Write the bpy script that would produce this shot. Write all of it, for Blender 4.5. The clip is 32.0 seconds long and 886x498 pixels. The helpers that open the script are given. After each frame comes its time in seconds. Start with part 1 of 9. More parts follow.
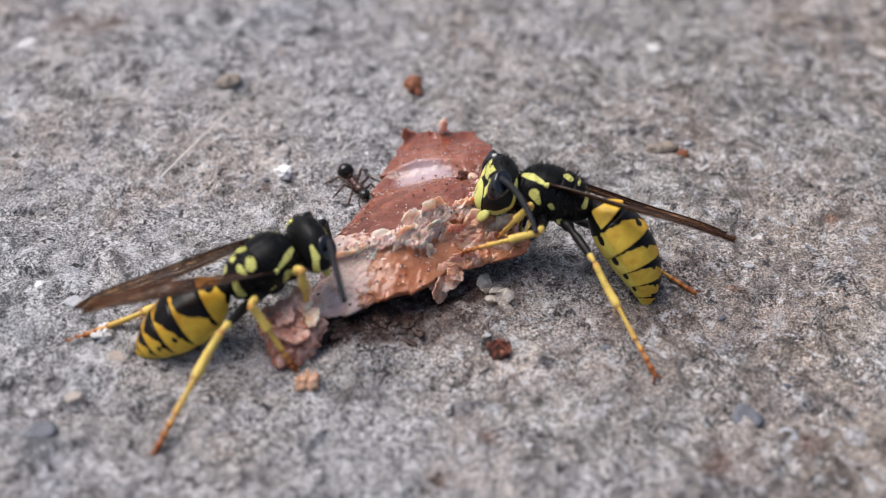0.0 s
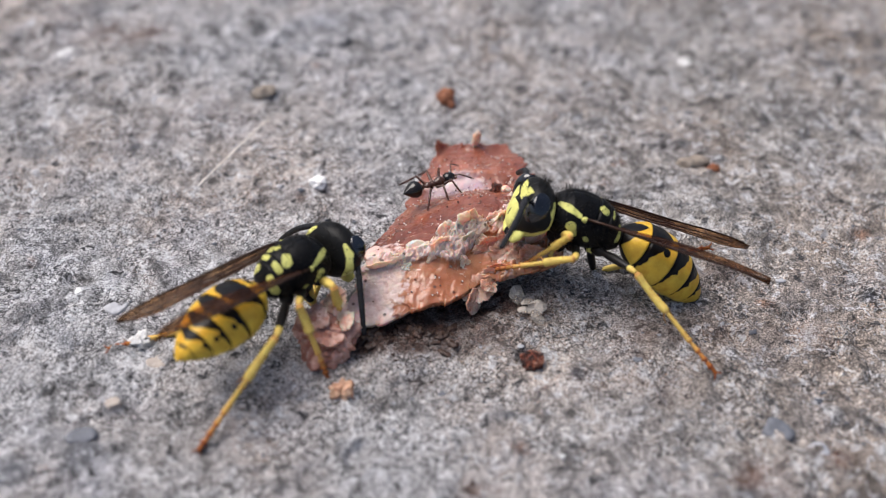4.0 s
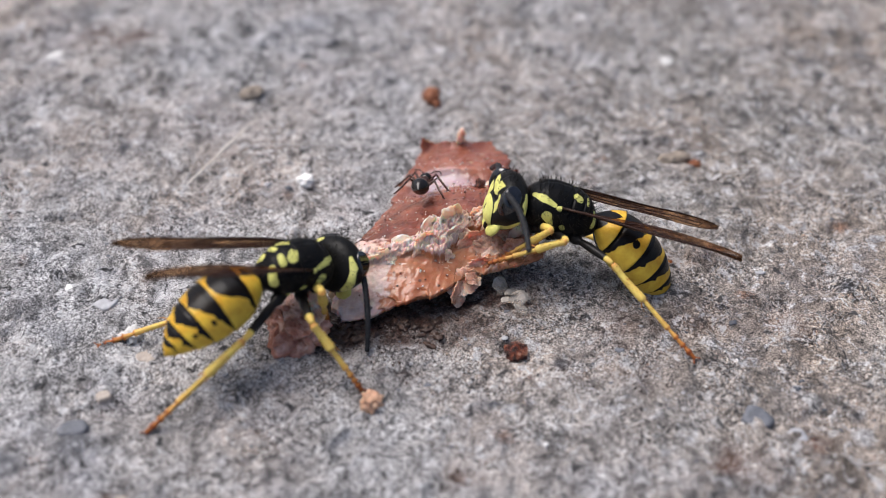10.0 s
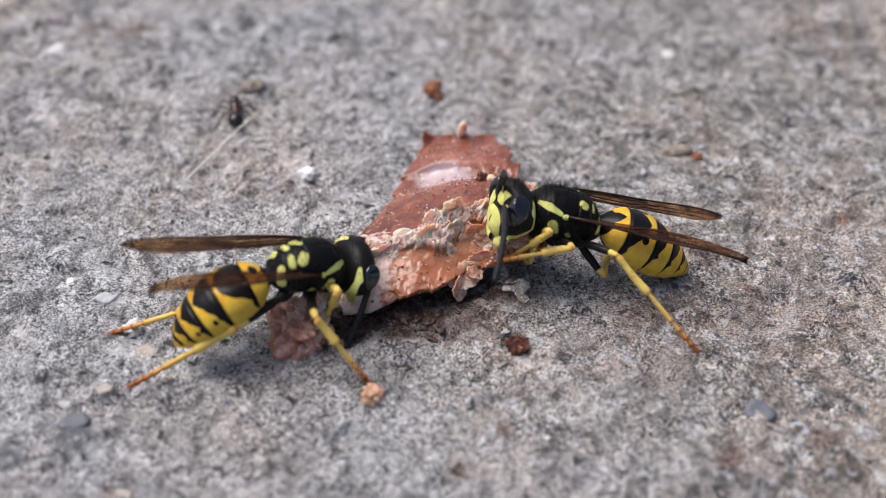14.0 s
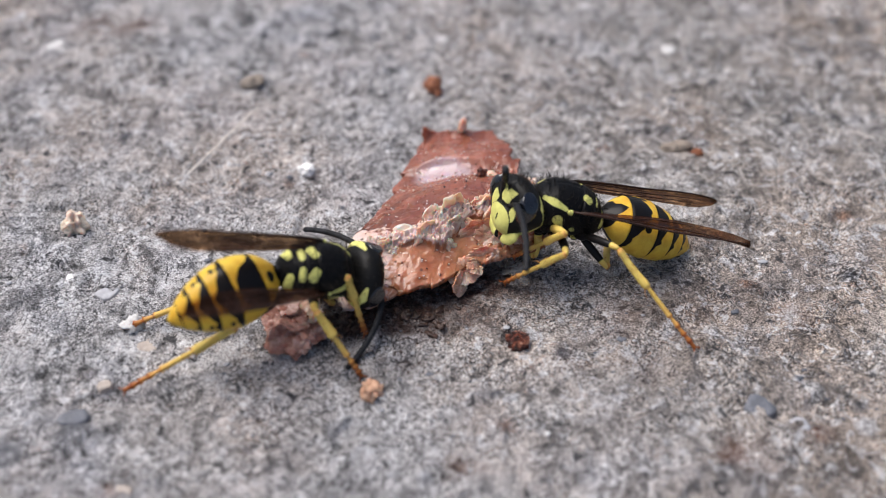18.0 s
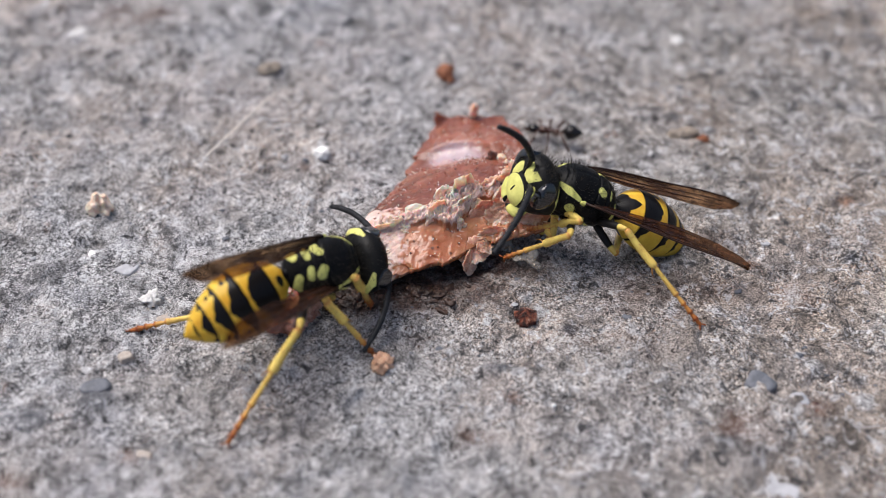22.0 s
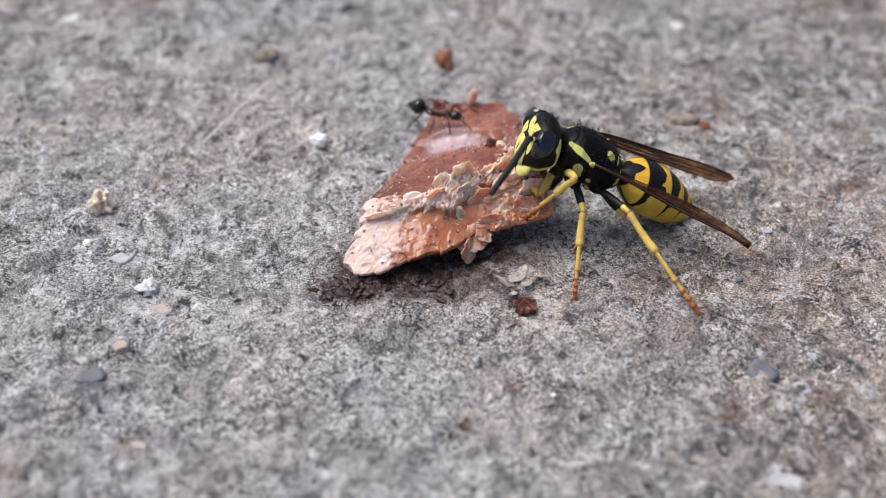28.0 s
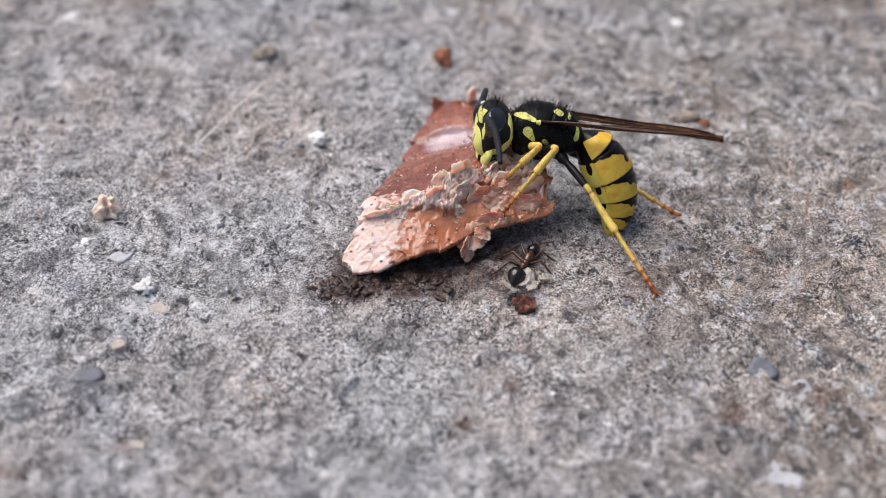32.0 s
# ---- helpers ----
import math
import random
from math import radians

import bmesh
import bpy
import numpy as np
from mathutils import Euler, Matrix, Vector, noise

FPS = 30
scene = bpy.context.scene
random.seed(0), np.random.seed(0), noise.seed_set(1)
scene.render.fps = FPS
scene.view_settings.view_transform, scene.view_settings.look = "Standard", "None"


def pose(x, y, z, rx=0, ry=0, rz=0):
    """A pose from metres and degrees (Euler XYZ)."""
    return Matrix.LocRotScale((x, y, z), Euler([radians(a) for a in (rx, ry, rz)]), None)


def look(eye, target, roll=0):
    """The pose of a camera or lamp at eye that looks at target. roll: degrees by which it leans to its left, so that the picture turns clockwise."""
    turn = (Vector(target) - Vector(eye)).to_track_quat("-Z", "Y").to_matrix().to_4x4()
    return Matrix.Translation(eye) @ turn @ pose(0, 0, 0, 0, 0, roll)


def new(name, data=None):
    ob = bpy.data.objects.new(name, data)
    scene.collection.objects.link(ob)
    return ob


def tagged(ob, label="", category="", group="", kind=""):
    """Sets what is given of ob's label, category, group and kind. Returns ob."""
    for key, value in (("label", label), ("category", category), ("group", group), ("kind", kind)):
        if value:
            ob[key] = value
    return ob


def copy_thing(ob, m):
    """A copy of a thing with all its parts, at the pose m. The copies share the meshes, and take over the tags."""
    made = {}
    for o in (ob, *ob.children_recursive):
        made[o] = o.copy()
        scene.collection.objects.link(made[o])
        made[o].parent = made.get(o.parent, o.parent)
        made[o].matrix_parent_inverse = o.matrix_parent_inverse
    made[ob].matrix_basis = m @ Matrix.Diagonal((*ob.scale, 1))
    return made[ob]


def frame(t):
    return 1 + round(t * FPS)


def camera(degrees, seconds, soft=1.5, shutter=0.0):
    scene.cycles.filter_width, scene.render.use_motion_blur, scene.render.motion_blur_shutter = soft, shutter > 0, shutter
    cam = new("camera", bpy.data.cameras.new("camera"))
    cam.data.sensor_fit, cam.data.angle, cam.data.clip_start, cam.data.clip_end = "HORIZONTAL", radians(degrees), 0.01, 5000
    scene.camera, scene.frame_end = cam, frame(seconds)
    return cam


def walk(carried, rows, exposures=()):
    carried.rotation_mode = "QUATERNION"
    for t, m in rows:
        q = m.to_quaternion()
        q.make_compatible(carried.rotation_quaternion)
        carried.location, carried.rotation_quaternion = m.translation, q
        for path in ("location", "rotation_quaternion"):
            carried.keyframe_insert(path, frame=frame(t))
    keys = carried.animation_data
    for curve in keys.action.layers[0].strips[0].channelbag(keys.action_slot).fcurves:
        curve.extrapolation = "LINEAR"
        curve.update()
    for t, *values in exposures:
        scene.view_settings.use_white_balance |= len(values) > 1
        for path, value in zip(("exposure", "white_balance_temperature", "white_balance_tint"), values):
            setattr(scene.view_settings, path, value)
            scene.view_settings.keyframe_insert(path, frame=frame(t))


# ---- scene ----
# Lengths in the builders are millimetres; MM turns them into metres.
MM = 0.001

# ---- camera and its path ----
cam = camera(43, 32.0, soft=0.5)
cam.data.dof.use_dof = True
cam.data.dof.focus_distance = 0.0718
cam.data.dof.aperture_fstop = 24.0
PATH = [
    (0.0, pose(-0.00035, -0.05513, 0.04922, 47.600, -1.107, -0.427)),
    (0.5, pose(-0.00029, -0.05523, 0.04927, 47.604, -1.095, -0.369)),
    (1.0, pose(-0.00022, -0.05525, 0.04932, 47.590, -1.020, -0.359)),
    (1.5, pose(-0.00026, -0.05514, 0.04931, 47.524, -1.024, -0.338)),
    (2.0, pose(-0.00039, -0.05519, 0.04927, 47.557, -1.072, -0.412)),
    (2.5, pose(-0.00042, -0.05522, 0.04940, 47.510, -1.105, -0.411)),
    (3.0, pose(-0.00103, -0.05514, 0.04953, 47.540, -1.276, 0.057)),
    (3.5, pose(-0.00151, -0.05557, 0.04995, 48.048, -1.008, 0.740)),
    (5.5, pose(-0.00082, -0.05562, 0.04955, 47.753, -0.877, -0.148)),
    (6.0, pose(-0.00084, -0.05571, 0.04961, 47.817, -0.996, -0.265)),
    (6.5, pose(-0.00089, -0.05579, 0.04969, 47.904, -1.063, -0.283)),
    (7.0, pose(-0.00077, -0.05579, 0.04975, 47.972, -1.012, -0.312)),
    (7.5, pose(-0.00073, -0.05573, 0.04971, 48.026, -1.015, -0.306)),
    (8.0, pose(-0.00076, -0.05577, 0.04980, 48.071, -1.024, -0.344)),
    (8.5, pose(-0.00064, -0.05743, 0.05068, 48.768, -1.021, -0.229)),
    (9.0, pose(-0.00078, -0.05717, 0.05033, 48.652, -0.908, 0.015)),
    (9.5, pose(-0.00086, -0.05722, 0.05014, 48.584, -0.900, 0.061)),
    (10.0, pose(-0.00086, -0.05704, 0.05005, 48.415, -0.869, 0.093)),
    (10.5, pose(-0.00087, -0.05705, 0.05005, 48.332, -0.849, 0.126)),
    (11.0, pose(-0.00087, -0.05709, 0.05010, 48.294, -0.840, 0.132)),
    (11.5, pose(-0.00087, -0.05702, 0.04997, 48.278, -0.838, 0.152)),
    (12.0, pose(-0.00093, -0.05700, 0.04992, 48.252, -0.852, 0.142)),
    (12.5, pose(-0.00093, -0.05704, 0.05001, 48.177, -0.855, 0.117)),
    (13.0, pose(-0.00087, -0.05707, 0.04996, 48.189, -0.850, 0.152)),
    (13.5, pose(-0.00085, -0.05706, 0.04996, 48.182, -0.824, 0.150)),
    (14.0, pose(-0.00087, -0.05698, 0.04996, 48.098, -0.826, 0.148)),
    (14.5, pose(-0.00100, -0.05704, 0.04992, 48.128, -0.872, 0.085)),
    (16.5, pose(-0.00089, -0.05708, 0.05003, 48.016, -0.851, 0.139)),
    (17.0, pose(-0.00080, -0.05710, 0.04995, 48.037, -0.796, 0.152)),
    (17.5, pose(-0.00072, -0.05711, 0.04991, 48.038, -0.754, 0.198)),
    (18.0, pose(-0.00082, -0.05698, 0.04986, 47.947, -0.759, 0.139)),
    (18.5, pose(-0.00091, -0.05708, 0.04994, 47.927, -0.831, 0.122)),
    (19.0, pose(-0.00090, -0.05715, 0.04989, 47.978, -0.840, 0.138)),
    (19.5, pose(-0.00076, -0.05712, 0.04992, 47.969, -0.727, 0.169)),
    (20.0, pose(-0.00080, -0.05716, 0.04997, 47.981, -0.791, 0.104)),
    (20.5, pose(-0.00050, -0.05971, 0.05038, 48.118, -0.749, 0.524)),
    (21.0, pose(-0.00064, -0.05961, 0.05030, 48.026, -0.645, 0.765)),
    (21.5, pose(-0.00084, -0.05962, 0.05024, 48.062, -0.783, 0.801)),
    (22.0, pose(-0.00066, -0.05947, 0.05010, 48.063, -0.635, 0.913)),
    (22.5, pose(-0.00084, -0.05950, 0.05004, 48.118, -0.727, 0.915)),
    (23.0, pose(-0.00085, -0.05951, 0.05010, 48.094, -0.709, 0.931)),
    (23.5, pose(-0.00077, -0.05923, 0.04993, 48.024, -0.615, 0.908)),
    (24.0, pose(-0.00077, -0.05912, 0.04977, 47.964, -0.630, 0.947)),
    (24.5, pose(-0.00088, -0.05901, 0.04976, 47.851, -0.693, 0.896)),
    (25.0, pose(-0.00081, -0.05895, 0.04969, 47.766, -0.632, 0.927)),
    (25.5, pose(-0.00081, -0.05902, 0.04983, 47.688, -0.659, 0.940)),
    (27.5, pose(-0.00067, -0.05899, 0.04963, 47.509, -0.614, 0.834)),
    (28.0, pose(-0.00074, -0.05889, 0.04958, 47.462, -0.685, 0.782)),
    (28.5, pose(-0.00074, -0.05889, 0.04958, 47.421, -0.686, 0.782)),
    (29.0, pose(-0.00073, -0.05899, 0.04951, 47.479, -0.693, 0.788)),
    (29.5, pose(-0.00068, -0.05890, 0.04959, 47.419, -0.685, 0.781)),
    (30.0, pose(-0.00070, -0.05871, 0.04951, 47.349, -0.668, 0.754)),
    (30.5, pose(-0.00070, -0.05878, 0.04949, 47.368, -0.628, 0.739)),
    (31.0, pose(-0.00076, -0.05879, 0.04953, 47.335, -0.696, 0.740)),
    (31.5, pose(-0.00061, -0.05880, 0.04944, 47.397, -0.611, 0.788)),
    (32.0, pose(-0.00056, -0.05872, 0.04948, 47.339, -0.539, 0.773)),
]
walk(cam, PATH, exposures=[(0.0, 0.55, 6390, 12), (4.5, 0.60, 6390, 12), (32.0, 0.60, 6390, 12)])

# ---- world and sun: a bright overcast day, the brighter sky high up and to one side ----
world = bpy.data.worlds.new("overcast_sky")
world.use_nodes = True
scene.world = world
sky = world.node_tree.nodes.new("ShaderNodeTexSky")
sky.sky_type = "NISHITA"
sky.sun_disc = False
sky.sun_elevation, sky.sun_rotation = radians(62), radians(-62)
sky.dust_density, sky.air_density = 4.0, 1.0
backg = world.node_tree.nodes["Background"]
backg.inputs["Strength"].default_value = 0.085
world.node_tree.links.new(sky.outputs["Color"], backg.inputs["Color"])

sun_data = bpy.data.lights.new("sun", "SUN")
sun_data.energy, sun_data.angle, sun_data.color = 2.35, radians(45), (1.0, 0.965, 0.92)
sun = new("sun", sun_data)
sun.matrix_world = look((-0.42, 0.22, 0.88), (0, 0, 0))


# ---- material helpers ----
def material(name):
    m = bpy.data.materials.new(name)
    m.use_nodes = True
    nt = m.node_tree
    return m, nt, nt.nodes["Principled BSDF"]


def node(nt, kind, **values):
    n = nt.nodes.new(kind)
    for k, v in values.items():
        n.inputs[k.replace("_", " ")].default_value = v
    return n


def coords(nt):
    return nt.nodes.new("ShaderNodeTexCoord").outputs["Object"]


def noise_tex(nt, where, scale, detail=4.0, rough=0.55, distortion=0.0):
    n = node(nt, "ShaderNodeTexNoise", Scale=scale, Detail=detail, Roughness=rough, Distortion=distortion)
    nt.links.new(where, n.inputs["Vector"])
    return n.outputs["Fac"]


def voronoi(nt, where, scale, out="Distance", feature="F1"):
    n = node(nt, "ShaderNodeTexVoronoi", Scale=scale)
    n.feature = feature
    nt.links.new(where, n.inputs["Vector"])
    return n.outputs[out]


def ramp(nt, fac, stops):
    n = nt.nodes.new("ShaderNodeValToRGB")
    el = n.color_ramp.elements
    while len(el) < len(stops):
        el.new(0.5)
    for e, (pos, col) in zip(el, stops):
        e.position = pos
        e.color = (*col, 1) if isinstance(col, tuple) else (col, col, col, 1)
    nt.links.new(fac, n.inputs["Fac"])
    return n.outputs["Color"]


def mix(nt, fac, a, b, how="MIX"):
    n = nt.nodes.new("ShaderNodeMix")
    n.data_type, n.blend_type = "RGBA", how
    for sock, val in ((n.inputs["Factor"], fac), (n.inputs["A"], a), (n.inputs["B"], b)):
        if isinstance(val, bpy.types.NodeSocket):
            nt.links.new(val, sock)
        elif isinstance(val, tuple):
            sock.default_value = (*val, 1)
        else:
            sock.default_value = val
    return n.outputs["Result"]


def maths(nt, how, a, b):
    n = nt.nodes.new("ShaderNodeMath")
    n.operation = how
    for sock, val in zip(n.inputs, (a, b)):
        if isinstance(val, bpy.types.NodeSocket):
            nt.links.new(val, sock)
        else:
            sock.default_value = val
    return n.outputs[0]


def attribute(nt, name):
    n = nt.nodes.new("ShaderNodeAttribute")
    n.attribute_name = name
    return n.outputs["Fac"]


def bump(nt, bsdf, height, distance, strength=1.0):
    n = node(nt, "ShaderNodeBump", Strength=strength, Distance=distance)
    nt.links.new(height, n.inputs["Height"])
    nt.links.new(n.outputs["Normal"], bsdf.inputs["Normal"])


def paint(nt, bsdf, colour=None, rough=None):
    for sock, val in (("Base Color", colour), ("Roughness", rough)):
        if isinstance(val, bpy.types.NodeSocket):
            nt.links.new(val, bsdf.inputs[sock])
        elif isinstance(val, tuple):
            bsdf.inputs[sock].default_value = (*val, 1)
        elif val is not None:
            bsdf.inputs[sock].default_value = val


# ---- materials ----
def concrete():
    m, nt, b = material("concrete")
    c = coords(nt)
    broad = noise_tex(nt, c, 60, 3)
    clouds = noise_tex(nt, c, 210, 5, 0.6)
    grain = noise_tex(nt, c, 1700, 5, 0.72)
    fine = noise_tex(nt, c, 5200, 3, 0.75, 0.6)
    tone = maths(nt, "ADD", maths(nt, "MULTIPLY", grain, 0.50), maths(nt, "MULTIPLY", clouds, 0.50))
    col = ramp(nt, tone, [(0.33, (0.17, 0.165, 0.165)), (0.43, (0.31, 0.30, 0.30)), (0.51, (0.41, 0.40, 0.40)), (0.62, (0.54, 0.53, 0.535))])
    col = mix(nt, ramp(nt, broad, [(0.42, 0.0), (0.62, 0.75)]), col, mix(nt, 1.0, col, (1.12, 0.98, 0.86), "MULTIPLY"))
    col = mix(nt, ramp(nt, noise_tex(nt, c, 130, 2), [(0.5, 0.0), (0.7, 0.6)]), col, mix(nt, 1.0, col, (0.86, 0.92, 1.04), "MULTIPLY"))
    # paler paste on one side, darker and browner on the other
    side_tone = maths(nt, "ADD", attribute(nt, "side_tone"), maths(nt, "MULTIPLY", maths(nt, "SUBTRACT", noise_tex(nt, c, 90, 4, 0.6), 0.5), 0.9))
    col = mix(nt, 1.0, col, ramp(nt, side_tone, [(0.1, (1.0, 1.0, 1.0)), (0.9, (0.80, 0.755, 0.70))]), "MULTIPLY")
    # rusty and dark grains
    cell = voronoi(nt, c, 420, "Color")
    near = voronoi(nt, c, 420)
    sep = nt.nodes.new("ShaderNodeSeparateColor")
    nt.links.new(cell, sep.inputs["Color"])
    spot = ramp(nt, near, [(0.12, 1.0), (0.34, 0.0)])
    col = mix(nt, maths(nt, "MULTIPLY", ramp(nt, sep.outputs["Red"], [(0.86, 0.0), (0.9, 1.0)]), spot), col, (0.075, 0.075, 0.085))
    col = mix(nt, maths(nt, "MULTIPLY", ramp(nt, sep.outputs["Green"], [(0.93, 0.0), (0.96, 0.7)]), spot), col, (0.26, 0.13, 0.075))
    col = mix(nt, maths(nt, "MULTIPLY", ramp(nt, sep.outputs["Blue"], [(0.9, 0.0), (0.94, 0.8)]), spot), col, (0.66, 0.64, 0.63))
    rough = ramp(nt, noise_tex(nt, c, 330, 4, 0.6), [(0.40, 0.05), (0.60, 0.85)])
    col = mix(nt, rough, col, ramp(nt, fine, [(0.40, 0.02), (0.60, 0.98)]), "OVERLAY")
    dark = ramp(nt, noise_tex(nt, c, 240, 4, 0.6, 0.6), [(0.30, 0.75), (0.37, 0.0)])
    col = mix(nt, dark, col, (0.13, 0.125, 0.13))
    # pale scales of cement and tiny dark holes
    scale = ramp(nt, noise_tex(nt, c, 850, 3, 0.55, 1.4), [(0.57, 0.0), (0.61, 0.7)])
    col = mix(nt, scale, col, (0.60, 0.59, 0.60))
    hole = ramp(nt, noise_tex(nt, c, 1300, 3, 0.6, 0.8), [(0.34, 0.95), (0.39, 0.0)])
    col = mix(nt, hole, col, (0.05, 0.048, 0.05))
    # patches of smoother paste between broken ones
    broken = noise_tex(nt, c, 560, 4, 0.6, 1.1)
    col = mix(nt, 0.75, col, ramp(nt, broken, [(0.36, 0.12), (0.46, 0.48), (0.54, 0.56), (0.66, 0.86)]), "OVERLAY")
    # crumbs standing out of the paste
    crumbs = noise_tex(nt, c, 3000, 3, 0.6, 1.2)
    col = mix(nt, rough, col, ramp(nt, crumbs, [(0.36, 0.10), (0.50, 0.52), (0.64, 0.95)]), "OVERLAY")
    # the finest grit
    finest = noise_tex(nt, c, 9000, 2, 0.7)
    col = mix(nt, 0.75, col, ramp(nt, finest, [(0.38, 0.06), (0.62, 0.94)]), "OVERLAY")
    # hairline cracks and threads between the grains
    for size, reach, shade in ((1500, 0.026, (0.06, 0.058, 0.06)), (2600, 0.034, (0.07, 0.068, 0.07)), (2100, 0.03, (0.72, 0.71, 0.71))):
        away = maths(nt, "ABSOLUTE", maths(nt, "SUBTRACT", noise_tex(nt, c, size, 2, 0.5, 0.5), 0.5), 0.0)
        some = maths(nt, "MULTIPLY", rough, ramp(nt, noise_tex(nt, c, size * 0.31, 2), [(0.38, 0.0), (0.50, 1.0)]))
        col = mix(nt, maths(nt, "MULTIPLY", ramp(nt, away, [(0.0, 1.0), (reach, 0.0)]), some), col, shade)
    # rusty smears and dark blotches in the slab
    broke = ramp(nt, noise_tex(nt, c, 520, 5, 0.7), [(0.40, 0.0), (0.58, 1.0)])
    col = mix(nt, maths(nt, "MULTIPLY", attribute(nt, "rust"), broke), col, mix(nt, 0.55, col, (0.20, 0.085, 0.04)))
    col = mix(nt, maths(nt, "MULTIPLY", attribute(nt, "blotch"), broke), col, (0.10, 0.105, 0.12))
    # damp dirty stain and grease round the food, with shade under the meat painted in
    stain_and_shade = attribute(nt, "stain_and_shade")
    col = mix(nt, maths(nt, "MULTIPLY", stain_and_shade, ramp(nt, noise_tex(nt, c, 700, 4, 0.7), [(0.38, 0.55), (0.52, 1.0)])), col, ramp(nt, fine, [(0.38, (0.008, 0.003, 0.002)), (0.50, (0.042, 0.018, 0.013)), (0.66, (0.16, 0.085, 0.066))]))
    paint(nt, b, col, ramp(nt, clouds, [(0.4, 0.55), (0.6, 0.85)]))
    b.inputs["Specular IOR Level"].default_value = 0.35
    h = maths(nt, "ADD", maths(nt, "ADD", maths(nt, "MULTIPLY", grain, 0.5), maths(nt, "MULTIPLY", crumbs, 0.35)), maths(nt, "MULTIPLY", fine, 0.30))
    bump(nt, b, h, 0.0009, 1.0)
    return m


def two_tone(name, dark, light, rough, edge=0.05, coat=0.0, ripe=None, belly=None):
    """Chitin with a marking: dark where tint is below 0, light above; the underside may be of a paler kind."""
    m, nt, b = material(name)
    c = coords(nt)
    wob = maths(nt, "MULTIPLY", maths(nt, "SUBTRACT", noise_tex(nt, c, 2600, 2), 0.5), 0.22)
    t = maths(nt, "ADD", attribute(nt, "tint"), wob)
    sel = ramp(nt, maths(nt, "ADD", t, 0.5), [(0.5 - edge, 0.0), (0.5 + edge, 1.0)])
    lit = ramp(nt, noise_tex(nt, c, 420, 3), [(0.35, ripe or tuple(v * 0.82 for v in light)), (0.65, light)])
    if belly:
        lit = mix(nt, attribute(nt, "belly"), lit, belly)
    lit = mix(nt, 0.45, lit, ramp(nt, noise_tex(nt, c, 1500, 4, 0.65), [(0.3, 0.28), (0.7, 0.72)]), "OVERLAY")
    grain = noise_tex(nt, c, 5200, 2)
    paint(nt, b, mix(nt, sel, dark, lit), ramp(nt, grain, [(0.3, rough * 0.8), (0.7, min(1.0, rough * 1.35))]))
    b.inputs["Coat Weight"].default_value = coat
    b.inputs["Coat Roughness"].default_value = 0.25
    b.inputs["Specular IOR Level"].default_value = 0.09
    bump(nt, b, maths(nt, "ADD", noise_tex(nt, c, 9000, 2), maths(nt, "MULTIPLY", voronoi(nt, c, 7000), 0.5)), 0.00003, 0.35)
    return m


def ramped(name, stops, scale, rough, detail=4.0, bump_mm=0.05, spec=0.5, sss=0.0, attr=None, attr_col=None):
    m, nt, b = material(name)
    c = coords(nt)
    n = noise_tex(nt, c, scale, detail, 0.6, 0.4)
    col = ramp(nt, n, stops)
    if attr:
        a = maths(nt, "ADD", attribute(nt, attr), maths(nt, "MULTIPLY", maths(nt, "SUBTRACT", noise_tex(nt, c, scale * 1.7, 4), 0.5), 0.9))
        col = mix(nt, ramp(nt, a, [(0.35, 0.0), (0.65, 1.0)]), col, attr_col)
    col = mix(nt, 0.35, col, ramp(nt, noise_tex(nt, c, scale * 6, 3), [(0.3, 0.2), (0.7, 0.8)]), "OVERLAY")
    paint(nt, b, col, ramp(nt, noise_tex(nt, c, scale * 2.3, 3), [(0.3, rough * 0.7), (0.7, min(1.0, rough * 1.3))]))
    b.inputs["Specular IOR Level"].default_value = spec
    if sss:
        b.inputs["Subsurface Weight"].default_value = sss
        b.inputs["Subsurface Radius"].default_value = (1.0, 0.45, 0.3)
        b.inputs["Subsurface Scale"].default_value = 0.0004
    bump(nt, b, noise_tex(nt, c, scale * 4, 4, 0.6), bump_mm * MM, 0.8)
    return m


def leg_material():
    m, nt, b = material("leg_chitin")
    c = coords(nt)
    t = maths(nt, "MULTIPLY", attribute(nt, "tint"), 0.5)
    col = ramp(nt, t, [(0.2, (0.010, 0.009, 0.009)), (0.3, (0.70, 0.55, 0.13)), (0.52, (0.68, 0.48, 0.12)), (0.66, (0.60, 0.33, 0.09)), (0.82, (0.40, 0.14, 0.035)), (1.0, (0.18, 0.035, 0.013))])
    col = mix(nt, 0.35, col, ramp(nt, noise_tex(nt, c, 1500, 3), [(0.3, 0.3), (0.7, 0.7)]), "OVERLAY")
    paint(nt, b, col, 0.42)
    b.inputs["Specular IOR Level"].default_value = 0.2
    bump(nt, b, noise_tex(nt, c, 6000, 2), 0.00003, 0.5)
    return m


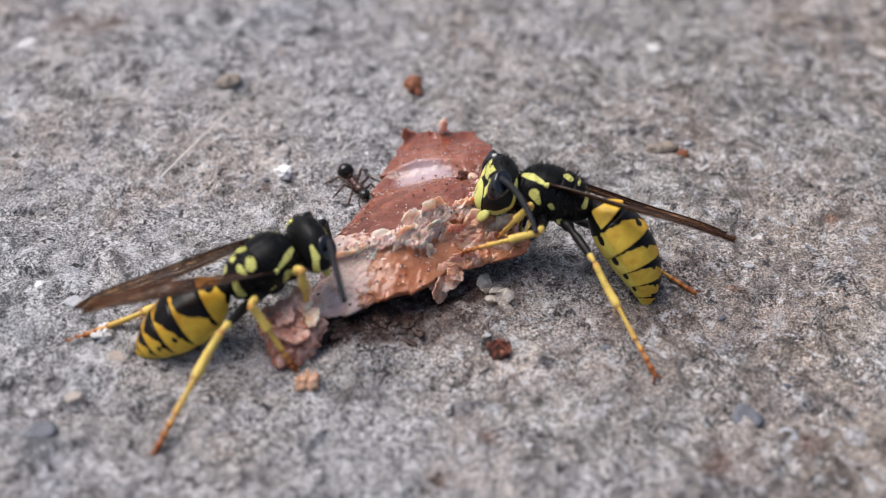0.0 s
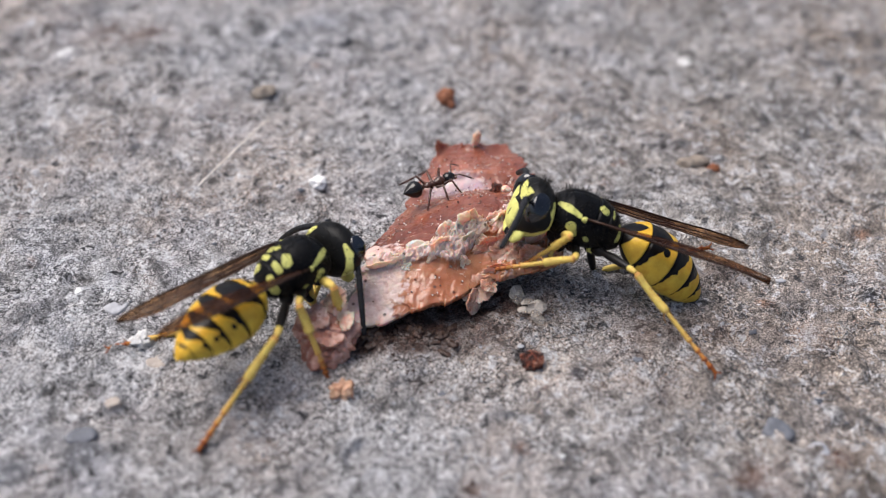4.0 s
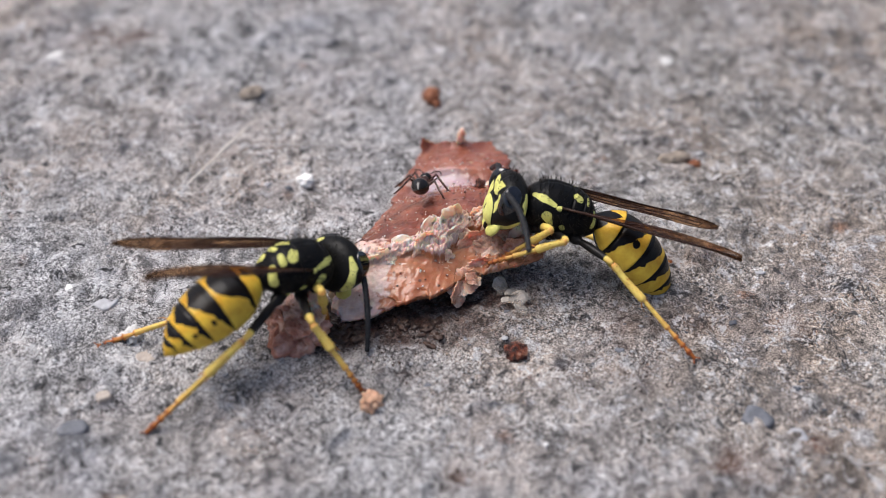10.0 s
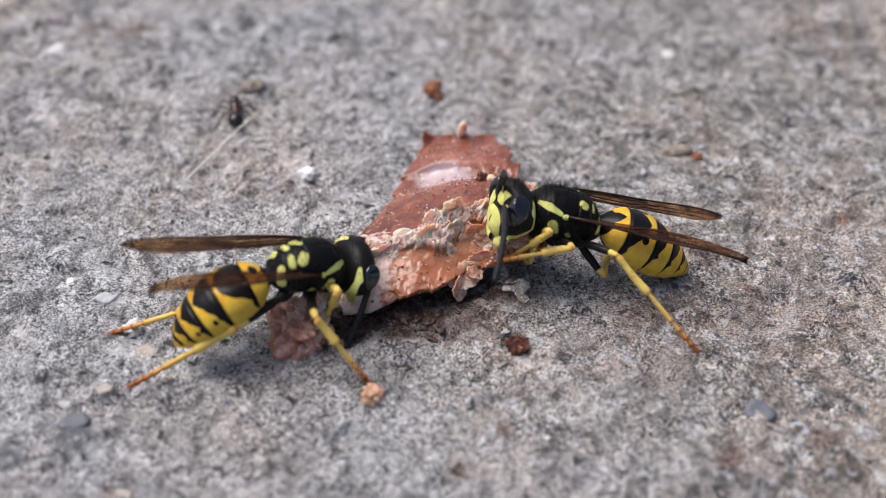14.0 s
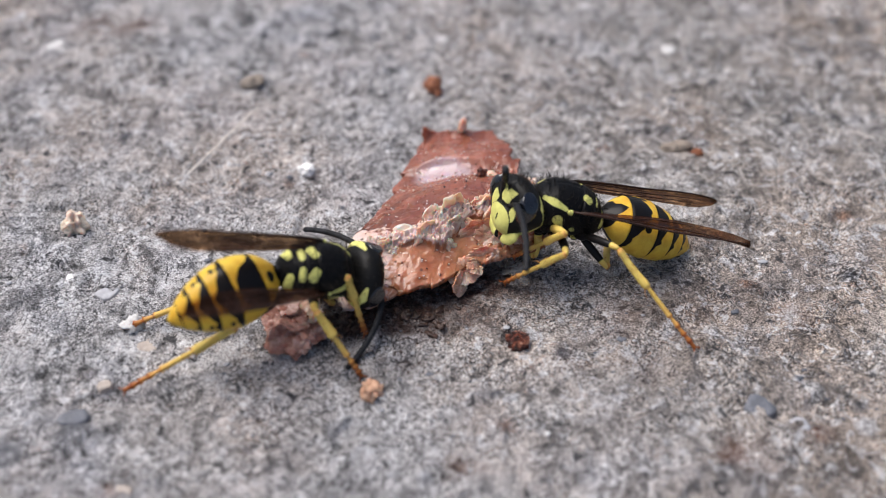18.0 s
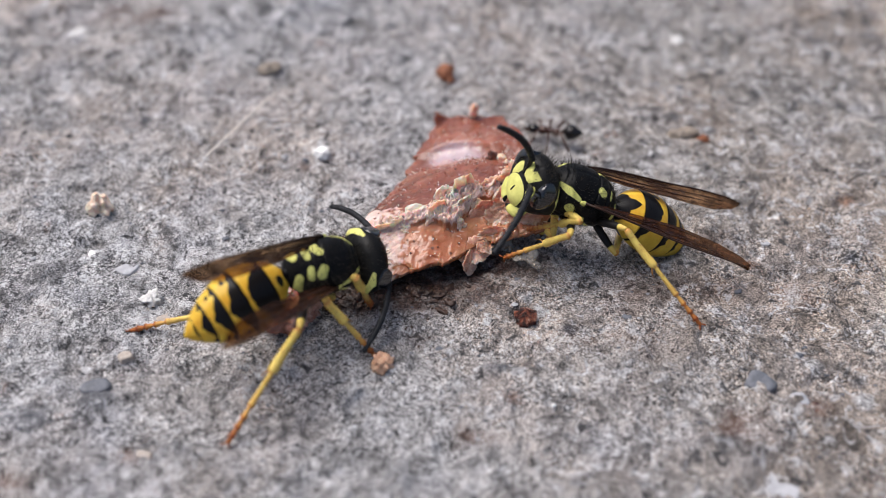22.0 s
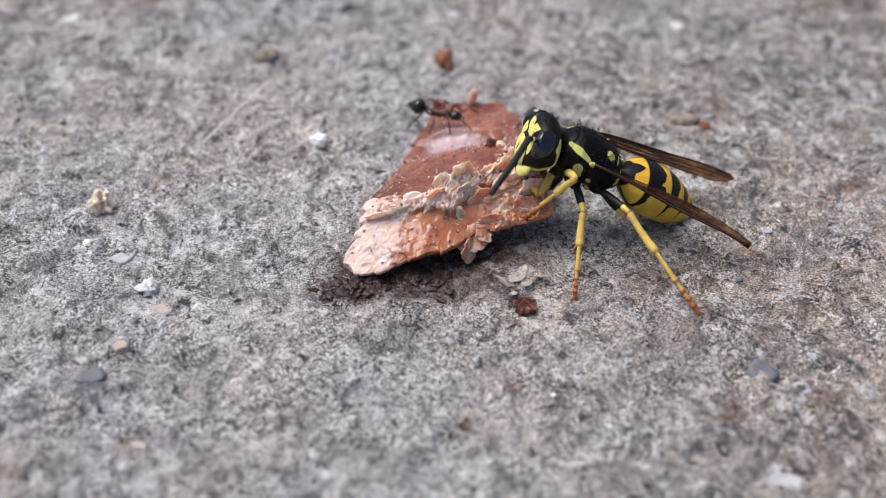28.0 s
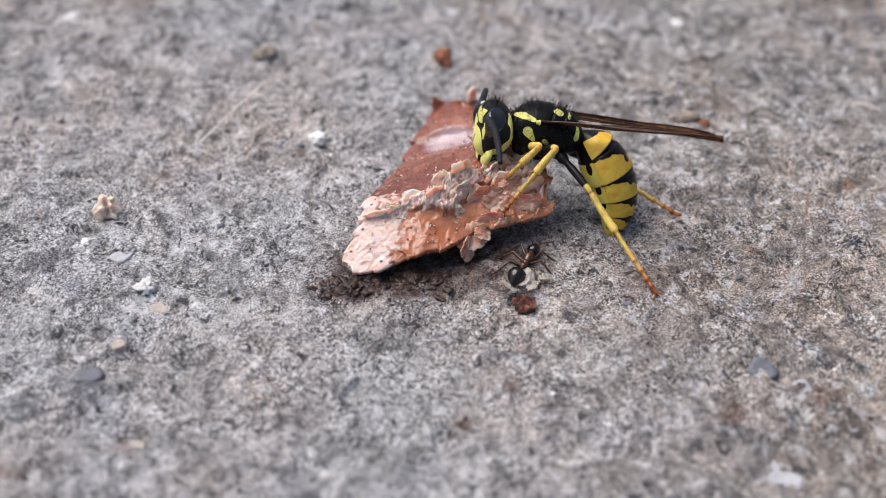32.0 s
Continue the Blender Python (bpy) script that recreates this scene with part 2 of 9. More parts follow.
def wing_material():
    m, nt, b = material("wing_membrane")
    c = coords(nt)
    col = ramp(nt, noise_tex(nt, c, 380, 3), [(0.3, (0.018, 0.006, 0.004)), (0.7, (0.085, 0.032, 0.016))])
    # lengthwise pleats
    along = nt.nodes.new("ShaderNodeMapping")
    along.inputs["Scale"].default_value = (0.13, 1.0, 1.0)
    nt.links.new(c, along.inputs["Vector"])
    pleat = noise_tex(nt, along.outputs["Vector"], 2300, 3, 0.6, 0.3)
    col = mix(nt, 0.8, col, ramp(nt, pleat, [(0.35, 0.12), (0.65, 0.88)]), "OVERLAY")
    paint(nt, b, col, 0.30)
    b.inputs["Specular IOR Level"].default_value = 0.32
    bump(nt, b, maths(nt, "ADD", pleat, maths(nt, "MULTIPLY", noise_tex(nt, c, 1100, 2), 0.6)), 0.00022, 0.8)
    see = node(nt, "ShaderNodeBsdfTransparent", Color=(0.86, 0.68, 0.50, 1))
    both = node(nt, "ShaderNodeMixShader")
    nt.links.new(ramp(nt, maths(nt, "ADD", maths(nt, "MULTIPLY", pleat, 0.6), maths(nt, "MULTIPLY", noise_tex(nt, c, 300, 2), 0.4)), [(0.38, 0.24), (0.60, 0.78)]), both.inputs["Fac"])
    nt.links.new(b.outputs["BSDF"], both.inputs[1])
    nt.links.new(see.outputs["BSDF"], both.inputs[2])
    nt.links.new(both.outputs["Shader"], nt.nodes["Material Output"].inputs["Surface"])
    return m


def meat_material():
    m, nt, b = material("cured_meat")
    c = coords(nt)
    lean = ramp(nt, noise_tex(nt, c, 240, 5, 0.62, 0.6), [(0.30, (0.10, 0.028, 0.016)), (0.48, (0.205, 0.066, 0.040)), (0.66, (0.33, 0.14, 0.098))])
    orange = ramp(nt, noise_tex(nt, c, 300, 3), [(0.3, (0.27, 0.085, 0.038)), (0.7, (0.46, 0.21, 0.115))])
    fat = ramp(nt, noise_tex(nt, c, 1100, 5, 0.7), [(0.30, (0.52, 0.345, 0.295)), (0.5, (0.63, 0.475, 0.425)), (0.70, (0.77, 0.65, 0.60))])
    wob = maths(nt, "MULTIPLY", maths(nt, "SUBTRACT", noise_tex(nt, c, 420, 5, 0.7), 0.5), 1.2)
    col = mix(nt, ramp(nt, maths(nt, "ADD", attribute(nt, "glow"), wob), [(0.35, 0.0), (0.7, 1.0)]), lean, orange)
    # streaks along the slab and fibres in the skin
    fib = nt.nodes.new("ShaderNodeMapping")
    fib.inputs["Scale"].default_value = (0.16, 1.0, 1.0)
    fib.inputs["Rotation"].default_value = (0, 0.12, -0.35)
    nt.links.new(c, fib.inputs["Vector"])
    strand = noise_tex(nt, fib.outputs["Vector"], 1300, 4, 0.65, 0.4)
    col = mix(nt, 0.4, col, ramp(nt, strand, [(0.30, 0.32), (0.70, 0.78)]), "OVERLAY")
    col = mix(nt, ramp(nt, maths(nt, "ADD", attribute(nt, "pale"), wob), [(0.38, 0.0), (0.80, 1.0)]), col, fat)
    # whitish sheen of the wet skin, painted into its colour
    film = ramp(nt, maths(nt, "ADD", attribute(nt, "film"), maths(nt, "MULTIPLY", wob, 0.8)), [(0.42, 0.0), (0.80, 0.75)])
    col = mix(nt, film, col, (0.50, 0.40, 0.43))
    # pepper specks, and salty glints painted in as pale dots
    dots = voronoi(nt, c, 1050)
    col = mix(nt, ramp(nt, dots, [(0.08, 0.85), (0.15, 0.0)]), col, (0.05, 0.016, 0.011))
    salt_glints = voronoi(nt, fib.outputs["Vector"], 2400)
    col = mix(nt, ramp(nt, salt_glints, [(0.07, 0.75), (0.13, 0.0)]), col, (0.72, 0.55, 0.44))
    wet = ramp(nt, noise_tex(nt, c, 620, 4, 0.65), [(0.36, 0.12), (0.64, 0.40)])
    crumbly = ramp(nt, attribute(nt, "pale"), [(0.25, 0.0), (0.6, 1.0)])
    paint(nt, b, col, mix(nt, crumbly, wet, (0.55, 0.55, 0.55)))
    nt.links.new(mix(nt, crumbly, (0.30, 0.30, 0.30), (0.02, 0.02, 0.02)), b.inputs["Coat Weight"])
    b.inputs["Subsurface Weight"].default_value = 0.5
    b.inputs["Subsurface Radius"].default_value = (1.0, 0.4, 0.2)
    b.inputs["Subsurface Scale"].default_value = 0.0004
    b.inputs["Coat Roughness"].default_value = 0.12
    b.inputs["Specular IOR Level"].default_value = 0.28
    crumbs = noise_tex(nt, c, 3800, 3, 0.7)
    relief = maths(nt, "ADD", maths(nt, "MULTIPLY", strand, 0.22), maths(nt, "MULTIPLY", noise_tex(nt, c, 1900, 3, 0.6), 0.22))
    bump(nt, b, maths(nt, "ADD", relief, maths(nt, "MULTIPLY", crumbs, maths(nt, "MULTIPLY", crumbly, 0.15))), 0.00017, 0.8)
    return m


CONCRETE = concrete()
BODY = two_tone("wasp_chitin", (0.006, 0.006, 0.0065), (0.64, 0.63, 0.19), 0.34, 0.05, 0.0)
GASTER = two_tone("gaster_chitin", (0.007, 0.006, 0.006), (0.66, 0.46, 0.06), 0.34, 0.04, 0.16, (0.62, 0.34, 0.03), (0.56, 0.48, 0.10))
FACE = two_tone("face_chitin", (0.010, 0.010, 0.010), (0.68, 0.66, 0.20), 0.34, 0.05, 0.0)
LEG = leg_material()
WING = wing_material()
FEELER = ramped("feeler_chitin", [(0.3, (0.010, 0.010, 0.011)), (0.7, (0.028, 0.029, 0.033))], 2500, 0.5, 3, 0.03, 0.12)
VEIN = ramped("wing_vein", [(0.3, (0.014, 0.006, 0.004)), (0.7, (0.045, 0.018, 0.009))], 900, 0.35, spec=0.3)
EYE = ramped("compound_eye", [(0.3, (0.004, 0.004, 0.005)), (0.7, (0.008, 0.009, 0.013))], 3000, 0.08, 2, 0.001, 0.5)
EYE.node_tree.nodes["Principled BSDF"].inputs["Coat Weight"].default_value = 0.6
EYE.node_tree.nodes["Principled BSDF"].inputs["Coat Roughness"].default_value = 0.07
BLACK = ramped("black_chitin", [(0.3, (0.008, 0.008, 0.009)), (0.7, (0.012, 0.012, 0.013))], 2500, 0.4, 3, 0.03, 0.08)
HAIR = ramped("black_hair", [(0.3, (0.012, 0.010, 0.008)), (0.7, (0.045, 0.038, 0.028))], 500, 0.5, spec=0.1)
MEAT = meat_material()
FAT = ramped("dried_fat", [(0.3, (0.58, 0.32, 0.21)), (0.46, (0.76, 0.53, 0.41)), (0.66, (0.87, 0.73, 0.62))], 420, 0.36, 4, 0.08, 0.3, 0.8)
FLAP = ramped("hanging_fat", [(0.34, (0.44, 0.19, 0.115)), (0.5, (0.62, 0.36, 0.26)), (0.68, (0.84, 0.66, 0.56))], 380, 0.28, 4, 0.06, 0.5, 0.6)
CHUNKY = ramped("meat_chunk_flesh", [(0.32, (0.22, 0.075, 0.048)), (0.5, (0.43, 0.20, 0.145)), (0.68, (0.66, 0.44, 0.36))], 620, 0.26, 5, 0.10, 0.5, 0.35, "pale", (0.62, 0.40, 0.34))
ANT_BLACK = ramped("ant_chitin", [(0.3, (0.006, 0.005, 0.005)), (0.7, (0.014, 0.011, 0.009))], 2500, 0.12, 2, 0.004, 0.4)
ANT_BROWN = ramped("ant_brown_chitin", [(0.3, (0.028, 0.011, 0.007)), (0.7, (0.085, 0.033, 0.019))], 2500, 0.28, 2, 0.02)
RUST = ramped("rusty_crumb", [(0.3, (0.09, 0.028, 0.014)), (0.5, (0.28, 0.10, 0.045)), (0.72, (0.42, 0.20, 0.11))], 900, 0.8, 5, 0.15)
DARK_RED = ramped("dark_red_crumb", [(0.40, (0.022, 0.006, 0.004)), (0.52, (0.16, 0.036, 0.018)), (0.62, (0.34, 0.12, 0.06)), (0.70, (0.72, 0.50, 0.40))], 2300, 0.35, 4, 0.3)
WHITE = ramped("white_mineral", [(0.3, (0.82, 0.80, 0.77)), (0.7, (0.94, 0.93, 0.91))], 900, 0.7, 4, 0.05, 0.3)
CHALK = ramped("dusty_white_mineral", [(0.3, (0.46, 0.45, 0.44)), (0.7, (0.72, 0.71, 0.69))], 1500, 0.8, 5, 0.12, 0.2)
QUARTZ = ramped("pale_quartz", [(0.3, (0.30, 0.30, 0.315)), (0.7, (0.48, 0.48, 0.50))], 300, 0.6, 4, 0.05)
SLATE = ramped("slate_pebble", [(0.3, (0.07, 0.075, 0.088)), (0.7, (0.18, 0.186, 0.21))], 500, 0.7, 4, 0.08)
TANSTONE = ramped("tan_pebble", [(0.3, (0.32, 0.27, 0.23)), (0.7, (0.47, 0.41, 0.36))], 500, 0.75, 4, 0.08)
OLIVE = ramped("olive_debris", [(0.3, (0.15, 0.115, 0.085)), (0.7, (0.40, 0.34, 0.28))], 500, 0.8, 4, 0.1)
STRAWM = ramped("dry_straw", [(0.3, (0.74, 0.66, 0.56)), (0.7, (0.92, 0.87, 0.79))], 700, 0.5, 3, 0.03)
CRUMBM = ramped("bread_like_crumb", [(0.32, (0.30, 0.14, 0.075)), (0.5, (0.52, 0.31, 0.20)), (0.68, (0.68, 0.47, 0.34))], 900, 0.6, 5, 0.15, 0.5, 0.2)
FATBIT = ramped("yellowish_fat", [(0.3, (0.64, 0.48, 0.36)), (0.7, (0.82, 0.70, 0.58))], 800, 0.45, 5, 0.12, 0.5, 0.3)
PALE_FAT = ramped("pale_fat", [(0.3, (0.62, 0.53, 0.47)), (0.7, (0.84, 0.79, 0.74))], 700, 0.3, 4, 0.08, 0.5, 0.4)


def shred_material():
    m, nt, b = material("see_through_fat")
    c = coords(nt)
    paint(nt, b, ramp(nt, noise_tex(nt, c, 900, 4, 0.6), [(0.35, (0.48, 0.44, 0.39)), (0.65, (0.74, 0.70, 0.65))]), 0.28)
    bump(nt, b, noise_tex(nt, c, 2600, 3, 0.6), 0.00008, 0.8)
    see = node(nt, "ShaderNodeBsdfTransparent", Color=(0.92, 0.88, 0.84, 1))
    both = node(nt, "ShaderNodeMixShader")
    nt.links.new(ramp(nt, noise_tex(nt, c, 620, 3), [(0.36, 0.30), (0.60, 0.80)]), both.inputs["Fac"])
    nt.links.new(b.outputs["BSDF"], both.inputs[1])
    nt.links.new(see.outputs["BSDF"], both.inputs[2])
    nt.links.new(both.outputs["Shader"], nt.nodes["Material Output"].inputs["Surface"])
    return m


SHRED = shred_material()
MUCK = ramped("dark_grease", [(0.3, (0.012, 0.006, 0.004)), (0.6, (0.055, 0.026, 0.016)), (0.8, (0.14, 0.075, 0.05))], 1100, 0.5, 5, 0.1)


# ---- mesh helpers ----
def part(name, shape, mat_, parent=None, label="", smooth=True):
    """One mesh object from (verts in mm, faces, {attribute: values})."""
    verts, faces, *rest = shape
    me = bpy.data.meshes.new(name)
    me.from_pydata((np.asarray(verts, float) * MM).tolist(), [], [tuple(int(i) for i in f) for f in faces])
    for key, values in (rest[0] if rest else {}).items():
        me.attributes.new(key, "FLOAT", "POINT").data.foreach_set("value", np.asarray(values, np.float32))
    if smooth:
        me.polygons.foreach_set("use_smooth", [True] * len(me.polygons))
    me.materials.append(mat_)
    bm = bmesh.new()
    bm.from_mesh(me)
    bmesh.ops.recalc_face_normals(bm, faces=bm.faces)
    bm.to_mesh(me)
    bm.free()
    me.update()
    ob = new(name, me)
    if parent is not None:
        ob.parent = parent
    if label:
        tagged(ob, label)
    return ob


def join(*shapes):
    verts, faces, attrs, n = [], [], {}, 0
    for v, f, *a in shapes:
        verts.append(np.asarray(v, float))
        faces += [tuple(int(i) + n for i in q) for q in f]
        for k, vals in (a[0] if a else {}).items():
            attrs.setdefault(k, []).append(np.asarray(vals, float))
        n += len(v)
    return np.concatenate(verts), faces, {k: np.concatenate(v) for k, v in attrs.items()}


def grid_faces(rows, cols, wrap=False):
    out = []
    for i in range(rows - 1):
        for j in range(cols if wrap else cols - 1):
            k = (j + 1) % cols
            out.append((i * cols + j, i * cols + k, (i + 1) * cols + k, (i + 1) * cols + j))
    return out


def loft(xs, wide, top, low, mid, n=40):
    """Rings across the x axis: half width, height above and below the middle line; both ends closed."""
    a = np.linspace(0, 2 * math.pi, n, endpoint=False)
    c, s = np.cos(a), np.sin(a)
    rings = [np.stack([np.full(n, x), w * s, z + np.where(c > 0, t, b) * c], 1) for x, w, t, b, z in zip(xs, wide, top, low, mid)]
    verts = np.concatenate(rings)
    faces = grid_faces(len(rings), n, True)
    ends = np.array([rings[0].mean(0), rings[-1].mean(0)])
    k = len(verts)
    faces += [(k, (j + 1) % n, j) for j in range(n)]
    o = (len(rings) - 1) * n
    faces += [(k + 1, o + j, o + (j + 1) % n) for j in range(n)]
    return np.concatenate([verts, ends]), faces


def tube(points, radii, n=8):
    """A round rod along a line of points."""
    p = np.asarray(points, float)
    d = np.gradient(p, axis=0)
    d /= np.linalg.norm(d, axis=1)[:, None] + 1e-12
    ref = np.array([0.0, 0.0, 1.0]) if abs(d[0][2]) < 0.9 else np.array([0.0, 1.0, 0.0])
    a = np.linspace(0, 2 * math.pi, n, endpoint=False)
    verts = []
    for q, t, r in zip(p, d, radii):
        u = np.cross(ref, t)
        u /= np.linalg.norm(u) + 1e-12
        v = np.cross(t, u)
        ref = v
        verts.append(q + r * (np.cos(a)[:, None] * u + np.sin(a)[:, None] * v))
    verts = np.concatenate(verts)
    faces = grid_faces(len(p), n, True)
    k, o = len(verts), (len(p) - 1) * n
    faces += [(k, (j + 1) % n, j) for j in range(n)] + [(k + 1, o + j, o + (j + 1) % n) for j in range(n)]
    return np.concatenate([verts, p[:1], p[-1:]]), faces


def ball(centre, radii, rows=16, cols=24):
    a = np.linspace(0, math.pi, rows)
    v = []
    for t in a:
        p = np.linspace(0, 2 * math.pi, cols, endpoint=False)
        v.append(np.stack([np.sin(t) * np.cos(p), np.sin(t) * np.sin(p), np.full(cols, np.cos(t))], 1))
    v = np.concatenate(v)
    return v * np.asarray(radii, float) + np.asarray(centre, float), grid_faces(rows, cols, True)


def bumpy(verts, amount, size, seed, octaves=4, ridge=False):
    """Pushes points out along their direction from the middle by fractal noise."""
    mid = verts.mean(0)
    out = []
    for p in verts:
        q = Vector(p) / size + Vector((seed * 7.13, seed * 3.7, seed * 1.9))
        h = noise.fractal(q, 0.9, 2.1, octaves)
        if ridge:
            h = 0.6 - 1.6 * abs(h)
        d = p - mid
        out.append(p + d / (np.linalg.norm(d) + 1e-9) * amount * h)
    return np.array(out)


def lump(radii, seed, rough=0.25, size=None, rows=20, cols=28, ridge=False):
    v, f = ball((0, 0, 0), radii, rows, cols)
    r = float(np.mean(radii))
    v = bumpy(v, rough * r, size or r * 0.9, seed, 5, ridge)
    return v, f


def smooth_line(xs, ys, at, passes=3):
    y = np.interp(at, xs, ys) if xs[0] < xs[-1] else np.interp(-np.asarray(at), -np.asarray(xs), ys)
    for _ in range(passes):
        y[1:-1] = 0.25 * y[:-2] + 0.5 * y[1:-1] + 0.25 * y[2:]
    return y


def bands(verts, marks):
    """Tint from tapering bars between two points, each on both sides."""
    best = np.full(len(verts), -1.0)
    for p, q, r0, r1 in marks:
        p, q = (verts[np.argmin(((verts - np.array(c, float)) ** 2).sum(1))] for c in (p, q))
        for side in (1, -1):
            v = verts * (1, side, 1) - p
            d = q - p
            t = np.clip(v @ d / (d @ d), 0, 1)
            best = np.maximum(best, 1 - np.linalg.norm(v - t[:, None] * d, axis=1) / (r0 + (r1 - r0) * t))
    return best * 1.2


def hairs(places, ways, lengths, thick, seed):
    rng = np.random.RandomState(seed)
    verts, faces = [], []
    for p, w, ln in zip(places, ways, lengths):
        w = w + rng.normal(0, 0.22, 3)
        w /= np.linalg.norm(w)
        u = np.cross(w, (0.3, 0.9, 0.31))
        u /= np.linalg.norm(u)
        v = np.cross(w, u)
        k = len(verts)
        bend = rng.normal(0, 0.06, 3) * ln
        for i, s in enumerate((0.0, 0.55)):
            c = p + w * ln * s + bend * s
            r = thick * (1 - 0.45 * s)
            verts += [c + r * u, c + r * (-0.5 * u + 0.87 * v), c + r * (-0.5 * u - 0.87 * v)]
        verts.append(p + w * ln + bend)
        for j in range(3):
            faces.append((k + j, k + (j + 1) % 3, k + 3 + (j + 1) % 3, k + 3 + j))
            faces.append((k + 3 + j, k + 3 + (j + 1) % 3, k + 6))
    return np.array(verts), faces


# ---- wasp ----
CUTS = [0.0, 1.45, 3.15, 4.4, 5.4, 6.2, 6.9]


def gaster_profile(x):
    """Half width of the hind body at a distance from the waist."""
    return np.interp(x, [0, 0.15, 0.45, 0.9, 1.5, 2.2, 3.0, 3.8, 4.6, 5.4, 6.1, 6.6, 6.9], [0.22, 0.42, 0.80, 1.26, 1.64, 1.84, 1.88, 1.80, 1.60, 1.26, 0.82, 0.42, 0.06])


def ring_edge(k, a, style):
    """How far back the black base of a ring reaches, by the angle from the midline of the back."""
    if style == "hooked":
        if k == 0:
            return 0.48 + 0.40 * np.clip(1 - a / 0.40, 0, 1) - 0.16 * np.clip(a - 0.7, 0, 1)
        if k == 5:
            return 0.08 + 0.30 * np.exp(-(a / 0.30) ** 2)
        side, back, wide, hook = ((0.13, 0.58, 0.86, 0.0), (0.08, 0.66, 0.80, 0.22), (0.07, 0.62, 0.76, 0.22), (0.06, 0.52, 0.68, 0.22))[k - 1]
        return side + back * np.exp(-(a / wide) ** 2) + hook * np.exp(-((a - 0.98) / 0.085) ** 2)
    if k == 0:
        return 0.30 + 0.05 * np.cos(a * 4)
    if k == 5:
        return 0.02 + 0.16 * np.exp(-(a / 0.35) ** 2)
    low = np.clip((1.75 - a) / 0.5, 0, 1)
    if k == 1:
        return 0.03 + 0.09 * low + 0.74 * np.exp(-(a / 0.74) ** 4)
    wide, back, hook = ((0.90, 0.78, 0.22), (0.74, 0.68, 0.22), (0.58, 0.55, 0.2))[k - 2]
    return 0.03 + 0.13 * low + back * np.clip(1 - a / wide, 0, 1) ** 0.8 + hook * np.exp(-((a - 0.98) / 0.10) ** 2)


def tergite(k, s, plump, style):
    """One ring of the hind body from its own front edge: back plate above, belly plate below, sliding into the ring before."""
    n = 96
    x0, x1 = CUTS[k], CUTS[k + 1]
    t = np.concatenate([[] if k == 0 else [-0.36, -0.2, -0.05], np.linspace(0, 1, 20), [1.02]])
    x = x0 + (x1 - x0) * np.minimum(t, 1.0)
    r = gaster_profile(x) * plump
    for _ in range(2):
        r[1:-1] = 0.25 * r[:-2] + 0.5 * r[1:-1] + 0.25 * r[2:]
    if k < 5:
        r = r * (1 + 0.03 * np.clip(t, 0, 1) ** 2)
        r[-1] *= 0.93
    r = r * np.where(t < 0.04, 0.945, 1.0) if k else r
    verts, faces = loft(-(x - x0) * s, r * (1.10 if style == "dotted" else 1.03) * s, r * 0.86 * s, r * 0.82 * s, -0.10 * np.sin(x / 6.9 * math.pi) * s, n)
    a = np.abs((np.linspace(0, 2 * math.pi, n, endpoint=False) + math.pi) % (2 * math.pi) - math.pi)
    under = np.clip((a - 2.10) / 0.08, 0, 1)
    seam = np.exp(-((a - 2.12) / 0.03) ** 2)
    tint, belly = [], []
    for i, tt in enumerate(t):
        ring = verts[i * n:(i + 1) * n]
        ring[:, 1:] *= (1 - 0.03 * under - 0.02 * seam)[:, None]
        wave = (0.025 * np.sin(a * 9 + k) + 0.015 * np.sin(a * 19 + 2 * k)) * (k > 0)
        f = (tt - ring_edge(k, a, style) - wave) * 2.4
        if style == "hooked" and k == 1:
            f = np.minimum(f, (np.hypot((a - 0.64) / 0.15, (tt - 0.62) / 0.14) - 1) * 0.7)
        if style == "dotted" and k == 0:
            f = np.minimum(f, (np.hypot(a / 0.26, (tt - 0.62) / 0.17) - 1) * 0.7)
        if style == "dotted" and k in (2, 3):
            f = np.minimum(f, (np.hypot((a - 1.0) / 0.12, (tt - 0.52) / 0.12) - 1) * 0.7)
        # belly plate with a black dot by its corner
        g = (tt - (0.12 if k else 2.0)) * 2.4
        if 0 < k < 5:
            g = np.minimum(g, (np.hypot((a - 2.42) / 0.15, (tt - 0.30) / 0.22) - 1) * 0.7)
        f = np.where(a > 2.14, g, f)
        f = np.minimum(f, 0.25 - seam * 0.45)
        if k < 5:
            f = np.where(tt > 0.99, np.minimum(f, -0.02), f)
        tint.append(f)
        belly.append(under * 0.9 + 0.35 * np.clip((a - 0.9) / 1.0, 0, 1) * (1 - under))
    tint = np.concatenate(tint + [[-0.5, 0.5 if k == 5 else -0.5]])
    belly = np.concatenate(belly + [[0, 0]])
    return verts, faces, {"tint": np.clip(tint, -1, 1), "belly": belly}


def leg_upper(length, dark, s, thick):
    n = 22
    t = np.linspace(0, 1, n)
    r = np.interp(t, [0, 0.06, 0.2, 0.28, 0.45, 0.7, 0.93, 1], [0.10, 0.34, 0.35, 0.20, 0.25, 0.24, 0.17, 0.11]) * s * thick
    pts = np.stack([t * length * s, np.zeros(n), 0.10 * np.sin(t * math.pi) * s], 1)
    v, f = tube(pts, r, 12)
    tint = np.clip((v[:, 0] / (length * s) - dark) * 9 + 0.5, 0, 1)
    return v, f, {"tint": tint}


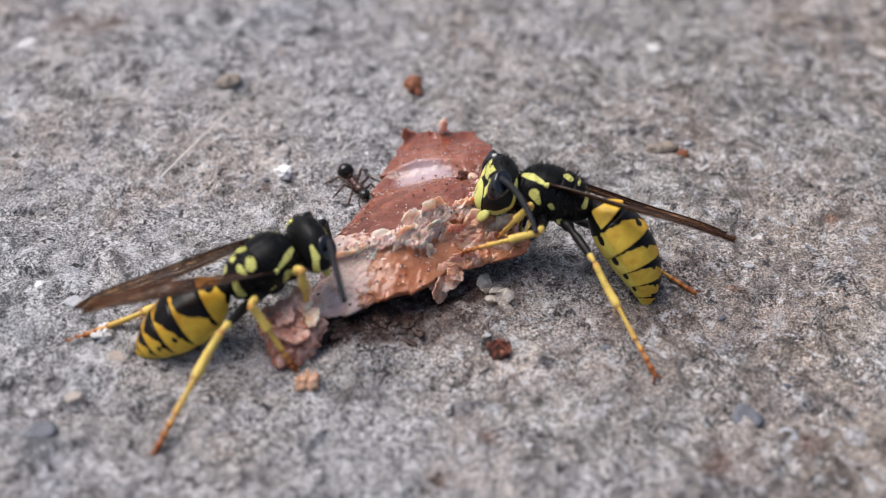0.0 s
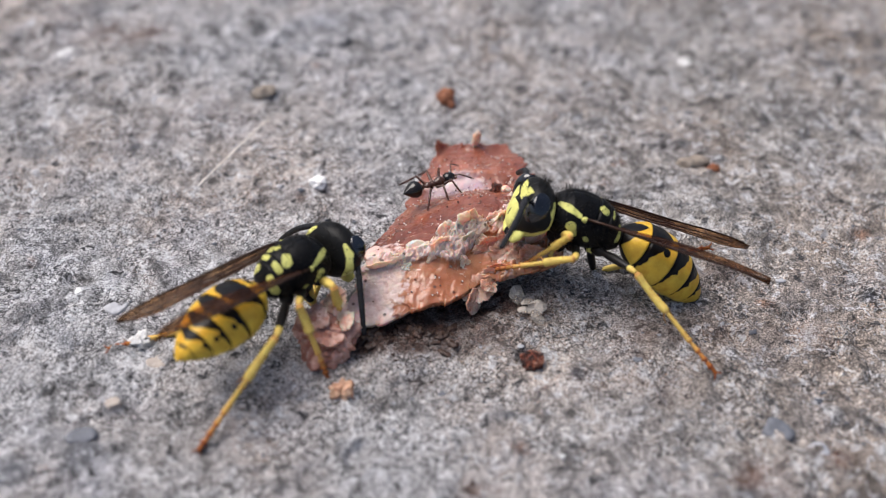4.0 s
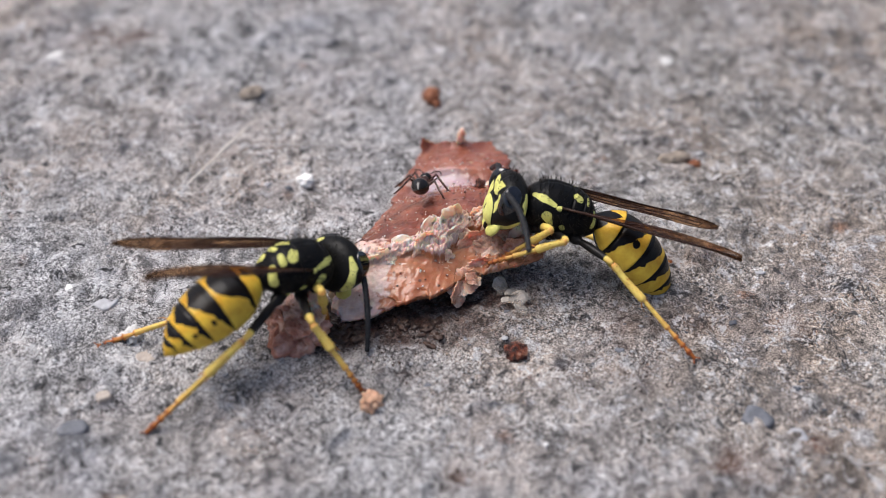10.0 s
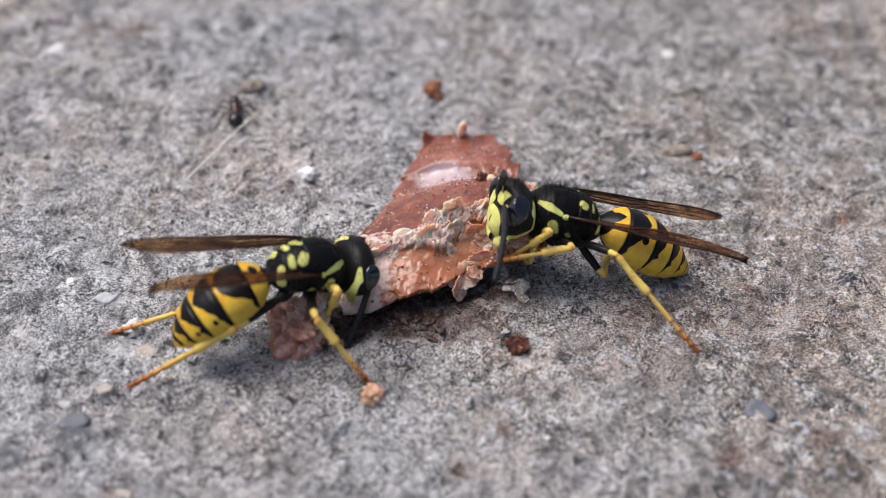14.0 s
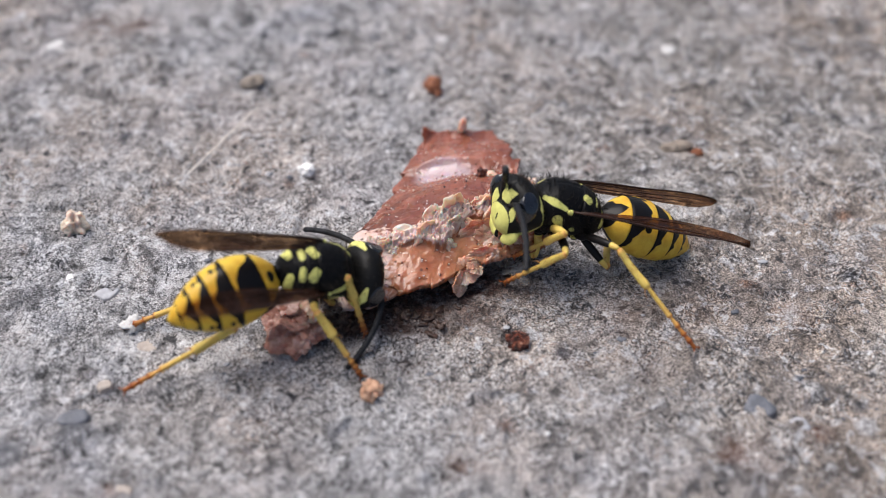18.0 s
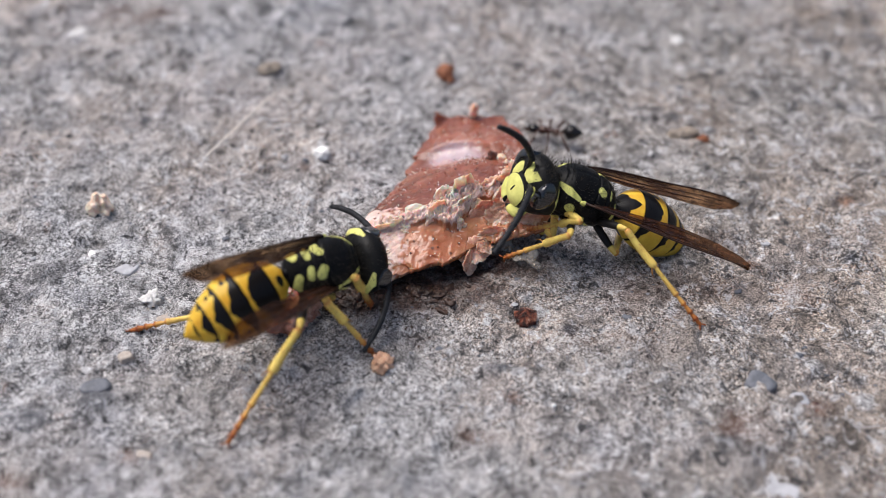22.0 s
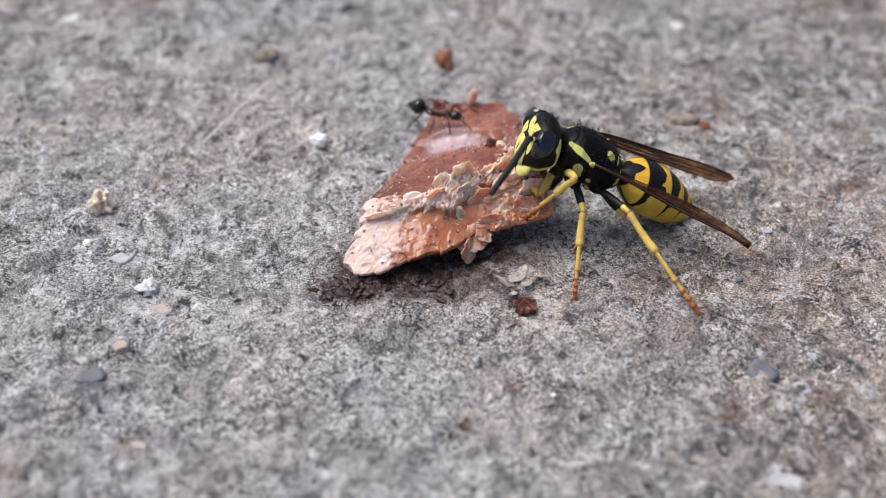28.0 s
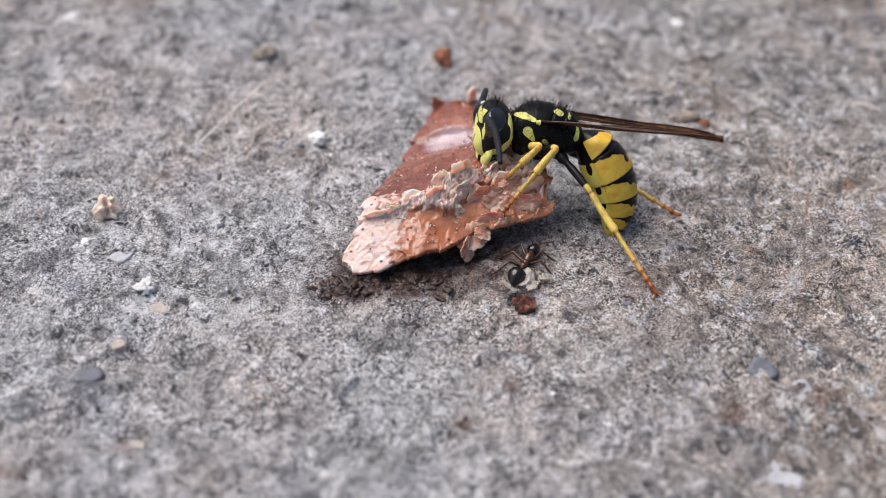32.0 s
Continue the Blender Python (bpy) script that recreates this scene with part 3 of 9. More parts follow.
def leg_lower(length, s, thick):
    """Shin with spurs and a five-jointed foot with two claws."""
    n = 72
    t = np.linspace(0, 1, n)
    shin = 0.39
    q = np.interp(t, [0, shin, 0.68, 0.78, 0.865, 0.93, 1], [0, 0.45, 0.64, 0.75, 0.84, 0.92, 1])
    r = np.interp(q, [0, 0.03, 0.1, 0.3, 0.41, 0.44, 0.455, 0.47, 0.62, 0.635, 0.65, 0.73, 0.745, 0.76, 0.82, 0.835, 0.85, 0.90, 0.915, 0.94, 1],
                  [0.13, 0.21, 0.19, 0.225, 0.255, 0.225, 0.10, 0.125, 0.15, 0.195, 0.085, 0.135, 0.19, 0.085, 0.14, 0.20, 0.085, 0.14, 0.20, 0.12, 0.10]) * s * thick
    sag = np.where(t > shin, 0.20 * ((t - shin) / (1 - shin)) ** 2, -0.14 * np.sin(t / shin * math.pi)) * length * 0.12
    pts = np.stack([t * length * s, np.zeros(n), sag * s], 1)
    v, f = tube(pts, r, 12)
    along = v[:, 0] / (length * s)
    tint = np.interp(along, [0, 0.02, 0.05, 0.36, 0.5, 0.68, 0.82, 1], [1.5, 1.3, 0.9, 0.95, 1.02, 1.22, 1.55, 1.85])
    for joint in (0.388, 0.68, 0.78, 0.865, 0.93):
        tint = tint + 0.42 * np.exp(-((along - joint) / 0.010) ** 2)
    tint = np.minimum(tint, 2.0)
    bits = [(v, f, {"tint": tint})]
    x, z = 0.375 * length * s, float(np.interp(0.375, t, sag)) * s
    for y in (0.12, -0.12):
        sv, sf = tube([(x, y * s, z), (x + 0.3 * s, y * 2.2 * s, z - 0.22 * s), (x + 0.62 * s, y * 2.4 * s, z - 0.3 * s)], [0.05 * s, 0.035 * s, 0.008 * s], 5)
        bits.append((sv, sf, {"tint": np.full(len(sv), 1.5)}))
        e = length * s
        ze = float(sag[-1]) * s
        cv, cf = tube([(e - 0.05 * s, y * 0.6 * s, ze), (e + 0.14 * s, y * 2.0 * s, ze + 0.02 * s), (e + 0.22 * s, y * 2.6 * s, ze - 0.14 * s)], [0.05 * s, 0.045 * s, 0.01 * s], 5)
        bits.append((cv, cf, {"tint": np.full(len(cv), 1.9)}))
    rng = np.random.RandomState(5)
    q = v[rng.choice(len(v) - 2, 150)]
    w = q - np.stack([q[:, 0] - 0.5 * s, 0 * q[:, 1], np.interp(q[:, 0] / (length * s), t, sag) * s], 1)
    hv, hf = hairs(q, w / np.linalg.norm(w, axis=1)[:, None], np.full(150, 0.18 * s), 0.012 * s, 6)
    bits.append((hv, hf, {"tint": np.full(len(hv), 1.5)}))
    return join(*bits)


def antenna_shape(side, s):
    """Elbowed feeler: a short first joint, then a curved beaded whip."""
    k = 15
    pts = [(0, 0, 0), (0.45, 0.05 * side, 0.42), (0.95, 0.08 * side, 0.78)]
    rad = [0.10, 0.13, 0.16]
    for i in range(1, k * 3 + 1):
        t = i / (k * 3)
        a = 0.95 + 4.65 * t
        pts.append((a, 0.10 * side * math.sin(t * math.pi), 0.78 + 0.35 * math.sin(t * math.pi * 0.9) - 0.86 * t ** 1.3))
        rad.append((0.20 if i % 3 else 0.175) * (1 - 0.22 * t ** 3))
    return tube(np.array(pts) * s, np.array(rad) * s, 10)


def wing_shape(side, s, wide):
    """Fore wing folded lengthwise: a long thin blade, stiff at its front edge."""
    m, n = 40, 9
    t = np.linspace(0, 1, m)
    lead = np.interp(t, [0, 0.1, 0.4, 0.75, 0.93, 1], [0.14, 0.24, 0.32, 0.32, 0.20, 0.03]) * (0.4 + 0.6 * wide)
    trail = np.interp(t, [0, 0.08, 0.3, 0.6, 0.8, 0.93, 1], [0.16, 0.36, 0.68, 0.96, 0.98, 0.66, 0.10]) * wide
    rows = []
    for layer in (0.014, -0.014):
        for tt, a, b in zip(t, lead, trail):
            u = np.linspace(0, 1, n)
            y = a - (a + b) * u
            z = layer - 0.10 * np.sin(u * math.pi) + 0.16 * (u * 2 - 0.7) ** 2 * tt + 0.05 * np.sin(tt * 9 + u * 3) - 0.25 * tt ** 2
            rows.append(np.stack([np.full(n, -10.5 * tt), side * y * -1.0 * -1.0, z], 1))
    v = np.concatenate(rows)
    c, sn = math.cos(radians(-8)), math.sin(radians(-8))
    y, z = v[:, 1].copy(), v[:, 2].copy()
    v[:, 1], v[:, 2] = c * y + sn * side * z, c * z - sn * side * y
    top, low = grid_faces(m, n), grid_faces(m, n)
    faces = top + [tuple(i + m * n for i in f[::-1]) for f in low]
    rim = [i * n for i in range(m)] + [(m - 1) * n + j for j in range(1, n)] + [i * n + n - 1 for i in range(m - 2, -1, -1)] + list(range(n - 2, 0, -1))
    o = m * n
    faces += [(a, b, b + o, a + o) for a, b in zip(rim, rim[1:] + rim[:1])]
    veins = []
    for u0, u1, t0, t1, r in ((0, 0, 0, 0.97, 0.075), (1, 1, 0.0, 0.55, 0.055), (3, 2, 0.02, 0.9, 0.05), (5, 4, 0.05, 0.86, 0.045), (6, 7, 0.06, 0.7, 0.04), (1, 5, 0.45, 0.56, 0.03), (2, 6, 0.62, 0.68, 0.03), (0, 4, 0.72, 0.8, 0.03), (4, 7, 0.36, 0.45, 0.03)):
        pts = []
        for k in np.linspace(0, 1, 14):
            i, j = int(round((t0 + (t1 - t0) * k) * (m - 1))), int(round(u0 + (u1 - u0) * k))
            pts.append(v[i * n + j] + (0, 0, 0.015))
        keep = [pts[0]] + [q for p, q in zip(pts, pts[1:]) if np.linalg.norm(q - p) > 0.05]
        veins.append(tube(np.array(keep) * s, np.linspace(r, r * 0.5, len(keep)) * s, 6))
    return (v * s, faces), join(*veins)


def build_wasp(s, label, seed, legs, style, plump=1.0, spot=1.0, wide=1.0, thick=1.0):
    """A wasp facing +x with its middle body at the origin; the joints are keyed later."""
    root = tagged(new("wasp"), label, "wasp", "wasps feeding on the meat")
    got = {"body": root}
    # middle body
    at = np.linspace(2.1, -2.5, 110)
    xs = [2.1, 1.98, 1.8, 1.45, 1.0, 0.4, -0.2, -0.8, -1.4, -1.9, -2.3, -2.5]
    w = smooth_line(xs, [0.3, 1.0, 1.28, 1.5, 1.64, 1.70, 1.68, 1.58, 1.42, 1.2, 0.9, 0.35], at, 2)
    top = smooth_line(xs, [0.25, 0.75, 1.0, 1.26, 1.44, 1.52, 1.5, 1.46, 1.32, 1.0, 0.55, 0.2], at, 2)
    low = smooth_line(xs, [0.3, 0.85, 1.1, 1.3, 1.5, 1.62, 1.62, 1.5, 1.35, 1.15, 0.75, 0.25], at, 2)
    mid = smooth_line(xs, [-0.2, -0.16, -0.12, -0.06, 0, 0, -0.02, -0.08, -0.14, -0.24, -0.38, -0.46], at)
    v, f = loft(at, w, top, low, mid, 90)
    for x0, depth, back in ((-0.62, 0.075, True), (-1.32, 0.07, True), (-1.72, 0.05, True), (1.28, 0.05, False)):
        g = 1 - depth * np.exp(-((v[:, 0] - x0 - (0.25 * np.abs(v[:, 1]) if not back else 0.06 * v[:, 1] ** 2)) / 0.07) ** 2) * (v[:, 2] > 0.2)
        v[:, 1:] *= g[:, None]
    v[:, 2] -= 0.05 * np.exp(-(v[:, 1] / 0.05) ** 2) * (v[:, 2] > 1.2) * (v[:, 0] > -0.5)
    tint = bands(v, [((1.72, 0.80, 0.70), (1.15, 1.25, 0.80), 0.13, 0.24), ((1.15, 1.25, 0.80), (0.52, 1.52, 0.72), 0.22, 0.13), ((0.78, 1.50, -0.05), (0.46, 1.62, -0.45), 0.31, 0.14), ((-0.78, 1.20 - 0.62 * spot, 1.5), (-0.98, 0.92, 1.32), 0.18 + 0.09 * spot, 0.22 + 0.11 * spot), ((-1.57, 0.38, 1.2), (-1.60, 0.85, 1.0), 0.20 * spot, 0.24 * spot), ((-2.0, 0.62, 0.35), (-1.92, 0.95, -0.25), 0.10 + 0.16 * spot, 0.08 + 0.22 * spot), ((-0.25, 1.7, -0.55), (-0.35, 1.68, -0.7), 0.16, 0.14)])
    part("thorax", (v * s, f, {"tint": tint}), BODY, root)
    waist, wf = tube(np.array([(-2.05, 0, -0.32), (-2.35, 0, -0.30), (-2.6, 0, -0.30)]) * s, [0.34 * s, 0.22 * s, 0.30 * s], 12)
    part("waist", (waist, wf), BLACK, root)
    for side in (1, -1):
        tv, tf = ball((0.16, 1.60 * side, 0.56), (0.24, 0.14, 0.17), 12, 16)
        part("tegula", (tv * s, tf, {"tint": np.where(tv[:, 0] > 0.12, 0.6, -0.2)}), BODY, root, "small yellow wing-base plate")
    rng = np.random.RandomState(seed)
    k = rng.choice(len(v) - 2, 1100)
    k = k[(v[k, 2] > 0.15) | (np.abs(v[k, 1]) > 1.2)][:760]
    nrm = v[k] - np.stack([v[k, 0] * 0.55, 0 * k, 0 * k - 0.1], 1)
    nrm /= np.linalg.norm(nrm, axis=1)[:, None]
    hv, hf = hairs(v[k] * s, nrm, rng.uniform(0.2, 0.66, len(k)) * s, 0.0125 * s, seed + 1)
    part("thorax_hair", (hv, hf), HAIR, root, "bristly dark hairs", False)
    # head
    hs = s * 1.22
    head = part("head", head_shape(hs), FACE, root)
    got["head"] = head
    hv0 = head_shape(1.0)[0]
    for side in (1, -1):
        ev, ef = ball((1.04, 1.12 * side, 0.36), (0.55, 0.55, 0.84), 30, 36)
        ev[:, 0] -= 0.16 * np.clip(-(ev[:, 1] * side - 1.1), 0, 1)
        ev[:, 1] -= side * 0.10 * np.clip(ev[:, 2] - 0.8, 0, 1)
        notch = np.exp(-(((ev[:, 2] - 0.35) / 0.28) ** 2 + ((ev[:, 1] * side - 0.72) / 0.25) ** 2))
        ev[:, 1] += side * 0.22 * notch
        rho = np.hypot(ev[:, 1] / 1.70, (ev[:, 2] + 0.10) / 1.45)
        pull = np.minimum(1.0, 1.03 / np.maximum(rho, 1e-6))
        ev[:, 1] *= pull
        ev[:, 2] = (ev[:, 2] + 0.10) * pull - 0.10
        part("eye", (ev * hs, ef), EYE, head, "glossy black kidney-shaped compound eye")
        mv, mf = tube([(0.95, 0.98 * side, -1.02), (1.18, 0.90 * side, -1.30), (1.36, 0.66 * side, -1.62), (1.50, 0.36 * side, -1.80), (1.55, 0.08 * side, -1.92)], [0.18, 0.30, 0.32, 0.25, 0.07], 14)
        mv[:, 0] = 1.25 + (mv[:, 0] - 1.25) * 0.5
        mv[:, 2] = -1.1 + (mv[:, 2] + 1.1) * 0.92 + 0.12
        part("mandible", (mv * hs, mf, {"tint": np.clip((np.abs(mv[:, 1]) - 0.26) * 4, -1, 1)}), FACE, head, "yellow jaw with a dark tip")
        av, af = antenna_shape(side, s)
        ant = part("antenna", (av, af), FEELER, head)
        ant.matrix_basis = pose(1.78 * s * MM, 0.45 * side * s * MM, 0.25 * s * MM, 0, 35, 35 * side)
        got["ant_l" if side > 0 else "ant_r"] = ant
    part("clypeus", clypeus_shape(hs), FACE, head, "yellow face plate with a black anchor mark")
    k = rng.choice(len(hv0), 420)
    k = k[(hv0[k, 2] > 0.5) | (hv0[k, 0] < 0.4)][:200]
    hn = hv0[k] - np.array([0.75, 0, -0.2])
    hn /= np.linalg.norm(hn, axis=1)[:, None]
    hv, hf = hairs(hv0[k] * hs, hn, rng.uniform(0.22, 0.45, len(k)) * s, 0.012 * s, seed + 2)
    part("head_hair", (hv, hf), HAIR, head, "short dark hairs", False)
    # hind body
    gaster = part("gaster", tergite(0, s, plump, style), GASTER, root)
    got["gaster"] = gaster
    got["rings"] = [part("gaster_ring", tergite(i, s, plump, style), GASTER, gaster) for i in range(1, 6)]
    got["steps"] = [(CUTS[i + 1] - CUTS[i]) * s * MM for i in range(6)]
    # wings and legs
    for side, tag in ((1, "l"), (-1, "r")):
        (wv, wf), veins = wing_shape(side, s, wide)
        wing = part("wing", (wv, wf), WING, root, "smoky brown folded see-through wing")
        part("wing_vein", veins, VEIN, wing)
        wing.matrix_basis = pose(0.05 * s * MM, 1.5 * side * s * MM, 0.6 * s * MM, 0, 4, -10 * side)
        got["wing_" + tag] = wing
        for (kind, dark), (a, b) in zip((("front", 0.45), ("mid", 0.80), ("hind", 0.84)), legs):
            hip, out, turn = {"front": ((1.25, 0.62, -1.15), 0.30, 0), "mid": ((0.2, 0.66, -1.30), 0.34, 0), "hind": ((-0.95, 0.62, -1.12), 0.36, 0)}[kind]
            cv, cf = ball((0, 0, 0), (0.52, out, 0.62), 14, 18)
            cv = bumpy(cv, 0.05, 0.5, seed) + np.array(hip) * (1, side, 1)
            part("coxa", (cv * s, cf, {"tint": np.where(np.hypot(cv[:, 0] - hip[0], cv[:, 2] - hip[2] + 0.25) < 0.26, 0.4, -0.5) * (kind == "hind") - 0.3 * (kind != "hind")}), BODY, root)
            upper = part("upper_leg", leg_upper(a, dark, s, thick), LEG, root)
            lower = part("lower_leg", leg_lower(b, s, thick), LEG, upper)
            got[kind + "_" + tag], got[kind + "_" + tag + "_low"] = upper, lower
    return got


def front_of(y, z):
    """How far forward the face lies at a place across it."""
    k = np.clip((-0.2 - z) / 1.4, 0, 1)
    y = y / (1 - 0.34 * k)
    return 0.80 + 0.80 * np.sqrt(np.clip(1 - ((y / 1.70) ** 2 + ((z + 0.10) / 1.45) ** 2) ** 1.6, 0.02, 1)) + 0.15 * k


def clypeus_shape(s):
    """Shield-shaped plate on the lower face, rimmed in black, with a small anchor on it."""
    m, n = 18, 48
    verts, tint = [], []
    for i in range(m):
        r = i / (m - 1)
        for j in range(n):
            a = j / n * 2 * math.pi
            c, d = math.cos(a), math.sin(a)
            wide = 0.86 * (1 - 0.16 * max(0.0, -d) - 0.10 * max(0.0, d) ** 3)
            tall = 0.74 if d > 0 else 0.98
            y, z = r * wide * math.copysign(abs(c) ** 0.8, c), -0.62 + r * tall * math.copysign(abs(d) ** 0.85, d)
            x = float(front_of(np.array(y), np.array(z))) + 0.13 * (1 - r ** 2) + (0.03 if i < m - 1 else -0.12)
            verts.append((x, y, z))
            stem = math.hypot(y / (0.05 + 0.08 * max(0.0, -0.45 - z)), (z + 0.52) / 0.20) - 1
            tint.append(max(-1, min(1, (0.93 - r) * 6, stem)))
    faces = grid_faces(m, n, True)
    return np.array(verts) * s, faces, {"tint": np.array(tint)}


def head_shape(s):
    v, f = ball((0, 0, 0), (1, 1, 1), 64, 84)
    rho = np.hypot(v[:, 1], v[:, 2])
    v[:, 0] = np.sign(v[:, 0]) * np.sqrt(np.clip(1 - rho ** 3.2, 0, 1))
    v = v * (0.80, 1.70, 1.45) + (0.80, 0, -0.10)
    zz = np.clip((-0.2 - v[:, 2]) / 1.4, 0, 1)
    v[:, 1] *= 1 - 0.34 * zz
    v[:, 0] += 0.15 * zz
    v[:, 0] -= 0.14 * np.exp(-(((np.abs(v[:, 1]) - 0.45) / 0.25) ** 2 + ((v[:, 2] - 0.22) / 0.22) ** 2)) * (v[:, 0] > 1.0)
    v[:, 0] -= 0.05 * np.exp(-(v[:, 1] / 0.06) ** 2) * (v[:, 0] > 1.0) * (v[:, 2] > 0.2)
    v[:, 1] *= 1 + 0.09 * np.exp(-((v[:, 0] - 0.36) / 0.24) ** 2) * np.exp(-((v[:, 2] + 0.1) / 1.0) ** 2)
    y, z = np.abs(v[:, 1]), v[:, 2]
    front = v[:, 0] > 0.95
    crown = np.minimum((0.34 + 0.50 * np.clip(z - 0.30, 0, 1) - y) * 3.5, np.minimum(z - 0.26, 0.98 - 0.35 * (y < 0.12) * (0.12 - y) / 0.12 * 0.6 - z) * 3.5)
    orbit = (0.22 - np.hypot((y - 0.78) * 0.95, (z - 0.05) * 0.45)) * 4
    cheek = bands(v, [((0.26, 1.50, 0.60), (0.30, 1.66, -0.2), 0.15, 0.21), ((0.30, 1.66, -0.2), (0.66, 1.25, -1.0), 0.21, 0.28), ((0.66, 1.25, -1.0), (0.98, 1.1, -1.0), 0.28, 0.28), ((0.20, 1.15, 1.0), (0.24, 1.50, 0.60), 0.10, 0.22)])
    tint = np.maximum(np.where(front, np.maximum(crown, orbit), -1), cheek)
    return v * s, f, {"tint": np.clip(tint, -1, 1)}


# ---- ant ----
def ant_part(name, shape, mat_, parent, label=""):
    v, f = shape
    return part(name, (np.asarray(v) * 0.95, f), mat_, parent, label)


def build_ant():
    root = tagged(new("ant"), "small shiny black-brown ant running about the meat", "ant", "ants round the meat")
    hv, hf = ball((1.55, 0, 0.62), (0.48, 0.42, 0.36), 14, 18)
    hv[:, 1] *= 1 - 0.22 * np.clip((hv[:, 0] - 1.5) / 0.5, -0.5, 1)
    head = ant_part("head", (hv, hf), ANT_BLACK, root)
    tv = np.linspace(1.2, -0.55, 40)
    humps = [1.2, 1.0, 0.7, 0.42, 0.28, 0.1, -0.05, -0.3, -0.55]
    wide = smooth_line(humps, [0.12, 0.30, 0.36, 0.27, 0.21, 0.25, 0.21, 0.27, 0.10], tv, 1)
    high = smooth_line(humps, [0.12, 0.28, 0.35, 0.24, 0.15, 0.22, 0.16, 0.27, 0.08], tv, 1)
    ant_part("thorax", loft(tv, wide, high, smooth_line([1.2, 0.9, 0.2, -0.55], [0.1, 0.28, 0.25, 0.08], tv), np.full(40, 0.6), 20), ANT_BROWN, root)
    pv, pf = ball((-0.72, 0, 0.62), (0.12, 0.16, 0.26), 8, 12)
    ant_part("petiole", (pv, pf), ANT_BROWN, root)
    gx = np.linspace(-0.82, -2.35, 26)
    gw = smooth_line([-0.82, -0.95, -1.2, -1.5, -1.8, -2.1, -2.35], [0.12, 0.42, 0.62, 0.64, 0.48, 0.24, 0.03], gx, 2)
    ant_part("gaster", loft(gx, gw, gw * 0.95, gw * 0.9, np.full(26, 0.68), 24), ANT_BLACK, root, "shiny black rounded hind body")
    for side in (1, -1):
        ant_part("eye", ball((1.55, 0.36 * side, 0.72), (0.1, 0.07, 0.09), 8, 10), ANT_BLACK, head)
        ant_part("mandible", tube([(1.9, 0.2 * side, 0.52), (2.12, 0.18 * side, 0.47), (2.22, 0.03 * side, 0.45)], [0.08, 0.06, 0.02], 6), ANT_BROWN, head)
        ant_part("antenna", tube([(1.85, 0.16 * side, 0.75), (2.05, 0.5 * side, 1.0), (2.3, 0.85 * side, 0.98), (2.75, 0.95 * side, 0.7), (3.15, 0.9 * side, 0.45)], [0.045, 0.045, 0.05, 0.055, 0.03], 6), ANT_BROWN, head)
        for x, fx, fy in ((0.75, 1.7, 1.5), (0.35, 0.25, 2.0), (0.0, -1.5, 1.75)):
            kx, ky = x + (fx - x) * 0.45, fy * 0.5
            sx, sy = x + (fx - x) * 0.78, fy * 0.8
            ant_part("leg", tube([(x, 0.15 * side, 0.5), (x + (kx - x) * 0.3, 0.3 * side, 0.42), (kx, ky * side, 1.02), (sx, sy * side, 0.38), (fx, fy * side, 0.03), (fx + 0.12, (fy + 0.12) * side, 0.02)], [0.10, 0.12, 0.085, 0.08, 0.05, 0.022], 7), ANT_BROWN, root)
    return root


# ---- ground: weathered concrete, one sheet out to the horizon ----
def value_noise(x, y, cell, seed):
    rng = np.random.RandomState(seed)
    lat = rng.rand(128, 128)
    gx, gy = x / cell, y / cell
    ix, iy = np.floor(gx).astype(int), np.floor(gy).astype(int)
    fx, fy = gx - ix, gy - iy
    fx, fy = fx * fx * (3 - 2 * fx), fy * fy * (3 - 2 * fy)
    a, b = lat[ix % 128, iy % 128], lat[(ix + 1) % 128, iy % 128]
    c, d = lat[ix % 128, (iy + 1) % 128], lat[(ix + 1) % 128, (iy + 1) % 128]
    return (a * (1 - fx) + b * fx) * (1 - fy) + (c * (1 - fx) + d * fx) * fy


def step_up(x, lo, hi):
    k = np.clip((x - lo) / (hi - lo), 0, 1)
    return k * k * (3 - 2 * k)


def ground_height(x, y):
    """Uneven worn surface with scaled-off plates, crumbs and pits, in mm about zero."""
    h = 0.30 * (value_noise(x, y, 9.0, 1) - 0.5) + 0.26 * (value_noise(x, y, 3.1, 2) - 0.5)
    wx, wy = x + 0.9 * (value_noise(x, y, 0.9, 7) - 0.5), y + 0.9 * (value_noise(x, y, 0.9, 8) - 0.5)
    h += 0.13 * step_up(value_noise(wx, wy, 1.7, 9), 0.50, 0.60) + 0.10 * step_up(value_noise(wx + 0.4 * wy, wy, 0.95, 10), 0.50, 0.62)
    g = value_noise(x + 0.3 * y, y, 1.25, 3)
    h += 0.24 * (g - 0.5) + 0.26 * (value_noise(wx, wy, 0.62, 4) - 0.5) + 0.15 * (value_noise(x, y, 0.36, 6) - 0.5)
    pit = value_noise(wx, wy, 1.9, 5)
    h -= 0.60 * np.clip(pit - 0.74, 0, 1) / 0.26
    return h


def outward(lo, hi, step, far):
    core = np.arange(lo, hi, step)
    grow = np.geomspace(step * 4, far, 26)
    return np.concatenate([lo - grow[::-1], core, hi + grow])


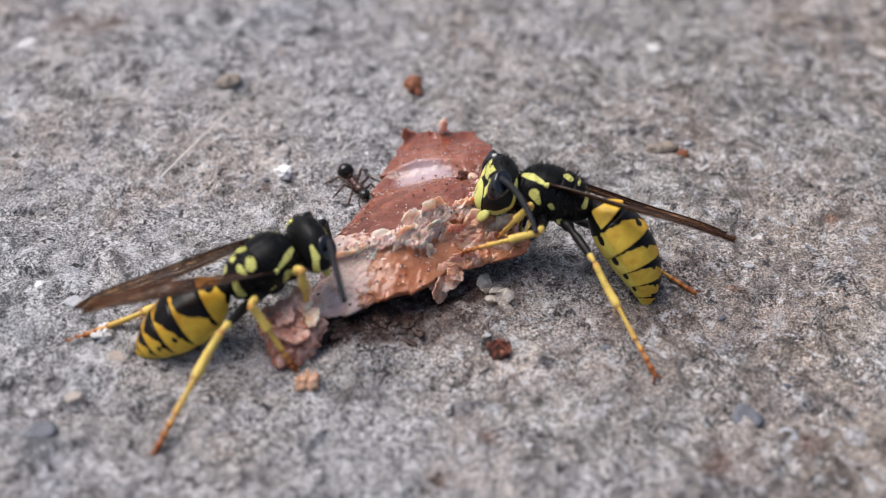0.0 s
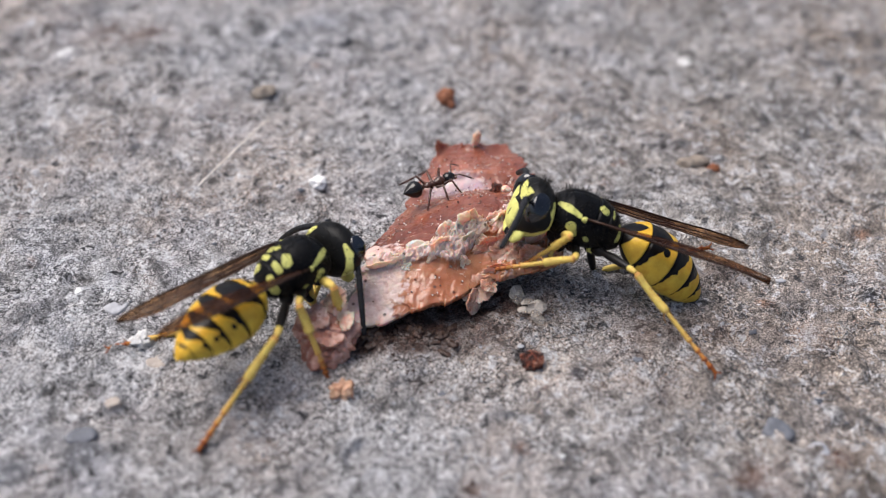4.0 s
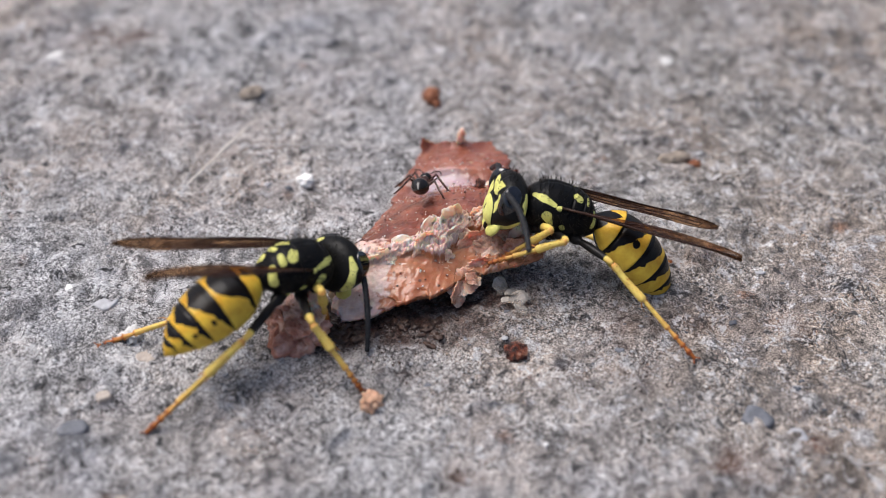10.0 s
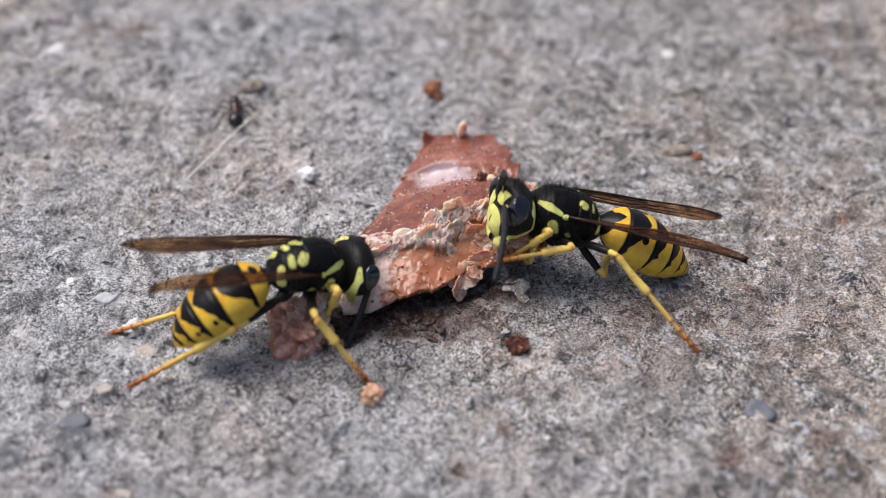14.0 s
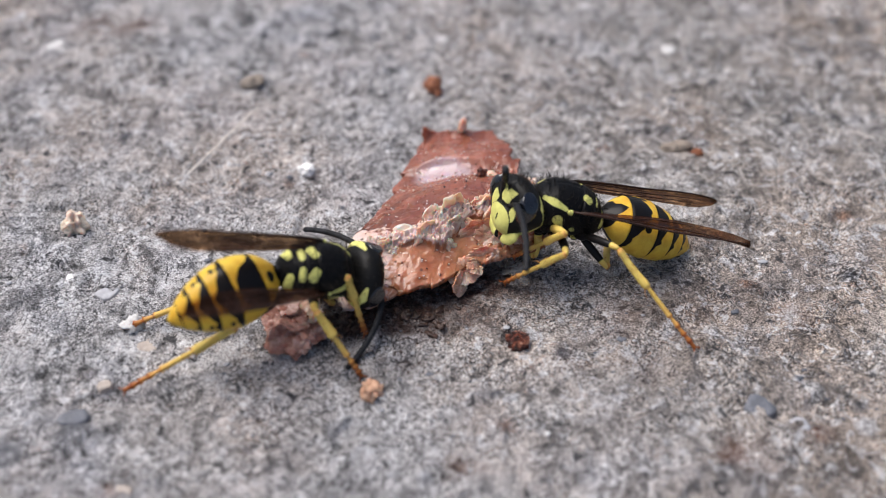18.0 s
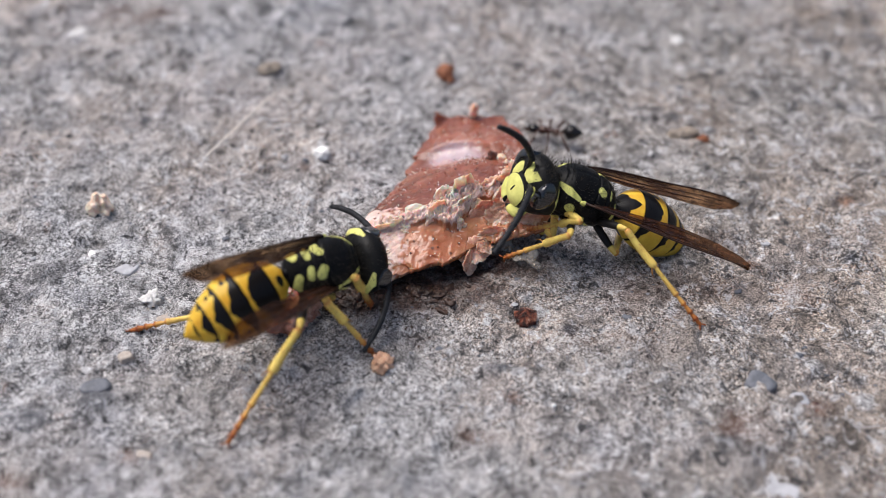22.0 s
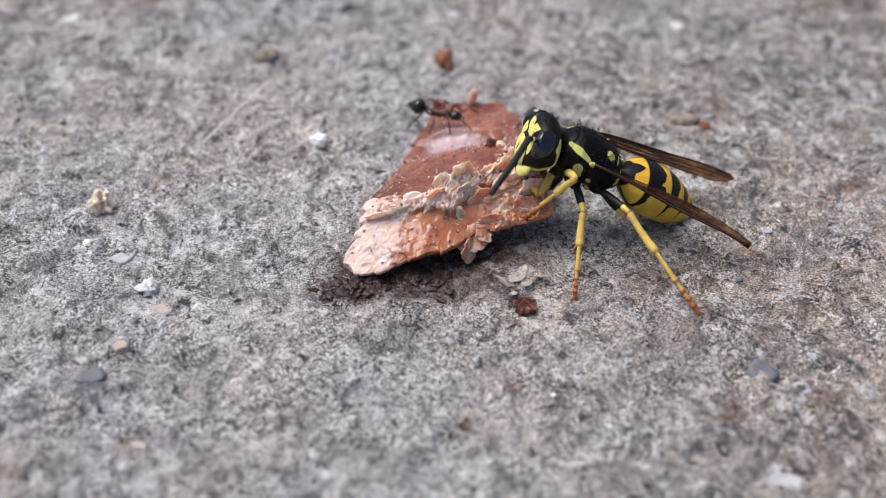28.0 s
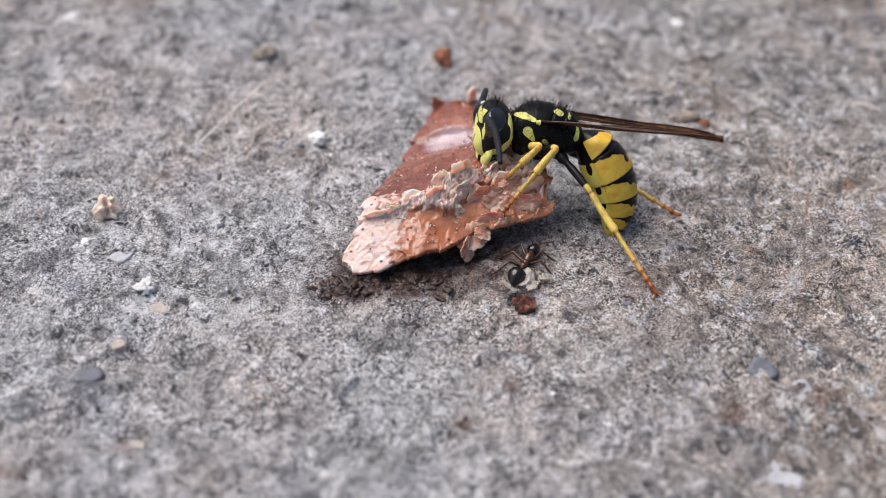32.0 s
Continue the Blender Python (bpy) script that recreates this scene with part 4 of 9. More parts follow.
def build_ground():
    xs, ys = outward(-40, 40, 0.15, 60000.0), outward(-26, 38, 0.15, 60000.0)
    gx, gy = np.meshgrid(xs, ys)
    near = (np.abs(gx) < 300) & (np.abs(gy) < 300)
    gz = np.where(near, ground_height(np.where(near, gx, 0), np.where(near, gy, 0)), 0.0)
    v = np.stack([gx.ravel(), gy.ravel(), gz.ravel()], 1)
    # grease stain, and shade painted below the meat's near edge and by the chunk
    stain_and_shade = 0.0 * gx
    for x, y, a, b, k in ((-1.6, -7.4, 5.6, 2.3, 0.8), (3.2, -5.9, 3.2, 1.5, 0.7), (-3.9, -7.3, 4.3, 1.9, 1.0), (-3.6, -8.6, 3.0, 1.3, 0.8), (1.2, -5.2, 3.4, 1.6, 1.0), (-2.0, -6.0, 3.0, 1.6, 1.0), (4.0, -4.5, 2.2, 1.2, 0.6), (-6.0, -8.9, 2.3, 1.3, 0.95), (-3.0, -12.2, 1.5, 0.7, 0.35), (12.5, -13.0, 3.0, 2.4, 0.15)):
        d = ((gx - x) / a) ** 2 + ((gy - y) / b) ** 2
        stain_and_shade = np.maximum(stain_and_shade, np.minimum(1.0, 1.25 * np.exp(-d ** 1.6)) * k)
    rust, blotch = 0.0 * gx, 0.0 * gx
    for x, y, a, b, k in ((15.6, -18.4, 2.0, 1.3, 0.9), (1.2, -19.4, 1.4, 1.0, 0.8), (-27.9, 25.6, 3.4, 1.8, 0.9), (21.0, -17.0, 1.0, 0.9, 0.9), (-3.2, -9.3, 1.4, 0.9, 0.8), (21.2, -7.4, 1.8, 1.2, 0.6), (-18.1, -21.3, 0.7, 0.6, 1.0), (-24.0, -23.4, 1.0, 0.9, 0.9), (13.0, -8.0, 4.0, 2.4, 0.45), (9.5, -12.0, 3.5, 1.5, 0.35)):
        rust = np.maximum(rust, k * np.exp(-(((gx - x) / a) ** 2 + ((gy - y) / b) ** 2) ** 1.4))
    for x, y, a, b, k in ((30.1, 23.9, 1.4, 1.6, 0.8), (34.4, 24.0, 1.5, 1.8, 0.7), (-32.7, 29.5, 2.6, 1.2, 0.8), (-21.0, -16.8, 1.6, 1.0, 0.8), (3.1, -14.4, 1.5, 0.5, 0.8), (-5.6, -17.0, 1.2, 0.7, 0.7), (-24.0, -18.9, 1.2, 0.9, 0.9), (-16.0, -20.7, 1.2, 0.8, 0.8), (-9.4, -22.3, 1.3, 0.9, 0.8), (8.7, 17.9, 1.6, 0.8, 0.6), (-30.4, 9.5, 2.0, 1.4, 0.6), (13.9, -4.2, 1.1, 0.7, 0.8)):
        blotch = np.maximum(blotch, k * np.exp(-(((gx - x) / a) ** 2 + ((gy - y) / b) ** 2) ** 1.4))
    n = len(xs)
    i = np.arange((len(ys) - 1) * n).reshape(-1, n)[:, :-1].ravel()
    quads = np.stack([i, i + 1, i + n + 1, i + n], 1)
    me = bpy.data.meshes.new("ground")
    me.vertices.add(len(v))
    me.vertices.foreach_set("co", (v * MM).ravel())
    me.loops.add(quads.size)
    me.loops.foreach_set("vertex_index", quads.ravel())
    me.polygons.add(len(quads))
    me.polygons.foreach_set("loop_start", np.arange(0, quads.size, 4))
    me.polygons.foreach_set("loop_total", np.full(len(quads), 4))
    me.polygons.foreach_set("use_smooth", np.ones(len(quads), bool))
    me.attributes.new("stain_and_shade", "FLOAT", "POINT").data.foreach_set("value", stain_and_shade.ravel().astype(np.float32))
    me.attributes.new("rust", "FLOAT", "POINT").data.foreach_set("value", rust.ravel().astype(np.float32))
    me.attributes.new("blotch", "FLOAT", "POINT").data.foreach_set("value", blotch.ravel().astype(np.float32))
    far = np.exp(-(gx ** 2 + gy ** 2) / 70.0 ** 2)
    side_tone = np.clip((gx + 5.0) / 26.0, 0, 1) * far + 0.5 * (1 - far)
    me.attributes.new("side_tone", "FLOAT", "POINT").data.foreach_set("value", side_tone.ravel().astype(np.float32))
    me.materials.append(CONCRETE)
    me.update(calc_edges=True)
    tagged(new("ground", me), "rough grey weathered concrete with pits, grease stains and painted-in shade", "ground", kind="structure")


build_ground()


def level(x, y):
    return float(ground_height(np.array([x]), np.array([y]))[0])


# ---- the piece of meat ----
def meat_plan(u, v):
    """Place of the meat's skin: u from one side to the other, v from its far end to the near edge."""
    lx, ly = -1.8 - 5.4 * v ** 1.05, 9.2 - 16.4 * v
    rx, ry = 4.0 + 2.3 * v, 8.2 - 11.2 * v ** 1.05
    x, y = lx + (rx - lx) * u, ly + (ry - ly) * u
    y = y - 1.7 * math.sin(math.pi * min(1.0, u / 0.62)) * max(0.0, v - 0.55) / 0.45 * (u < 0.62)
    y = y + 0.7 * math.sin(math.pi * u) * (1 - v)
    low_side = 0.32 + 0.30 * max(0.0, min(1.0, (v - 0.5) / 0.25))
    rise = low_side + (1 - low_side) * math.sin(math.pi * min(u, 0.66) / 1.32)
    k = min(1.0, v / 0.81)
    z = 0.55 + (1.25 + 1.95 * k * k * (3 - 2 * k)) * rise
    z += 1.1 * math.exp(-((u / 0.07) ** 2 + (v / 0.05) ** 2))
    z -= 0.85 * math.exp(-(((v - 0.34 - 0.06 * u) / 0.10) ** 2)) * rise
    z += 0.40 * math.exp(-(((v - 0.245 - 0.06 * u) / 0.022) ** 2)) * math.exp(-(((u - 0.30) / 0.28) ** 2))
    if v > 0.81:
        q = (v - 0.81) / 0.19
        arch = max(0.0, min(1.0, (u - 0.14) / 0.26))
        z += (0.85 + 0.7 * u + 0.60 * arch * arch * (3 - 2 * arch) - z) * q ** 0.72
        y -= (0.40 + 0.30 * arch - 0.75 * math.exp(-((u - 0.33) / 0.13) ** 2)) * q
    return x, y, z


def build_meat():
    vs = np.concatenate([np.linspace(0, 0.74, 110, endpoint=False), np.linspace(0.74, 1, 90)])
    us = np.linspace(0, 1, 190)
    top, low, glow, pale, film = [], [], [], [], []
    fr = noise.fractal
    for v in vs:
        for u in us:
            x, y, z = meat_plan(u, v)
            rim = min(u, 1 - u, v, 1 - v)
            edge = min(1.0, rim / 0.06)
            n1 = fr(Vector((x * 0.42, y * 0.42, 3.1)), 0.8, 2.0, 5)
            n2 = fr(Vector((x * 1.5, y * 1.1, 9.7)), 0.8, 2.0, 4)
            n3 = fr(Vector((x * 1.3, y * 1.3, 40.0)), 0.5, 2.2, 5)
            tear = fr(Vector((x * 0.9, y * 0.9, 21.0)), 0.9, 2.0, 4) * (1 - edge)
            face = max(0.0, min(1.0, (v - 0.79) / 0.05))
            # fat scraped up along the ridge, wider in its middle
            wide = 0.022 + 0.05 * math.exp(-((u - 0.50) / 0.09) ** 2)
            off = abs(v - 0.815 - 0.3 * (wide - 0.022) + 0.020 * n3) / wide
            crust = max(0.0, min(1.0, (1.0 - off + 0.45 * n3) * 4)) * (1.0 if 0.08 < u < 0.64 else 0.7 if 0.64 <= u < 0.96 else 0.0)
            ridged = 1 - abs(fr(Vector((x * 1.9, y * 1.9, 60.0)), 0.5, 2.2, 5)) * 1.6
            # crumbly pale corner
            lumpy = max(0.0, min(1.0, 2.6 * (1 - math.hypot((u - 0.02) / 0.30, (v - 0.95) / 0.25) + 0.18 * n3)))
            block = fr(Vector((x * 2.3, y * 2.3, z * 2.3)), 0.4, 2.3, 5)
            # torn lumps where the other side is gnawed
            gnawed = max(0.0, min(1.0, (u - 0.66) / 0.08)) * max(0.0, min(1.0, (v - 0.60 + 0.1 * n3) / 0.06))
            lump_up = fr(Vector((x * 1.15, y * 1.15, 71.0)), 0.7, 2.2, 5)
            lift = crust * (0.15 + 0.45 * max(0.0, ridged)) * (0.7 + 0.8 * math.exp(-((u - 0.50) / 0.10) ** 2))
            # grooves along the slab
            groove = 0.08 * fr(Vector((x * 0.35, z * 2.4 + v * 9, 5.0)), 0.7, 2.1, 4) * face * (1 - lumpy)
            up = 0.14 * n1 + 0.035 * n2 + lift + 0.05 * block * lumpy + 0.42 * max(-0.4, lump_up) * gnawed + 0.3 * groove
            px, py, pz = x + 0.55 * tear, y + 0.55 * tear - 0.25 * lift - groove - 0.05 * block * lumpy, z + up
            top.append((px, py, pz))
            under = max(0.0, z - 0.25 - 7.0 * rim)
            if v > 0.72:
                under = max(under, (0.45 + 0.6 * u) * min(1.0, (v - 0.72) / 0.15))
            low.append((px, py, min(under, pz - 0.12)))
            fade = max(0.0, min(1.0, (u - 0.64) / 0.14))
            glow.append(face * (1 - 0.55 * fade) + 0.35 * max(0.0, min(1.0, (u - 0.60) / 0.1)) * (v > 0.55) + 0.25 * n1)
            # where the sheen is painted: a broad pale patch over the trough
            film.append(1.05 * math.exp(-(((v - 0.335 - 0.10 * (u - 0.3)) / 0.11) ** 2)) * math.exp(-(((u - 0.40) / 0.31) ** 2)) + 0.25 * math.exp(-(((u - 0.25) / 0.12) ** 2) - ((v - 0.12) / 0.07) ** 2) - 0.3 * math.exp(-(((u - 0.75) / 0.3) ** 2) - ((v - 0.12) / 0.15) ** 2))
            pale.append(1.3 * lumpy + 1.05 * crust + gnawed * max(0.0, 0.35 + 1.5 * lump_up) - 0.3 * face * (1 - lumpy) * (1 - crust))
    m, n = len(vs), len(us)
    quads = grid_faces(m, n)
    o = m * n
    faces = [f[::-1] for f in quads] + [tuple(i + o for i in f) for f in quads]
    rim = list(range(n)) + [i * n + n - 1 for i in range(1, m)] + [(m - 1) * n + j for j in range(n - 2, -1, -1)] + [i * n for i in range(m - 2, 0, -1)]
    faces += [(p, q, q + o, p + o) for p, q in zip(rim, rim[1:] + rim[:1])]
    root = tagged(new("piece_of_meat"), "torn scrap of pinkish-brown cured meat with pale flaky fat", "meat")
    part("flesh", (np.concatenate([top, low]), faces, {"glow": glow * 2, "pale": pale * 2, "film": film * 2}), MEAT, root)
    return root


def flake(w, d, seed, thick=0.22, curl=0.22, torn=1.0):
    """A thin crumpled scale with a ragged rim."""
    n = 16
    rows = []
    rng = np.random.RandomState(seed)
    ph = rng.uniform(0, 6, 6)
    for i in range(n):
        r = i / (n - 1)
        for j in range(160):
            a = j / 160 * 2 * math.pi
            ring = Vector((math.cos(a) * 1.2 + seed, math.sin(a) * 1.2, ph[0]))
            rag = 1 + r * torn * (0.34 * noise.fractal(ring, 0.6, 2.1, 3) + 0.13 * r * r * noise.fractal(ring * 5.0, 0.2, 2.2, 4))
            x, y = w * r * rag * math.cos(a), d * r * rag * math.sin(a)
            q = Vector((x * 0.8 + seed * 3.1, y * 0.8, 1.7))
            rows.append((x, y, curl * (w + d) * 0.5 * r * r * math.cos(a + ph[3]) + 0.30 * torn * noise.fractal(q, 0.6, 2.2, 5)))
    t = np.array(rows)
    b = t - (0, 0, thick)
    b[-160:, 2] += thick * 0.75
    f = grid_faces(n, 160, True)
    o = len(t)
    faces = [q[::-1] for q in f] + [tuple(i + o for i in q) for q in f]
    last = (n - 1) * 160
    faces += [(last + j, last + (j + 1) % 160, o + last + (j + 1) % 160, o + last + j) for j in range(160)]
    return np.concatenate([t, b]), faces


def put(ob, x, y, z, rx=0, ry=0, rz=0):
    ob.matrix_basis = pose(x * MM, y * MM, z * MM, rx, ry, rz)
    return ob


MEAT_PIECE = build_meat()


def on_meat(u, v, lift=0.0):
    x, y, z = meat_plan(u, v)
    return x, y, z + lift


def fat_layer(u0, u1, v, tall, lean, seed):
    """A broad upright scale of fat along the ridge, its upper rim torn."""
    n, m = 150, 12
    rows = []
    fr = noise.fractal
    for i in range(n):
        k = i / (n - 1)
        u = u0 + (u1 - u0) * k
        ends = min(1.0, 5 * k, 5 * (1 - k))
        x, y, z = meat_plan(u, v)
        tear = 0.72 + 0.5 * fr(Vector((x * 0.55, seed * 5.3, 0.4)), 1.0, 2.2, 2) + 0.10 * fr(Vector((x * 2.4, seed * 2.3, 7.4)), 0.7, 2.3, 3) + 0.04 * fr(Vector((x * 8.0, seed * 1.3, 3.4)), 0.7, 2.3, 3)
        high = tall * ends * max(0.08, tear)
        for j in range(m):
            h = j / (m - 1)
            q = Vector((x * 0.6, h * tall * 0.5, seed * 3.3))
            fold = 0.38 * fr(q, 1.0, 2.2, 2) * (0.3 + h) + 0.06 * fr(q * 4.0, 0.8, 2.2, 3)
            side = 0.55 * fr(Vector((x * 1.3 + 9, h * tall * 1.6, seed * 3.3)), 1.0, 2.2, 3) * h
            rows.append((x + side, y - 0.15 - lean * high * h + fold, z - 0.35 + (high + 0.35) * h * (1.0 - 0.2 * lean)))
    a = np.array(rows)
    b = a + np.array([(0.0, 0.34 * (1.08 - (k % m) / (m - 1)), 0.0) for k in range(len(a))])
    f = grid_faces(n, m)
    o = len(a)
    faces = f + [tuple(i + o for i in q[::-1]) for q in f]
    rim = [i * m for i in range(n)] + [(n - 1) * m + j for j in range(1, m)] + [i * m + m - 1 for i in range(n - 2, -1, -1)] + list(range(m - 2, 0, -1))
    faces += [(p, p + o, q + o, q) for p, q in zip(rim, rim[1:] + rim[:1])]
    return np.concatenate([a, b]), faces


def dress_meat():
    rng = np.random.RandomState(11)
    # ragged crust of dried fat along the ridge, and scales down the near side
    for u0, u1, v, tall, lean, seed in ((0.16, 0.42, 0.80, 0.9, -0.2, 2), (0.36, 0.54, 0.795, 1.55, -0.2, 3), (0.45, 0.60, 0.81, 1.5, -0.15, 4), (0.05, 0.26, 0.82, 0.7, -0.1, 5), (0.46, 0.61, 0.86, 1.6, -0.15, 6), (0.34, 0.48, 0.84, 1.2, -0.1, 7),
                                         (0.66, 0.82, 0.78, 1.3, -0.2, 11), (0.76, 0.95, 0.77, 1.4, -0.25, 12), (0.70, 0.88, 0.85, 1.2, -0.1, 13), (0.82, 0.97, 0.88, 1.1, -0.1, 15)):
        part("fat_layer", fat_layer(u0, u1, v, tall, lean, seed), FAT, MEAT_PIECE, "upright ragged layer of pale dried fat")
    for u, v, w, d, rx, ry, rz in ((0.46, 0.84, 0.8, 0.8, 50, -14, -10), (0.25, 0.84, 0.6, 0.45, 40, 5, 18), (0.84, 0.72, 0.8, 0.7, 40, 12, -20), (0.93, 0.75, 0.8, 0.8, 35, -10, 15), (0.52, 0.90, 0.7, 0.5, 55, 8, 20), (0.60, 0.86, 0.8, 0.55, 48, -6, -25), (0.70, 0.80, 0.7, 0.6, 42, 10, 30)):
        ob = part("fat_flake", flake(w, d, int(u * 100)), FAT, MEAT_PIECE, "ragged pale flake of dried fat")
        x, y, z = on_meat(u, v, 0.12)
        put(ob, x, y, z, rx, ry, rz)
    for w, d, seed, torn, x, y, z, rx, ry, rz in ((1.15, 0.95, 77, 0.55, 0.80, -5.55, 1.60, 55, 14, 10), (0.75, 0.85, 78, 0.6, 0.80, -6.05, 1.0, 66, -12, 60), (0.62, 0.55, 79, 0.6, 1.70, -5.25, 1.70, 40, 20, 35)):
        ob = part("fat_flap", flake(w, d, seed, 0.16, 0.22, torn), FLAP, MEAT_PIECE, "hanging flap of pinkish see-through fat")
        put(ob, x, y, z, rx, ry, rz)
    # wet see-through folds where the other wasp has gnawed
    for u, v, w, d, rx, ry, rz, lift in ((0.66, 0.90, 1.25, 0.75, 58, -18, 12, 0.35), (0.74, 0.93, 1.0, 0.9, 48, 12, -20, 0.30), (0.80, 0.88, 1.1, 0.6, 62, -8, 30, 0.40), (0.70, 0.98, 0.9, 0.6, 70, 6, 5, 0.15), (0.87, 0.95, 0.9, 0.7, 55, 10, -8, 0.25)):
        ob = part("fat_fold", flake(w, d, int(u * 1000), 0.10, 0.30, 0.7), FLAP, MEAT_PIECE, "wet see-through fold of fat")
        x, y, z = on_meat(u, v, lift)
        put(ob, x, y, z, rx, ry, rz)
    # upright bit of fat and a curl at the far end
    put(part("fat_tip", lump((0.30, 0.26, 0.75), 9, 0.3), FAT, MEAT_PIECE, "small upright sliver of fat"), *on_meat(0.5, 0.03, 0.6), 8, 12, 0)
    # gristle nodule
    put(part("gristle", lump((0.42, 0.36, 0.36), 14, 0.5, 0.3), DARK_RED, MEAT_PIECE, "small brown nodule"), *on_meat(0.70, 0.50, 0.18))
    put(part("gristle", lump((0.3, 0.3, 0.22), 15, 0.5, 0.3), FAT, MEAT_PIECE), *on_meat(0.76, 0.52, 0.12))
    # specks and salt grains on the skin
    for name, mat_, count, size in (("pepper_speck", DARK_RED, 110, 0.05), ("salt_grain", PALE_FAT, 230, 0.040)):
        bits = []
        for _ in range(count):
            u, v = rng.uniform(0.04, 0.96), rng.uniform(0.1, 0.98)
            r = size * rng.uniform(0.6, 1.5)
            bits.append(ball(on_meat(u, v, 0.10), (r, r, r * 0.8), 5, 7))
        tagged(part(name, join(*bits), mat_, MEAT_PIECE), kind="stuff")


dress_meat()

# ---- the wasps, the ants and what they carry or push ----
WASPS = [build_wasp(1.08, "black and yellow wasp gnawing at the meat", 3, ((2.6, 4.5), (2.75, 5.0), (3.5, 7.0)), "hooked", 0.97, 0.45, 1.08, 0.98), build_wasp(1.0, "black and yellow wasp cutting off a chunk of meat", 8, ((2.6, 4.5), (3.2, 5.0), (4.2, 7.5)), "dotted", 0.96, 1.0, 0.95, 1.2)]


def build_chunk():
    root = tagged(new("meat_chunk"), "reddish-brown chunk of meat that the wasp cuts loose", "meat")
    v, f = lump((1.7, 2.0, 0.9), 21, 0.5, 1.2, 70, 90)
    v = bumpy(v, 0.18, 0.6, 4, 4)
    part("flesh", (v, f, {"pale": np.clip(0.18 * v[:, 0] + 0.24 * v[:, 1], 0, 1)}), CHUNKY, root)
    put(part("fat_rim", flake(1.0, 0.7, 91, 0.3, 0.15), FAT, root, "pinkish white fat at one corner"), 0.95, 1.25, 0.62, 14, -12, 30)
    put(part("fat_rim", flake(0.7, 0.6, 92, 0.25, 0.2), FAT, root, "pinkish white fat at one corner"), 1.35, 0.2, 0.66, -6, 14, 70)
    for i, (x, y, z, w, d, rx, ry, rz) in enumerate(((-0.6, -1.2, 0.7, 0.9, 0.7, 30, 10, 0), (0.2, -0.4, 0.95, 0.8, 0.8, -20, 15, 40), (-1.2, 0.3, 0.7, 0.7, 0.9, 10, -30, 10), (0.6, -1.6, 0.3, 0.7, 0.6, 60, 0, 20), (-0.2, 0.9, 0.9, 0.9, 0.8, -10, 5, 70))):
        shred = part("shred", flake(w, d, 110 + i, 0.25, 0.22, 0.6) + ({"pale": np.full(2 * 16 * 160, 0.1 + 0.12 * i)},), CHUNKY, root, "torn shred of reddish flesh")
        put(shred, x, y, z, rx, ry, rz)
    return root


CHUNK = build_chunk()
ANTS = [build_ant()]
ANTS += [copy_thing(ANTS[0], pose(0.0, 0.0, 0.0)) for _ in range(2)]


def worn_stone(rx, ry, seed):
    """The worn face of a stone that sits in the slab: a blunt many-sided outline, nearly flat on top."""
    rng = np.random.RandomState(seed)
    cuts = np.sort(rng.uniform(0, 2 * math.pi, 7))
    deep = rng.uniform(0.78, 1.0, 7)
    n = 56
    a = np.linspace(0, 2 * math.pi, n, endpoint=False)
    reach = np.full(n, 1.12)
    for c, d in zip(cuts, deep):
        k = np.cos(a - c)
        reach = np.where(k > 0.15, np.minimum(reach, d / np.maximum(k, 0.15)), reach)
    for _ in range(2):
        reach = 0.25 * np.roll(reach, 1) + 0.5 * reach + 0.25 * np.roll(reach, -1)
    rows = []
    for r, z in ((1.06, -0.35), (1.02, -0.02), (0.96, 0.06), (0.85, 0.09), (0.6, 0.10), (0.35, 0.105), (0.1, 0.11), (0.0, 0.11)):
        x, y = r * rx * reach * np.cos(a), r * ry * reach * np.sin(a)
        lift = np.array([0.05 * noise.fractal(Vector((p * 1.6, q * 1.6, seed * 1.7)), 0.8, 2.1, 4) for p, q in zip(x, y)])
        rows.append(np.stack([x, y, z + lift], 1))
    return np.concatenate(rows), grid_faces(len(rows), n, True)


def crumb(name, radii, seed, mat_, label, category, x, y, z, turn=0.0, rough=0.3, ridge=False, size=None):
    if "set in" in label:
        ob = tagged(part(name, worn_stone(radii[0], radii[1], seed), mat_), label, category)
        return put(ob, x, y, level(x, y) + 0.01, 0, 0, turn)
    ob = tagged(part(name, lump(radii, seed, rough, size, 22, 30, ridge), mat_), label, category)
    return put(ob, x, y, z, 0, 0, turn)


TAN = crumb("meat_crumb", (0.74, 0.62, 0.48), 44, CRUMBM, "tan crumb of meat pushed over the concrete", "crumb", -6.8, -12.8, 0.25, 0, 0.42, False, 0.26)
LEFTBIT = crumb("fat_crumb", (0.85, 0.75, 0.85), 42, FATBIT, "yellowish crumb of fat lying on the concrete", "crumb", -23.3, -2.3, 0.5, 0, 0.6, False, 0.4)


def build_flakes():
    root = tagged(new("fat_scrap"), "thin whitish shreds of fat on the concrete", "crumb")
    for i, (x, y, z, w, d, rx, ry, rz) in enumerate(((-0.70, 0.95, 0.32, 0.62, 0.75, 14, 10, 20), (-0.05, 0.35, 0.30, 0.75, 0.55, -12, 12, 75), (0.40, -0.30, 0.34, 0.58, 0.78, 18, -12, -30), (0.50, -1.10, 0.30, 0.66, 0.52, 10, 16, 40), (-0.35, -0.40, 0.24, 0.52, 0.46, -10, -8, 0))):
        put(part("shred", flake(w * 0.88, d * 0.88, 60 + i, 0.05, 0.30, 0.6), SHRED, root), x, y, z, rx, ry, rz)
    return root


FLAKE = build_flakes()

